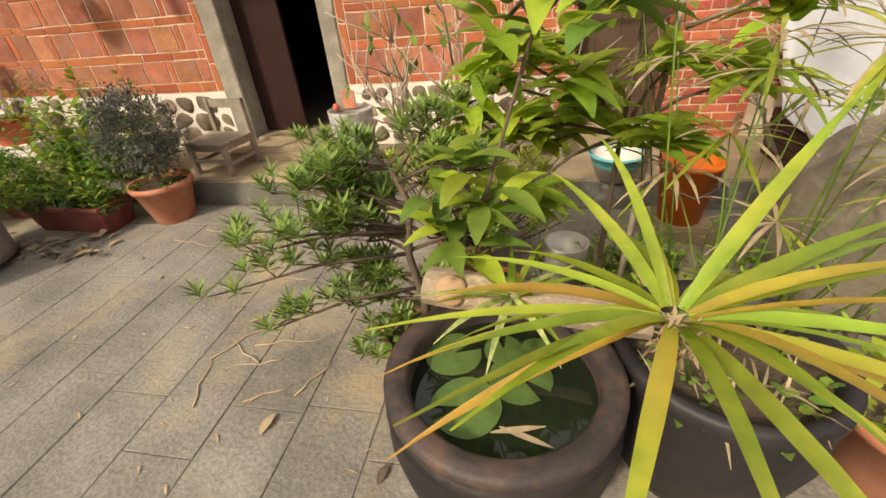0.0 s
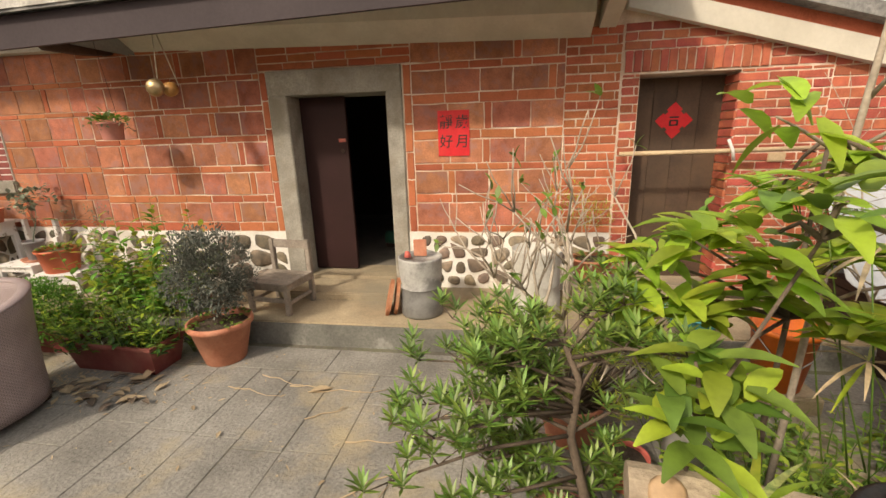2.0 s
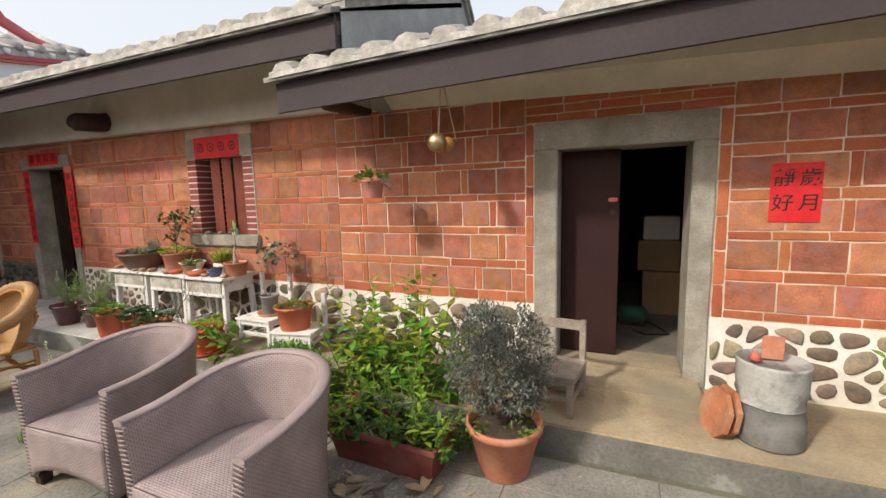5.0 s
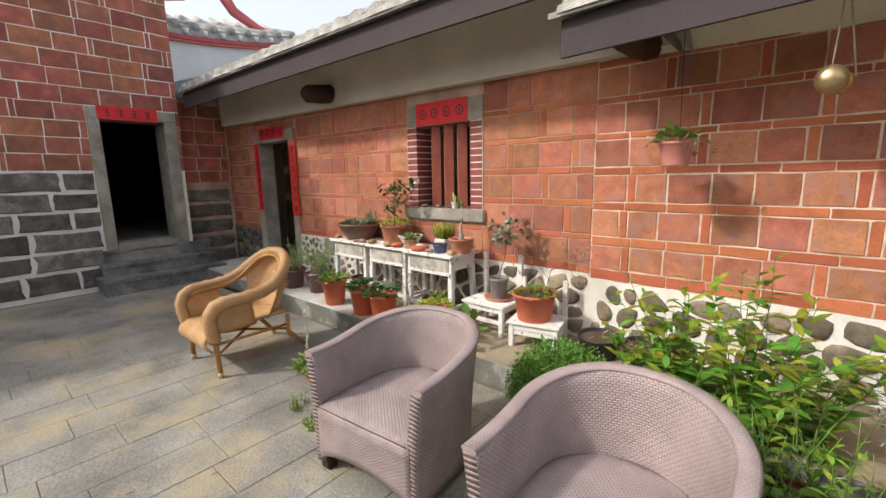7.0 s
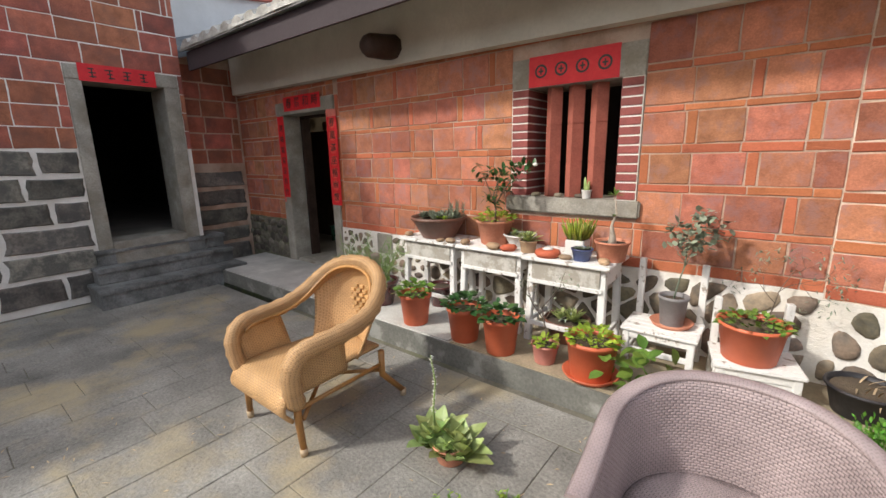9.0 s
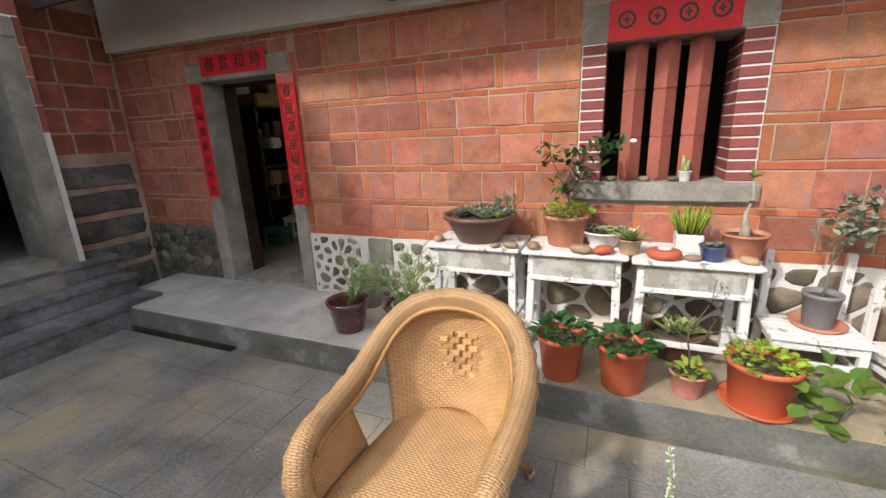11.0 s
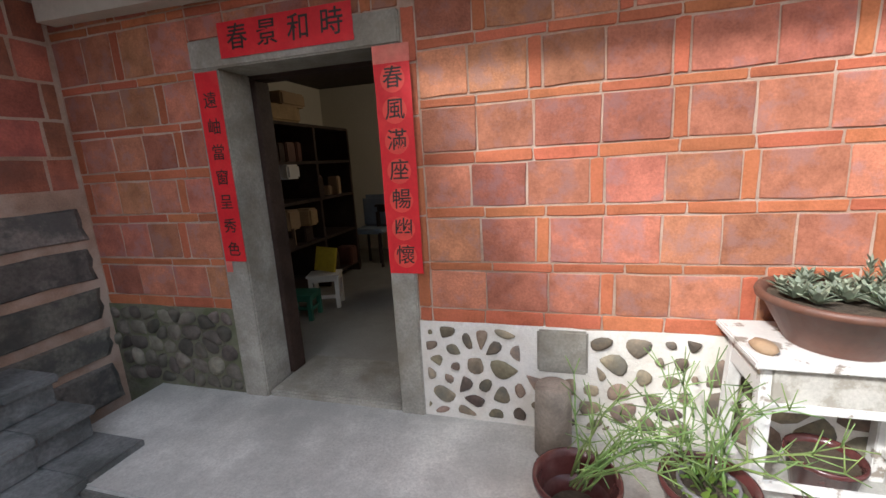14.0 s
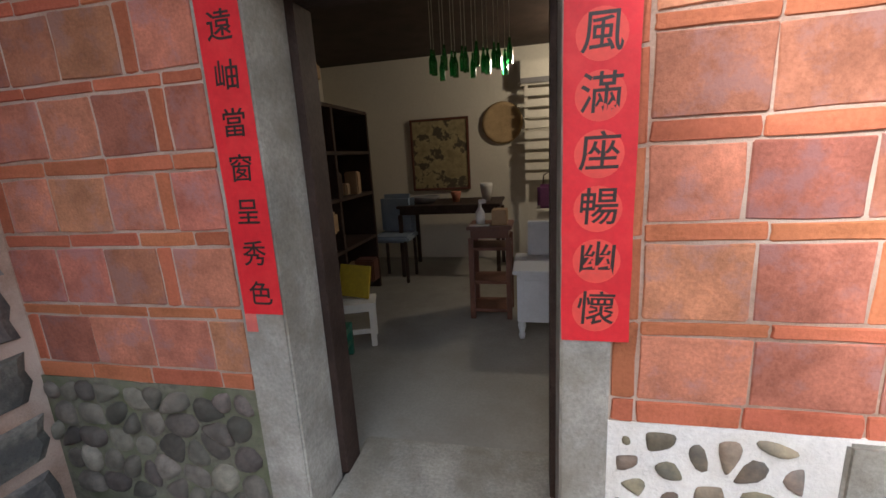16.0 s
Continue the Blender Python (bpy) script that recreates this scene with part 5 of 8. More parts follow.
# two wine-brown glazed pots with thin-stemmed spurge
for x, y, seed in ((-6.47, 2.80, 3), (-6.03, 2.87, 8)):
    t = thing("potted_plant", "wine-brown glazed pot with thin green spurge stems", "potted plant", (x, y, TERRACE), 0, "glazed pots on the terrace")
    pot(t, 0.148, 0.24, M_GLAZE, taper=0.68, rim=0.14, soil=seed == 8)
    if seed == 3:
        part("soil", lathe([(0, 0.1), (0.1, 0.09), (0.115, 0.06), (0, 0.05)], 18, 0.004, random.Random(2)), M_SOIL, t)
    r2 = random.Random(seed)
    V, F = [], []
    for _ in range(15 if seed == 3 else 20):
        a = r2.uniform(-0.9, 1.3) if seed == 3 else r2.uniform(0, 6.3)
        p, d = Vector((r2.uniform(-0.04, 0.05), r2.uniform(-0.03, 0.06), 0.2)), Vector((0.55 * math.cos(a), 0.5 * math.sin(a), 1))
        pts = [p]
        for k in range(6):
            d = (d + ball_dir(r2) * 0.28 + Vector((0.05, 0, -0.05 * k))).normalized()
            p = p + d * r2.uniform(0.065, 0.1)
            pts.append(p)
        tube_data(V, F, pts, [0.0045, 0.004, 0.004, 0.0035, 0.003, 0.0025, 0.002], 4)
        for k in (2, 3, 4, 5):
            for _ in range(2):
                e = pts[k] + (ball_dir(r2) + Vector((0, 0, 0.6))).normalized() * 0.09
                tube_data(V, F, [pts[k], (pts[k] + e) / 2, e], [0.0028, 0.002, 0.0015], 4)
    tagged(part("stemwork", mesh_of("stemwork", V, F, M_SPURGE, True), M_SPURGE, t), kind="stuff")
    if seed == 8:
        inner = part("inner_pot", lathe([(0, 0.13), (0.08, 0.13), (0.1, 0.235), (0.09, 0.235), (0.075, 0.17), (0, 0.17)], 20), M_GREYPOT, t, "", True)
        groundcover(t, 0.21, 0.08, 50, r2, M_LEAF, 0.03, 0.03)
t = thing("wooden_post", "grey cut log standing on end by the wall", "log", (-6.56, 3.24, TERRACE))
part("trunk", lathe([(0, 0), (0.085, 0), (0.083, 0.2), (0.08, 0.335), (0.07, 0.345), (0, 0.345)], 18, 0.004, rg), M_GREYWOOD, t, "", True)
t = thing("flowerpot", "empty dark brown glazed bowl under the desk", "flowerpot", (-5.55, 3.16, TERRACE))
pot(t, 0.12, 0.2, M_GLAZE, taper=0.7)
t = thing("flowerpot", "brown bowl of variegated agave under the desk", "potted plant", (-4.3, 3.12, TERRACE))
pot(t, 0.16, 0.17, M_BROWNPOT, taper=0.7)
V, F = [], []
for k in range(4):
    rosette(V, F, (rg.uniform(-0.07, 0.07), rg.uniform(-0.06, 0.06), 0.15), rg, 0.15, 12, 0.22, 0.8)
leaves(t, M_VARIEG, (V, F))

# ---- on the desks ----
ZD = 0.832
t = thing("succulent_bowl", "wide brown bowl planted with mixed succulents", "potted plant", (-5.56, 3.17, ZD))
pot(t, 0.24, 0.19, M_BROWNPOT, taper=0.62, rim=0.16)
V, F = [], []
r3 = random.Random(9)
for k in range(34):
    a, q = r3.uniform(0, 6.3), 0.2 * math.sqrt(r3.random())
    rosette(V, F, (q * math.cos(a), q * math.sin(a), 0.175), r3, r3.uniform(0.05, 0.09), 14, 0.33, 0.9)
leaves(t, M_GREYLEAF, (V, F), "rosette_mass")
V, F = [], []
for k in range(6):
    rosette(V, F, (0.1 + r3.uniform(-0.05, 0.07), -0.1 + r3.uniform(-0.03, 0.05), 0.185), r3, 0.04, 12, 0.4, 0.9)
leaves(t, M_BRIGHT, (V, F), "yellow_rosettes")
V, F = [], []
for k in range(7):
    x, y, tall = 0.1 + 0.022 * k, 0.06 - 0.03 * (k % 3), r3.uniform(0.09, 0.16)
    for j in range(26):
        a = j * 2.4
        leaf_data(V, F, (x, y, 0.17 + tall * j / 26), (math.cos(a), math.sin(a), 0.5 + 1.2 * j / 26), 0.042, 0.011, 0.1, 0.3, 2)
leaves(t, M_GREYLEAF, (V, F), "upright_succulent")
t = thing("potted_camellia", "orange-pink pot with a small glossy camellia shrub", "potted plant", (-4.98, 3.19, ZD))
pot(t, 0.145, 0.2, M_TERRA, taper=0.75)
groundcover(t, 0.19, 0.15, 160, rg, M_BRIGHT, 0.034, 0.08, "clover")
tube("trunk", [(0, 0, 0.15), (0.01, 0, 0.28), (-0.02, 0.01, 0.4), (0.03, 0.0, 0.52)], [0.008, 0.007, 0.006, 0.005], M_DARKBARK, t)
V, F = [], []
r4 = random.Random(14)
tb = []
for c, rad, n in (((-0.02, 0, 0.36), 0.09, 24), ((-0.12, 0.0, 0.58), 0.10, 26), ((0.02, 0.03, 0.56), 0.09, 20), ((0.2, 0, 0.6), 0.13, 44), ((0.08, 0, 0.45), 0.07, 14)):
    tb.append(([Vector((0.0, 0, 0.32)), Vector(c)], [0.005, 0.003]))
    for _ in range(n):
        leaf_data(V, F, Vector(c) + ball_dir(r4) * rad * r4.random() ** 0.5, ball_dir(r4, -0.5), 0.07, 0.034, 0.4, 0.25, 3)
twigs(t, tb, M_DARKBARK)
leaves(t, M_DARKLEAF, (V, F))
part("flower", lathe([(0, 0), (0.016, 0.004), (0.022, 0.016), (0.012, 0.026), (0, 0.028)], 10), M_PETAL, t, "white camellia bud", True).matrix_basis = pose(0.36, -0.02, 0.63)
t = thing("potted_succulent", "white bowl of grey-green stonecrop", "potted plant", (-4.75, 3.2, ZD))
pot(t, 0.125, 0.1, M_WHITECLAY, taper=0.6)
V, F = [], []
for _ in range(16):
    a, q = r3.uniform(0, 6.3), 0.11 * math.sqrt(r3.random())
    rosette(V, F, (q * math.cos(a), q * math.sin(a), 0.07 + r3.uniform(0, 0.04)), r3, 0.045, 14, 0.3, 0.7)
leaves(t, M_SUCC, (V, F))
t = thing("potted_succulent", "small beige pot with a variegated agave", "potted plant", (-4.60, 3.05, ZD))
pot(t, 0.065, 0.09, M_PEBBLE, taper=0.8)
V, F = [], []
rosette(V, F, (0, 0, 0.075), r3, 0.135, 24, 0.24, 0.7)
leaves(t, M_VARIEG, (V, F))
t = thing("potted_succulent", "white square pot with upright yellow-green succulent stems", "potted plant", (-4.28, 3.2, ZD))
bm = bmesh.new()
box(bm, -0.07, 0.07, -0.07, 0.07, 0, 0.11, 0.008)
part("pot", bm, M_WHITECLAY, t)
part("soil", boxes((-0.062, 0.062, -0.062, 0.062, 0.108, 0.114)), M_SOIL, t)
V, F = [], []
for _ in range(70):
    a = r3.uniform(0, 6.3)
    p = Vector((r3.uniform(-0.06, 0.06), r3.uniform(-0.06, 0.06), 0.11))
    d = Vector((p.x * 6 + 0.15 * math.cos(a), p.y * 6 + 0.15 * math.sin(a), 1)).normalized()
    tube_data(V, F, [p, p + d * 0.06, p + d * r3.uniform(0.09, 0.15) + Vector((0, 0, 0.01))], [0.007, 0.007, 0.003], 5)
tagged(part("stemwork", mesh_of("stemwork", V, F, M_STRAP, True), M_STRAP, t), kind="stuff")
t = thing("stone_dish", "red clay heart-shaped dish with pale centre", "dish", (-4.42, 3.0, ZD))
part("dish", lathe([(0, 0), (0.075, 0), (0.092, 0.02), (0.085, 0.045), (0.05, 0.055), (0.03, 0.048), (0, 0.046)], 22, 0.004, rg), M_REDSTONE, t, "", True)
part("filling", lathe([(0, 0.05), (0.04, 0.054), (0.03, 0.062), (0, 0.064)], 12), M_PETAL, t, "", True)
t = thing("potted_succulent", "small dark blue pot with blue-grey rosettes", "potted plant", (-4.18, 3.02, ZD))
pot(t, 0.07, 0.085, M_BLUECLAY, taper=0.75)
V, F = [], []
for _ in range(7):
    rosette(V, F, (r3.uniform(-0.04, 0.04), r3.uniform(-0.04, 0.04), 0.07), r3, 0.04, 12, 0.35, 0.8)
leaves(t, M_GREYLEAF, (V, F))
t = thing("potted_adenium", "weathered clay pot with a swollen-stemmed desert rose", "potted plant", (-4.02, 3.14, ZD))
pot(t, 0.11, 0.135, M_TERRA, taper=0.8)
tube("trunk", [(0, 0, 0.1), (0.0, 0, 0.16), (-0.01, 0, 0.24), (0.015, 0, 0.32), (0.0, 0, 0.44)], [0.035, 0.022, 0.01, 0.007, 0.005], M_BARK, t)
V, F = [], []
for _ in range(12):
    leaf_data(V, F, (0, 0, 0.44), ball_dir(r3, 0.0), 0.06, 0.02, 0.5, 0.2, 3)
for _ in range(5):
    leaf_data(V, F, (0.0, 0, 0.3), ball_dir(r3, 0.0), 0.05, 0.016, 0.5, 0.2, 3)
leaves(t, M_LEAF, (V, F))


def pebble(x, y, z, r, mat, label, flat=0.85):
    ob = part("pebble", lathe([(0, 0), (r * 0.7, 0.002), (r, r * flat * 0.5), (r * 0.72, r * flat * 0.9), (0, r * flat)], 12, r * 0.05, rg), mat, None, "", True)
    ob.matrix_world = pose(x, y, z, 0, 0, rg.uniform(0, 180)) @ Matrix.Diagonal((1.25, 0.85, 1, 1))
    return tagged(ob, label, "stone", "pebbles on the desks")


for x, y, r, m in ((-5.83, 3.06, 0.04, M_PEBBLE), (-5.30, 3.0, 0.042, M_PEBBLE), (-5.16, 3.02, 0.045, M_PEBBLE), (-4.87, 2.99, 0.052, M_PEBBLE), (-4.74, 3.0, 0.052, M_REDSTONE), (-4.28, 2.98, 0.035, M_PEBBLE), (-4.02, 2.99, 0.04, M_PEBBLE), (-5.4, 2.99, 0.03, M_PEBBLE)):
    pebble(x, y, ZD, r * 1.15, m, "smooth red river pebble" if m is M_REDSTONE else "smooth tan river pebble")
for x in (-4.73, -4.54, -4.36):
    pebble(x, 3.42, 1.215, 0.04, M_STONE, "grey pebble on the window sill")
t = thing("potted_cactus", "tiny cream pot with a cactus on the sill", "potted plant", (-4.31, 3.41, 1.215))
pot(t, 0.035, 0.065, M_WHITECLAY, taper=0.85)
for x, h in ((-0.012, 0.13), (0.012, 0.1), (0.0, 0.07)):
    tube("cactus_stem", [(x, 0, 0.05), (x, 0, h * 0.7 + 0.03), (x * 1.3, 0, h + 0.03)], [0.011, 0.012, 0.005], M_SUCC, t)
# on the white chairs
t = thing("potted_plant", "grey pot on a clay saucer with silvery seedling stems", "potted plant", (-3.62, 3.16, TERRACE + 0.27))
pot(t, 0.085, 0.2, M_GREYPOT, taper=0.78)
part("saucer", lathe([(0, 0), (0.11, 0), (0.13, 0.028), (0.122, 0.028), (0.1, 0.008), (0, 0.008)], 24), M_TERRA, t, "", True)
V, F = [], []
tb, tips = branches(random.Random(6), (0, 0, 0.18), (0, 0, 1), 0.2, 0.006, 3, 0.9, 0.15)
twigs(t, tb, M_GREYLEAF, "stemwork")
for p, d in tips:
    for _ in range(7):
        leaf_data(V, F, p + ball_dir(rg) * 0.05, ball_dir(rg, -0.3), 0.05, 0.035, 0.3, 0.2, 3)
leaves(t, M_GREYLEAF, (V, F))
t = thing("potted_plant", "round orange pot with clover and dry sprays", "potted plant", (-3.2, 3.04, TERRACE + 0.21))
pot(t, 0.165, 0.22, M_ORANGE, taper=0.78, rim=0.1)
groundcover(t, 0.2, 0.155, 140, rg, M_LEAF, 0.032, 0.05)
V, F = [], []
tb, tips = branches(random.Random(16), (0.05, 0.05, 0.2), (0.5, 0.3, 1), 0.2, 0.004, 4, 1.0, 0.05)
twigs(t, tb, M_DARKBARK, "stemwork")
for p, d in tips:
    for _ in range(4):
        leaf_data(V, F, p + ball_dir(rg) * 0.04, ball_dir(rg), 0.03, 0.01, 0.1, 0.1, 2)
leaves(t, M_GREYLEAF, (V, F), "spray_leaves")
for x, y in ((-2.7, 3.14), (-2.38, 3.16)):
    t = thing("planting_basin", "old dark green basin with a little soil", "basin", (x, y, TERRACE), 0, "basins at the wall foot")
    pot(t, 0.155, 0.16, M_JAR, taper=0.75)
    V, F = [], []
    for _ in range(12):
        leaf_data(V, F, (rg.uniform(-0.08, 0.08), rg.uniform(-0.08, 0.08), 0.13), ball_dir(rg, 0.1), 0.12, 0.01, 0.8, 0.1, 3)
    leaves(t, M_DRY, (V, F), "dry_stalks")

# ---- planter boxes, weeds and juniper ----
def planter(at, w, d, h, turn):
    t = thing("planter_box", "long maroon plastic planter box on the paving", "planter", at, turn, "maroon planter boxes")
    V = []
    for z, i in ((0, 0.04), (h, 0.0), (h, 0.02), (h * 0.8, 0.025)):
        V += [(-w / 2 + i, -d / 2 + i, z), (w / 2 - i, -d / 2 + i, z), (w / 2 - i, d / 2 - i, z), (-w / 2 + i, d / 2 - i, z)]
    F = [(3, 2, 1, 0)]
    for r in (0, 4, 8):
        F += [(r + k, r + (k + 1) % 4, r + 4 + (k + 1) % 4, r + 4 + k) for k in range(4)]
    part("box", mesh_of("box", V, F, M_PLANTER), M_PLANTER, t)
    bm = bmesh.new()
    for x0, x1, y0, y1 in ((-w / 2 - 0.012, w / 2 + 0.012, -d / 2 - 0.012, -d / 2 + 0.012), (-w / 2 - 0.012, w / 2 + 0.012, d / 2 - 0.012, d / 2 + 0.012), (-w / 2 - 0.012, -w / 2 + 0.012, -d / 2 + 0.012, d / 2 - 0.012), (w / 2 - 0.012, w / 2 + 0.012, -d / 2 + 0.012, d / 2 - 0.012)):
        box(bm, x0, x1, y0, y1, h - 0.015, h + 0.012, 0.004)
    part("lip", bm, M_PLANTER, t)
    part("soil", boxes((-w / 2 + 0.03, w / 2 - 0.03, -d / 2 + 0.03, d / 2 - 0.03, h * 0.7, h * 0.82)), M_SOIL, t)
    return t


def weeds(label, at, w, d, n, rng, tall, mat, leaf=0.06, wide=0.4, name="weeds", bright=None, droop=0.4, turn=0.0):
    """A stand of leafy stems of many heights over a patch w by d."""
    t = thing(name, label, "plant", at, turn)
    V, F, L, G, L2, G2 = [], [], [], [], [], []
    for _ in range(n):
        x, y = rng.uniform(-w / 2, w / 2), rng.uniform(-d / 2, d / 2)
        h = tall * rng.uniform(0.45, 1.0) * (1 - 0.4 * (abs(2 * x / w) ** 2))
        p, dirn = Vector((x, y, 0)), Vector((x / w * 0.7 + rng.uniform(-0.2, 0.2), y / d * 0.5 + rng.uniform(-0.3, 0.2), 1))
        pts = [p]
        for k in range(4):
            dirn = (dirn + ball_dir(rng) * 0.2).normalized()
            p = p + dirn * (h / 4)
            pts.append(p)
        tube_data(V, F, pts, [0.0035, 0.003, 0.003, 0.002, 0.0015], 4)
        m = max(5, int(h / 0.035))
        for k in range(m):
            f = (k + 0.5) / m * 3.999
            q = pts[int(f)].lerp(pts[int(f) + 1], f % 1)
            a = k * 2.4 + rng.random()
            s = leaf * rng.uniform(0.6, 1.25) * (1.15 - 0.5 * f / 4)
            tgt = (L2, G2) if bright and rng.random() < 0.3 + 0.3 * (f > 2.6) else (L, G)
            leaf_data(tgt[0], tgt[1], q, (math.cos(a), math.sin(a), rng.uniform(0.0, 0.8)), s, s * wide, droop, 0.2, 3)
    tagged(part("stemwork", mesh_of("stemwork", V, F, M_LEAF, True), M_LEAF, t), kind="stuff")
    leaves(t, mat, (L, G))
    if bright and L2:
        leaves(t, bright, (L2, G2), "young_leaves")
    return t


planter((-1.67, 2.15, 0), 0.72, 0.3, 0.21, -2)
planter((-2.32, 2.32, 0), 0.5, 0.24, 0.19, 5)
rw2 = random.Random(61)
weeds("mixed garden weeds spilling from a maroon planter", (-1.67, 2.17, 0.16), 0.72, 0.32, 34, rw2, 0.52, M_LEAF, 0.085, 0.34, bright=M_BRIGHT, turn=-2)
weeds("dark low herbs filling the maroon planter", (-1.62, 2.12, 0.16), 0.74, 0.34, 46, rw2, 0.26, M_DARKLEAF, 0.075, 0.5, "planter_herbs", bright=M_LEAF, droop=0.9, turn=-2)
weeds("grey-green feathery stems among the planter weeds", (-1.5, 2.2, 0.16), 0.4, 0.3, 26, rw2, 0.6, M_GREYLEAF, 0.045, 0.18, "feathery_weed", bright=M_LEAF)
weeds("leafy herbs crowding a maroon planter", (-2.28, 2.3, 0.15), 0.55, 0.3, 34, rw2, 0.42, M_LEAF, 0.07, 0.4, bright=M_BRIGHT)
t = thing("herb_clump", "dense feathery parsley-green herb mound", "plant", (-2.62, 2.36, 0.0))
V, F, L, G = [], [], [], []
for _ in range(1300):
    v = ball_dir(rw2, -0.15)
    c = Vector((v.x * 0.36, v.y * 0.22, 0.16 + max(0.0, v.z) * 0.36)) * rw2.uniform(0.8, 1.06)
    tgt = (L, G) if rw2.random() < 0.9 else (V, F)
    for _ in range(7):
        leaf_data(tgt[0], tgt[1], c + ball_dir(rw2) * 0.028, v + ball_dir(rw2) * 0.8, 0.024, 0.011, 0.3, 0.2, 2)
leaves(t, M_LEAF, (V, F))
leaves(t, M_HERB, (L, G), "young_leaves")
tube("stem", [(0, 0, 0), (0.02, 0, 0.2), (0.0, 0, 0.4)], 0.01, M_LEAF, t)
weeds("tall yellow-green nettle-like weed by the wall", (-1.86, 2.66, TERRACE), 0.75, 0.28, 54, rw2, 1.0, M_HERB, 0.13, 0.42, "tall_weed", bright=M_STRAP)
weeds("grassy weeds along the terrace kerb", (-1.25, 2.42, 0.0), 0.35, 0.14, 22, rw2, 0.3, M_LEAF, 0.06, 0.22, "kerb_weeds", bright=M_BRIGHT)
t = thing("potted_juniper", "terracotta pot with a grey-blue bushy juniper", "potted plant", (-1.01, 2.3, 0))
pot(t, 0.205, 0.31, M_TERRA, taper=0.66, rim=0.14)
groundcover(t, 0.29, 0.19, 90, rw2, M_LEAF, 0.03, 0.04, "moss_leaves")
rj = random.Random(71)
tb, tips = branches(rj, (0, 0, 0.28), (0.05, 0, 1), 0.13, 0.018, 3, 1.2, 0.2, split=(3, 4))
twigs(t, tb, M_DARKBARK, "trunk")
V, F = [], []
for k in range(900):
    v = ball_dir(rj)
    c = Vector((v.x * 0.28 - 0.02, v.y * 0.26, 0.64 + v.z * (0.34 if v.z > 0 else 0.24)))
    c = Vector((0, 0, 0.66)).lerp(c, rj.uniform(0.5, 1.1))
    if noise.noise(c * 8) < -0.1:
        continue
    for _ in range(22):
        d = (v + ball_dir(rj) * 0.9 + Vector((0, 0, 0.35))).normalized()
        leaf_data(V, F, c + ball_dir(rj) * 0.035, d, rj.uniform(0.014, 0.03), 0.0095, 0.1, 0.4, 2)
leaves(t, M_JUNIPER, (V, F))
# ground succulents with a flower spike
t = thing("potted_succulent", "small clay pot of pale fleshy succulents with spike", "potted plant", (-4.36, 1.75, 0))
pot(t, 0.1, 0.11, M_TERRA, taper=0.7)
V, F = [], []
for x, y, s in ((-0.09, 0, 0.22), (0.03, 0.03, 0.2), (0.09, -0.02, 0.18), (-0.12, -0.06, 0.17), (0.0, -0.07, 0.15)):
    rosette(V, F, (x, y, 0.06), rj, s, 11, 0.55, 0.9, 0.1)
leaves(t, M_SUCC, (V, F))
spike = [Vector((-0.1, 0, 0.1)), Vector((-0.11, 0, 0.25)), Vector((-0.10, 0.01, 0.4)), Vector((-0.12, 0.0, 0.55))]
tube("flower_stalk", spike, [0.007, 0.006, 0.005, 0.003], M_SUCC, t)
V, F = [], []
for k in range(60):
    f = 0.8 + 2.19 * k / 60
    q = spike[int(f)].lerp(spike[int(f) + 1], f % 1)
    leaf_data(V, F, q, ball_dir(rj, 0), 0.018, 0.012, 0.1, 0.2, 2)
leaves(t, M_PETAL, (V, F), "florets")
for x, y in ((-4.15, 1.45), (-3.95, 1.62), (-3.85, 1.4)):
    weeds("small weeds growing in the paving joints", (x, y, 0), 0.16, 0.12, 12, rw2, 0.09, M_LEAF, 0.03, 0.4, "joint_weeds", bright=M_BRIGHT)
weeds("low herbs and clover growing behind the jars", (1.95, 1.12, 0), 0.75, 0.4, 90, rw2, 0.3, M_LEAF, 0.06, 0.5, "ground_herbs", bright=M_BRIGHT)
weeds("straggly green weeds beside the bucket", (2.55, 1.6, 0), 0.8, 0.6, 60, rw2, 0.35, M_LEAF, 0.07, 0.4, "ground_herbs", bright=M_BRIGHT)

# ---- by door 1 ----
# darker grey for the lower half of the closed drum
M_DARKDRUM = surface("dark_drum", (0.17, 0.17, 0.165), 0.25, 50, 4, (0.25, 0.25, 0.24), 0.7, 0.7, 0.2, stain_scale=4)


def barrel(at, r, h, mat, label, open_top):
    t = thing("barrel", label, "barrel", at, rg.uniform(0, 90))
    prof = [(0, 0), (r * 0.95, 0), (r, 0.02), (r * 0.98, h * 0.32), (r * 0.9, h * 0.47), (r * 0.955, h * 0.5), (r * 0.9, h * 0.54), (r * 0.98, h * 0.7), (r, h * 0.97), (r * 1.02, h)]
    prof += [(r * 0.97, h), (r * 0.93, h * 0.85), (0, h * 0.82)] if open_top else [(r * 0.96, h + 0.005), (r * 0.9, h - 0.015), (0, h - 0.01)]
    if not open_top:
        part("lower_drum", lathe(prof[:6], 26, 0.006, rg), M_DARKDRUM, t, "darker grey lower half", True)
        prof = prof[5:]
    part("drum", lathe(prof, 26, 0.006, rg), mat, t, "", True)
    if open_top:
        part("contents", lathe([(0, h * 0.83), (r * 0.6, h * 0.84), (r * 0.9, h * 0.845), (r * 0.9, h * 0.8), (0, h * 0.8)], 20), M_LOG, t)
    return t


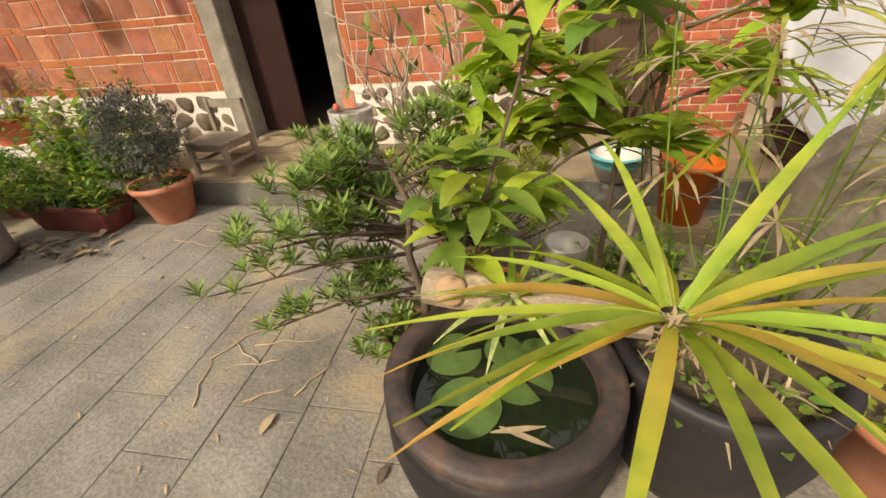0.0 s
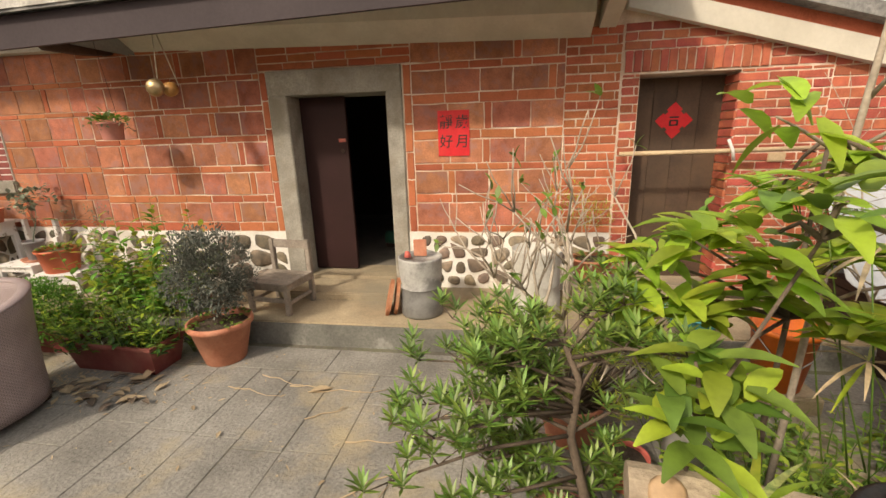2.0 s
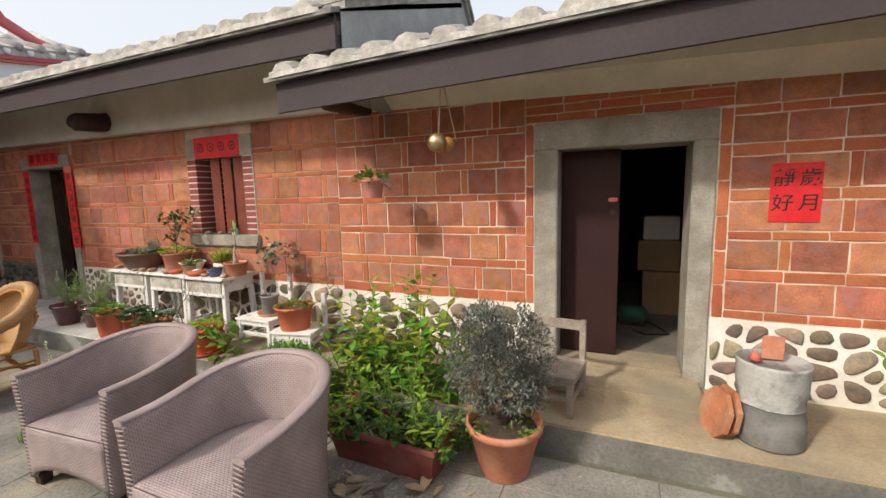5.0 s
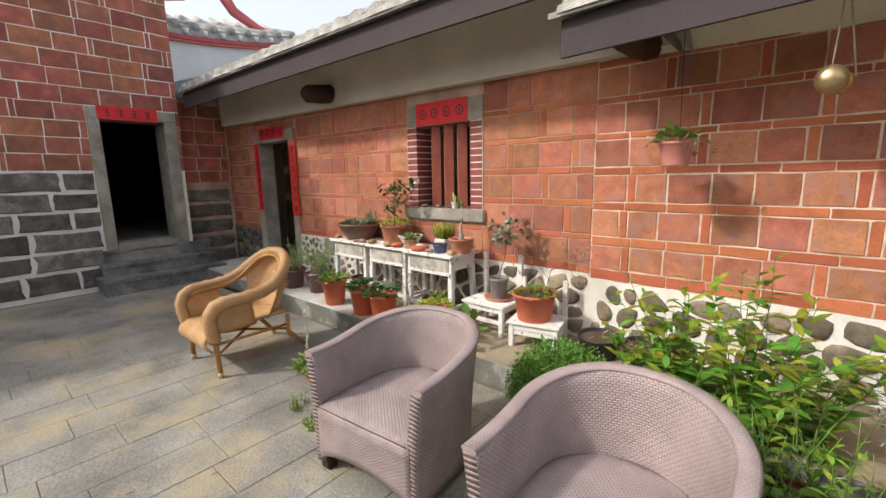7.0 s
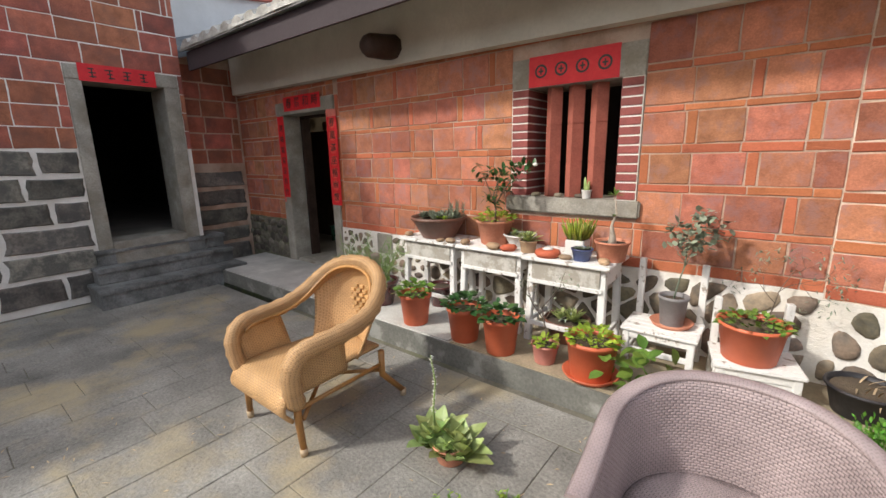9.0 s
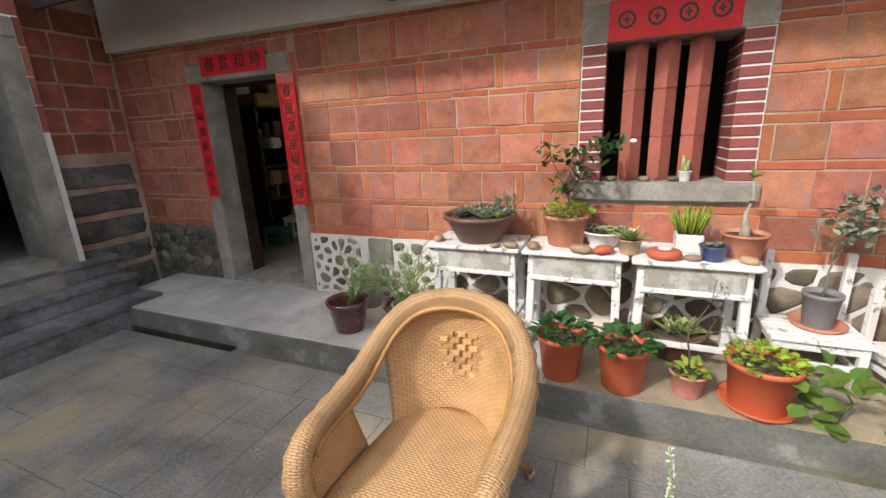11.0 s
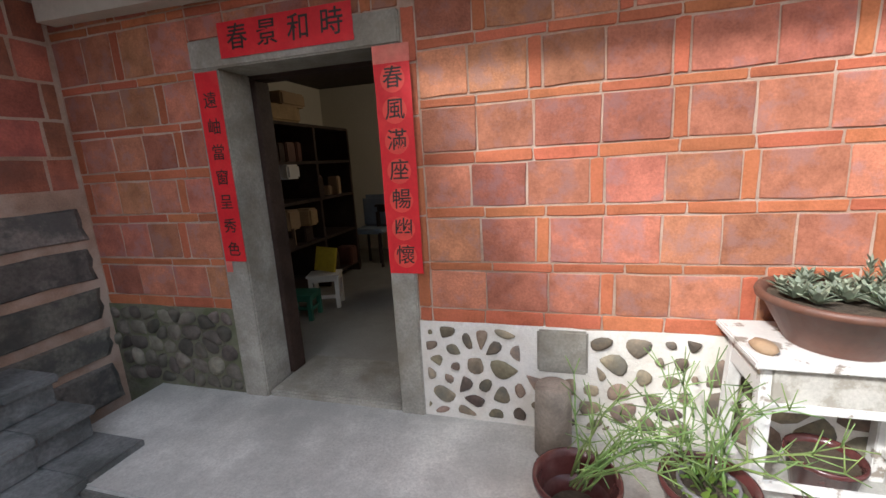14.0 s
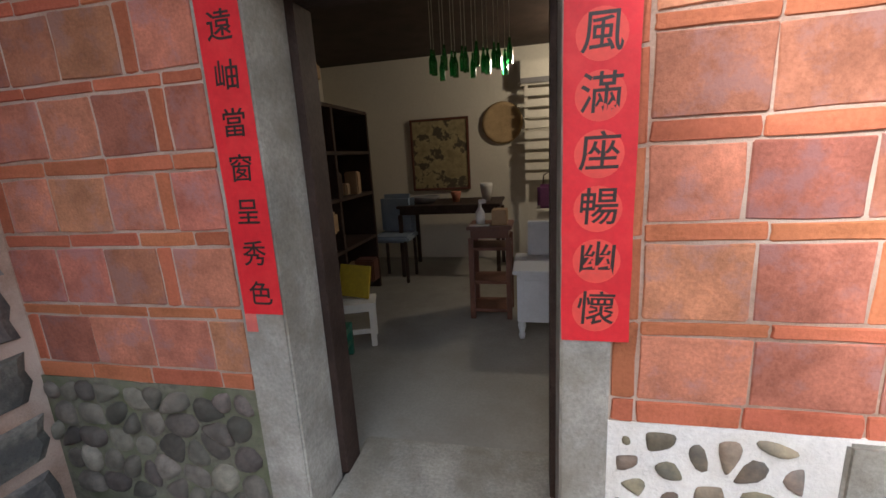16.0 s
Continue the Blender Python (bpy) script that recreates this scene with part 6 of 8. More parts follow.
barrel((0.36, 2.835, TERRACE), 0.168, 0.46, M_ZINC, "grey dented drum with dark lower half, closed", False)
barrel((1.24, 2.89, TERRACE), 0.185, 0.52, M_SACK, "pale open drum with a rolled rim", True)
t = thing("hand_trowel", "small wooden scrap and red cloth on the drum", "scrap", (0.33, 2.82, TERRACE + 0.46))
part("board", boxes((-0.02, 0.08, 0.02, 0.035, 0.0, 0.13), bevel=0.004), M_TERRA, t)
part("cloth", lathe([(0, 0), (0.03, 0.005), (0.025, 0.03), (0.01, 0.05), (0, 0.05)], 9, 0.006, rg), M_REDFADED, t, "", True).matrix_basis = pose(-0.06, -0.02, 0.0)
for k, (x, tilt) in enumerate(((0.06, 14), (0.12, 10))):
    bm = bmesh.new()
    vs = [bm.verts.new((0.15 * math.cos(math.pi / 8 + i * math.pi / 4), 0, 0.14 + 0.15 * math.sin(math.pi / 8 + i * math.pi / 4))) for i in range(8)]
    f = bm.faces.new(vs)
    r = bmesh.ops.extrude_face_region(bm, geom=[f])
    for v in [g for g in r["geom"] if isinstance(g, bmesh.types.BMVert)]:
        v.co.y += 0.025
    ob = part("floor_tile", bm, M_OLDTILE)
    ob.matrix_world = pose(x, 2.80 + 0.03 * k, TERRACE - 0.012, 0, 0, -74) @ pose(0, 0, 0, -tilt, 0, 0)
    tagged(ob, "octagonal terracotta floor tile leaning by the drum", "tile", "leaning floor tiles")
t = thing("potted_plant", "terracotta pot of wispy yellow-green leaves on the bench", "potted plant", (1.68, 3.12, TERRACE + 0.21))
pot(t, 0.15, 0.18, M_TERRA, taper=0.75)
groundcover(t, 0.15, 0.13, 60, rg, M_LEAF, 0.04, 0.07)
V, F = [], []
tb, tips = branches(random.Random(33), (0, 0, 0.14), (-0.35, 0, 1), 0.24, 0.006, 3, 0.8, 0.2)
twigs(t, tb, M_BARK, "stemwork")
for p, d in tips:
    for _ in range(26):
        leaf_data(V, F, p + ball_dir(rg) * 0.09, ball_dir(rg), 0.035, 0.007, 0.1, 0.1, 2)
leaves(t, M_STRAP, (V, F), "wispy_leaves")
# hanging flowerpot and gourd lantern
t = thing("hanging_flowerpot", "pink flowerpot of succulents hung on the wall", "hanging pot", (-2.25, 2.98, 1.575))
pot(t, 0.09, 0.14, M_PINK, taper=0.8)
tube("hanging_wire", [(0, 0.085, 0.13), (0, 0.05, 0.45), (0, 0.0, 0.86)], 0.002, M_DARKWOOD, t, 4)
groundcover(t, 0.135, 0.115, 80, rg, M_LEAF, 0.042, 0.08)
V, F = [], []
for _ in range(14):
    a = rg.uniform(0, 6.3)
    p = Vector((0.075 * math.cos(a), 0.055 * math.sin(a), 0.125))
    pts = [p]
    d = Vector((math.cos(a), 0.6 * math.sin(a), 0.5))
    for k in range(4):
        d = (d + Vector((0, 0, -0.3)) + ball_dir(rg) * 0.25).normalized()
        p = p + d * 0.032
        pts.append(p)
        leaf_data(V, F, p, ball_dir(rg), 0.032, 0.018, 0.2, 0.2, 2)
leaves(t, M_GREYLEAF, (V, F), "trailing_leaves")
t = thing("gourd_ladle", "brown dried gourd ladle with a brass cup, on strings", "hanging ornament", (-1.6, 2.85, 1.94))
part("cup", lathe([(0, 0.06), (0.05, 0.05), (0.066, 0.01), (0.06, 0.0), (0.045, 0.02), (0, 0.04)], 18), M_BRASS, t, "", True).matrix_basis = pose(0, -0.05, 0, 90, 0, 20)
part("gourd", lathe([(0, -0.07), (0.04, -0.05), (0.055, 0), (0.035, 0.05), (0.02, 0.09), (0, 0.1)], 14), M_CANE, t, "", True).matrix_basis = pose(0.03, 0.06, 0, -60, 0, 20)
tube("string", [(0, -0.02, 0.05), (0.02, 0.0, 0.5)], 0.004, M_STRING, t, 5)
tube("string", [(0.09, 0.08, 0.02), (0.02, 0.0, 0.46)], 0.004, M_STRING, t, 5)


# ---- foreground garden on the right ----
rf = random.Random(81)
t = thing("water_jar", "wide dark glazed water jar with floating lily pads", "water jar", (1.60, 0.60, 0))
part("jar", lathe([(0, 0), (0.2, 0), (0.24, 0.03), (0.305, 0.2), (0.325, 0.34), (0.315, 0.42), (0.322, 0.43), (0.312, 0.445), (0.3, 0.46)], 44), M_JAR, t, "", True)
part("rim", lathe([(0.3, 0.455), (0.318, 0.475), (0.318, 0.495), (0.3, 0.505), (0.262, 0.505), (0.25, 0.49), (0.255, 0.4), (0.25, 0.3)], 44), M_JARRIM, t, "worn brown rim", True)
M_WATER = bpy.data.materials.new("dark_water")
M_WATER.use_nodes = True
wb = M_WATER.node_tree.nodes["Principled BSDF"]
wb.inputs["Base Color"].default_value, wb.inputs["Roughness"].default_value = (0.012, 0.018, 0.01, 1), 0.04
part("water", lathe([(0, 0.425), (0.256, 0.425), (0.256, 0.41), (0, 0.41)], 36), M_WATER, t)
M_PAD = surface("lily_pad", (0.07, 0.13, 0.035), 0.25, 40, 9, (0.12, 0.17, 0.05), 0.5, 0.35, 0.05, each=0.2)
for x, y, r, a in ((-0.15, 0.1, 0.085, 30), (-0.09, -0.08, 0.095, 200), (0.05, 0.03, 0.09, 320), (0.0, 0.13, 0.06, 100), (0.1, 0.14, 0.05, 10)):
    bm = bmesh.new()
    c = bm.verts.new((0, 0, 0.003))
    ring = [bm.verts.new((r * math.cos(0.25 + k * 5.8 / 20), r * math.sin(0.25 + k * 5.8 / 20), 0.002 + 0.003 * math.sin(k))) for k in range(21)]
    for p, q in zip(ring, ring[1:]):
        bm.faces.new((c, p, q))
    ob = part("lily_pad", bm, M_PAD, t)
    ob.matrix_basis = pose(x, y, 0.427, 0, 0, a)
    ob.modifiers.new("thickness", "SOLIDIFY").thickness = 0.003
for a, b in (((0.0, -0.13, 0.428), (0.12, -0.17, 0.43)), ((-0.02, -0.15, 0.43), (0.1, -0.12, 0.428))):
    V, F = [], []
    leaf_data(V, F, a, Vector(b) - Vector(a), 0.14, 0.018, 0, 0.1, 3)
    leaves(t, M_DRY, (V, F), "dry_leaf")
t = thing("planted_jar", "dark glazed jar planted with herbs and sedge", "planted jar", (2.19, 0.74, 0))
part("jar", lathe([(0, 0), (0.2, 0), (0.25, 0.1), (0.285, 0.3), (0.275, 0.44), (0.285, 0.46), (0.285, 0.5), (0.27, 0.51), (0.245, 0.5), (0.245, 0.4)], 40), M_JAR, t, "", True)
part("soil", lathe([(0, 0.45), (0.25, 0.44), (0.25, 0.4), (0, 0.4)], 24, 0.004, rf), M_SOIL, t)
groundcover(t, 0.44, 0.24, 150, rf, M_LEAF, 0.032, 0.07)
V, F = [], []
for _ in range(40):
    leaf_data(V, F, (rf.uniform(-0.2, 0.2), rf.uniform(-0.2, 0.2), 0.45), ball_dir(rf, 0.0), 0.14, 0.008, 0.8, 0.1, 3)
leaves(t, M_DRY, (V, F), "dry_grass")


def split_log(a, b, r):
    a, b = Vector(a), Vector(b)
    d = (b - a).normalized()
    V, F = [], []
    n, m = 12, 12
    side = d.cross(Vector((0, 0, 1))).normalized()
    for i in range(m + 1):
        p = a.lerp(b, i / m)
        for k in range(n):
            an = 2 * math.pi * k / n
            rr = r * (1 + 0.14 * noise.noise(Vector((i * 0.35, math.cos(an) * 1.3, math.sin(an) * 1.3))) + rf.uniform(-0.03, 0.03))
            V.append(p + side * (rr * math.cos(an)) + Vector((0, 0, rr * 0.85 * math.sin(an))))
    for i in range(m):
        F += [(i * n + k, i * n + (k + 1) % n, (i + 1) * n + (k + 1) % n, (i + 1) * n + k) for k in range(n)]
    F += [tuple(range(n)), tuple(m * n + k for k in range(n))]
    t = thing("driftwood_log", "bleached cracked log lying across the jar rims", "log", (0, 0, 0))
    part("trunk", mesh_of("trunk", V, F, M_LOG), M_LOG, t)
    part("knot", lathe([(0, -0.01), (r * 0.72, -0.008), (r * 0.75, 0.01), (r * 0.6, 0.018), (0, 0.016)], 16, 0.003, rf), M_PEBBLE, t, "cut end grain", True).matrix_basis = pose(*(a.lerp(b, 0.13) + Vector((0, -r * 0.75, r * 0.45))), 50, 0, 0)
    return t


split_log((1.36, 0.84, 0.58), (1.99, 0.74, 0.575), 0.066)


def strap_plant(name, label, at, n, length, width, rng, stem=None, low=-0.35, mats=None, rise=1.0):
    t = thing(name, label, "plant", at)
    for k in range(n):
        a = 2 * math.pi * k / n * 1.0 + rng.uniform(-0.25, 0.25)
        e = rng.uniform(low, 1.0) ** 1 * rise
        mat = rng.choice(mats or (M_STRAP, M_STRAP, M_STRAP, M_BRIGHT, M_YELLOW))
        V, F = [], []
        L = length * rng.uniform(0.75, 1.1)
        leaf_data(V, F, (0.012 * math.cos(a), 0.012 * math.sin(a), 0), (math.cos(a), math.sin(a), e), L, width * rng.uniform(0.8, 1.15), rng.uniform(0.3, 0.75), 0.3, 7, rng.uniform(-0.2, 0.2), 0.62)
        part("leaf_blade", mesh_of("leaf_blade", V, F, mat, True), mat, t)
    if stem:
        tube("stem", stem, [0.006, 0.005, 0.004], M_LEAF, t)
    return t


P = (1.783, 0.145, 1.1)
strap_plant("sedge_head", "yellow-green umbrella sedge head with browned leaf tips", P, 36, 0.275, 0.0145, random.Random(5), [(0.3, 0.5, 0.45 - P[2]), (0.12, 0.2, -0.25), (0, 0, 0)])
t = thing("seed_heads", "brown dried seed heads among the strap leaves", "seed head", (P[0], P[1] - 0.02, P[2] - 0.01))
V, F = [], []
for _ in range(150):
    leaf_data(V, F, ball_dir(rf) * 0.018, ball_dir(rf), 0.012, 0.004, 0, 0.1, 2)
leaves(t, M_DRY, (V, F))
strap_plant("bromeliad", "small striped spider plant rooted on the log", (1.62, 0.74, 0.63), 16, 0.26, 0.022, random.Random(15), None, -0.1, (M_VARIEG, M_STRAP, M_BRIGHT))
# sedge clump with dry blades behind
t = thing("umbrella_sedge", "umbrella sedge with green stems and dry brown blades", "plant", (2.2, 0.9, 0.45))
V, F, L, G, D, E2 = [], [], [], [], [], []
rs2 = random.Random(91)
for k in range(22):
    x, y = rs2.uniform(-0.2, 0.25), rs2.uniform(-0.12, 0.25)
    tip = Vector((x * 2.3 + rs2.uniform(-0.15, 0.15), y * 2 + rs2.uniform(-0.15, 0.15), rs2.uniform(0.3, 0.95)))
    tube_data(V, F, [(x, y, 0), Vector((x, y, 0)).lerp(tip, 0.5) + Vector((0, 0, 0.04)), tip], [0.003, 0.0026, 0.002], 5)
    for j in range(15):
        a = j * 0.42 + rs2.random()
        dry = rs2.random() < 0.6
        leaf_data(D if dry else L, E2 if dry else G, tip, (math.cos(a), math.sin(a), rs2.uniform(-0.3, 0.45)), rs2.uniform(0.14, 0.26), 0.013, 0.9 if dry else 0.5, 0.3, 4)
tagged(part("stemwork", mesh_of("stemwork", V, F, M_LEAF, True), M_LEAF, t), kind="stuff")
leaves(t, M_STRAP, (L, G), "blade_mass")
leaves(t, M_DRY, (D, E2), "dry_blade_mass")


def broad_shrub(label, at, trunk, clusters, n, leaf, rng, mat=None, mat2=None, thick=1.0, bark=M_BARK):
    t = thing("broadleaf_shrub", label, "shrub", at)
    tube("trunk", trunk, [thick * r for r in (0.022, 0.018, 0.014, 0.01)][:len(trunk)], bark, t)
    V, F, L, G, B, C = [], [], [], [], [], []
    for c in clusters:
        c = Vector(c)
        near = min((Vector(p) for p in trunk), key=lambda p: (p - c).length)
        tube_data(V, F, [near, (near + c) / 2 + Vector((0, 0, 0.03)), c], [0.008, 0.006, 0.004], 5)
        for k in range(n):
            a = k * 2.4 + rng.random()
            up = rng.uniform(-0.2, 0.9)
            tgt = (B, C) if rng.random() < 0.5 else (L, G)
            leaf_data(tgt[0], tgt[1], c + ball_dir(rng) * 0.045, (math.cos(a), math.sin(a), up), leaf * rng.uniform(0.7, 1.2), leaf * 0.38, rng.uniform(0.4, 1.0), 0.3, 5, 0, 0.8)
    tagged(part("branchwork", mesh_of("branchwork", V, F, bark, True), bark, t), kind="stuff")
    leaves(t, mat or M_LEAF, (L, G))
    leaves(t, mat2 or M_BRIGHT, (B, C), "young_leaves")
    return t


broad_shrub("glossy broad-leaved shrub in the jar garden", (1.93, 1.28, 0), [(0.05, 0, 0.0), (0.02, 0, 0.45), (0.03, 0, 0.9), (0.06, 0.02, 1.5)],
            [(-0.32, -0.1, 0.95), (-0.4, 0.05, 1.08), (-0.22, 0.1, 1.15), (-0.1, -0.1, 1.02), (0.15, 0.0, 1.12), (0.3, -0.15, 1.1), (0.1, -0.2, 0.95), (-0.3, -0.25, 0.8), (0.42, 0.0, 1.25), (0.2, 0.1, 1.4), (-0.05, 0.05, 1.3), (-0.2, 0.0, 0.88), (-0.35, -0.15, 1.2), (-0.48, -0.05, 0.98), (-0.15, -0.2, 1.12)], 20, 0.16, random.Random(23), M_BRIGHT, M_BRIGHT, 0.6, M_DARKBARK)
broad_shrub("young broad-leaved sapling beside the water jar", (1.50, 0.86, 0), [(0.0, 0, 0.0), (0.0, 0, 0.4), (0.02, -0.02, 0.8), (0.16, -0.1, 1.3)],
            [(-0.02, -0.05, 0.98), (-0.06, -0.08, 0.86), (0.06, -0.05, 0.9), (-0.01, -0.1, 0.78), (0.18, -0.12, 1.38), (0.1, -0.05, 1.3), (0.24, -0.18, 1.32)], 9, 0.15, random.Random(27), M_BRIGHT, M_LEAF, 0.38, M_DARKBARK)
t = thing("slender_tree", "slender pale-stemmed tree with drooping bright leaves", "tree", (2.05, 1.35, 0))
tube("trunk", [(0.0, 0, 0), (0.02, 0, 0.7), (0.05, 0.02, 1.4), (0.09, 0.02, 2.0), (0.08, 0.05, 2.6)], [0.013, 0.012, 0.011, 0.009, 0.006], M_BARK, t)
V, F, L, G = [], [], [], []
for c in ((-0.35, -0.1, 2.1), (0.3, -0.2, 2.05), (0.45, 0.0, 2.3), (-0.2, 0.1, 2.45), (0.15, -0.1, 1.75), (0.3, -0.1, 1.6), (-0.3, -0.2, 1.55), (0.5, -0.2, 1.35)):
    c = Vector(c)
    tube_data(V, F, [(0.07, 0.02, c.z - 0.15), Vector((c.x * 0.6, c.y * 0.6, c.z - 0.04)), c], [0.008, 0.005, 0.003], 5)
    for k in range(10):
        leaf_data(L, G, c + ball_dir(rf) * 0.09, ball_dir(rf, -0.4), 0.16, 0.06, 0.7, 0.3, 4, 0, 0.8)
tagged(part("branchwork", mesh_of("branchwork", V, F, M_BARK, True), M_BARK, t), kind="stuff")
leaves(t, M_BRIGHT, (L, G))

# podocarp bonsai
t = thing("potted_podocarp", "pale clay pot with a spreading podocarp shrub", "potted plant", (1.24, 1.03, 0))
pot(t, 0.14, 0.2, M_PINK, taper=0.72)
groundcover(t, 0.18, 0.15, 150, rf, M_LEAF, 0.03, 0.1)
rp2 = random.Random(37)
trunk = [Vector((0.02, 0.0, 0.15)), Vector((0.05, -0.02, 0.35)), Vector((0.0, 0.02, 0.55)), Vector((0.02, 0.04, 0.75)), Vector((-0.05, 0.05, 0.92))]
tube("trunk", trunk, [0.02, 0.018, 0.015, 0.012, 0.008], M_DARKBARK, t)
V, F, L, G = [], [], [], []
arms = []
for k in range(34):
    f = rp2.uniform(0.6, 3.9)
    p = trunk[int(f)].lerp(trunk[int(f) + 1], f % 1)
    side = -1 if rp2.random() < 0.68 else 1
    reach = rp2.uniform(0.2, 0.58) if side < 0 else rp2.uniform(0.1, 0.3)
    e = p + Vector((side * reach, rp2.uniform(-0.28, 0.3), rp2.uniform(-0.05, 0.17) - (0.14 if f < 1.4 else 0)))
    mid = (p + e) / 2 + Vector((0, 0, 0.03))
    tube_data(V, F, [p, mid, e], [0.008, 0.006, 0.003], 5)
    arms += [mid, (mid + e) / 2, e]
for c in arms:
    for _ in range(3):
        q = c + Vector((rp2.uniform(-0.07, 0.07), rp2.uniform(-0.07, 0.07), rp2.uniform(0.0, 0.05)))
        tube_data(V, F, [c, q], [0.003, 0.002], 4)
        for j in range(15):
            a = j * 2.4
            u = 0.25 + 1.1 * j / 15
            leaf_data(L, G, q + Vector((0, 0, 0.0015 * j)), (math.cos(a), math.sin(a), u), rp2.uniform(0.045, 0.075), 0.0115, 0.2, 0.2, 2)
tagged(part("branchwork", mesh_of("branchwork", V, F, M_DARKBARK, True), M_DARKBARK, t), kind="stuff")
leaves(t, M_NEEDLE, (L, G))
# bright podocarp hedge tops further along the kerb
t = thing("potted_podocarp", "low podocarp with bright yellow-green shoots", "potted plant", (1.35, 1.75, 0))
pot(t, 0.16, 0.24, M_TERRA, taper=0.72)
V, F, L, G = [], [], [], []
for k in range(90):
    c = Vector((rp2.uniform(-0.42, 0.5), rp2.uniform(-0.3, 0.3), rp2.uniform(0.32, 0.68)))
    c.z -= 0.25 * abs(c.x) ** 2
    tube_data(V, F, [(c.x * 0.2, c.y * 0.2, 0.22), Vector((c.x * 0.7, c.y * 0.7, c.z * 0.7)), c], [0.006, 0.004, 0.002], 4)
    for j in range(22):
        a = j * 2.4
        leaf_data(L, G, c + Vector((0, 0, 0.002 * j)), (math.cos(a), math.sin(a), 0.2 + 1.3 * j / 22), rp2.uniform(0.045, 0.075), 0.011, 0.25, 0.2, 2)
tagged(part("branchwork", mesh_of("branchwork", V, F, M_DARKBARK, True), M_DARKBARK, t), kind="stuff")
leaves(t, M_BRIGHTNEEDLE, (L, G))

# bare shrub in front of the plank door
t = thing("bare_shrub", "leafless pale-barked shrub with a few leaves", "shrub", (1.33, 1.92, -0.008))
rbs = random.Random(44)
tubes, tips = [], []
for w in ((-0.45, 0.1, 1), (-0.1, 0, 1), (-0.25, 0.2, 1), (0.12, -0.1, 1)):
    a, b = branches(rbs, (w[0] * 0.05, 0, 0.0), w, 0.58, 0.018, 3, 0.8, 0.18, split=(2, 4))
    tubes += a
    tips += b
twigs(t, tubes, M_BARK)
V, F = [], []
for p, d in tips[::4]:
    for _ in range(3):
        leaf_data(V, F, p, ball_dir(rbs), 0.06, 0.03, 0.5, 0.2, 4)
leaves(t, M_LEAF, (V, F))

# bucket, basin, covered heap, boulder
t = thing("orange_bucket", "bright orange plastic bucket standing on a block", "bucket", (2.55, 2.2, 0.1))
part("bucket", lathe([(0, 0), (0.115, 0), (0.155, 0.33), (0.168, 0.335), (0.168, 0.36), (0.15, 0.36), (0.11, 0.02), (0, 0.02)], 28), M_BUCKET, t, "", True)
tube("handle", [(-0.165, 0, 0.33), (-0.12, -0.12, 0.24), (0, -0.18, 0.2), (0.12, -0.12, 0.24), (0.165, 0, 0.33)], 0.004, M_GREYPOT, t, 6)
tagged(part("bucket_block", boxes((2.38, 2.72, 2.05, 2.35, -0.01, 0.1), bevel=0.012), M_CONCRETE), "concrete block under the bucket", "block")
t = thing("wash_basin", "white basin with a turquoise band", "basin", (2.25, 2.62, TERRACE))
part("bowl", lathe([(0, 0), (0.12, 0), (0.17, 0.16), (0.18, 0.165), (0.165, 0.165), (0.11, 0.02), (0, 0.02)], 26), M_WHITECLAY, t, "", True)
M_TURQ = surface("turquoise_plastic", (0.1, 0.45, 0.5), 0.08, 40, 4, None, 0, 0.45, 0.03)
part("band", lathe([(0.155, 0.1), (0.176, 0.158), (0.184, 0.16), (0.186, 0.172), (0.16, 0.172)], 26), M_TURQ, t, "", True)
t = thing("paint_can", "white tin can with spilled paint rim", "can", (1.86, 1.62, 0))
part("can", lathe([(0, 0), (0.1, 0), (0.1, 0.26), (0.106, 0.27), (0.096, 0.27), (0.094, 0.03), (0, 0.03)], 24), M_WHITECLAY, t, "", True)
t = thing("covered_heap", "white plastic sheet thrown over stacked boards", "tarpaulin", (4.05, 2.75, 0))
for k in range(8):
    part("board", boxes((-0.75, 0.85 - 0.02 * (k % 3), -0.45 + 0.01 * (k % 2), 0.3, k * 0.0625, k * 0.0625 + 0.058), bevel=0.004), M_DARKWOOD, t)
V, F, U = [], [], []
def drape(u, v):
    x, y = -0.85 + 1.8 * u, -0.5 + 0.9 * v
    lift = 0.52 + 0.62 * max(0, v - 0.55) / 0.45
    z = lift + 0.03 * noise.noise(Vector((x * 4, y * 4, 0.3))) - 0.16 * max(0, 0.1 - v) * 10 * 0.3
    return (x, y, z), (x, y)
sheet("sheet", drape, 26, 16, M_WHITESHEET, t, 0.006, "creased white plastic sheet")
part("panel", boxes((-0.6, 1.0, 0.5, 0.54, 0.3, 1.3), bevel=0.01), M_WHITESHEET, t, "white panel standing behind")
t = thing("boulder", "large weathered grey-brown garden boulder", "boulder", (3.3, 1.65, 0))
bm = bmesh.new()
bmesh.ops.create_icosphere(bm, subdivisions=4, radius=1.0)
for v in bm.verts:
    q = v.co.copy()
    v.co = Vector((q.x * 0.5, q.y * 0.45, max(-0.02, q.z * 0.62 + 0.3))) * (1 + 0.16 * noise.noise(q * 1.6) + 0.05 * noise.noise(q * 5))
    v.co.z = max(0.0, v.co.z)
M_BOULDER = surface("boulder_stone", (0.27, 0.24, 0.19), 0.25, 40, 4, (0.17, 0.16, 0.11), 0.6, 0.9, 0.5, stain_scale=4)
part("rock", bm, M_BOULDER, t, "", True)
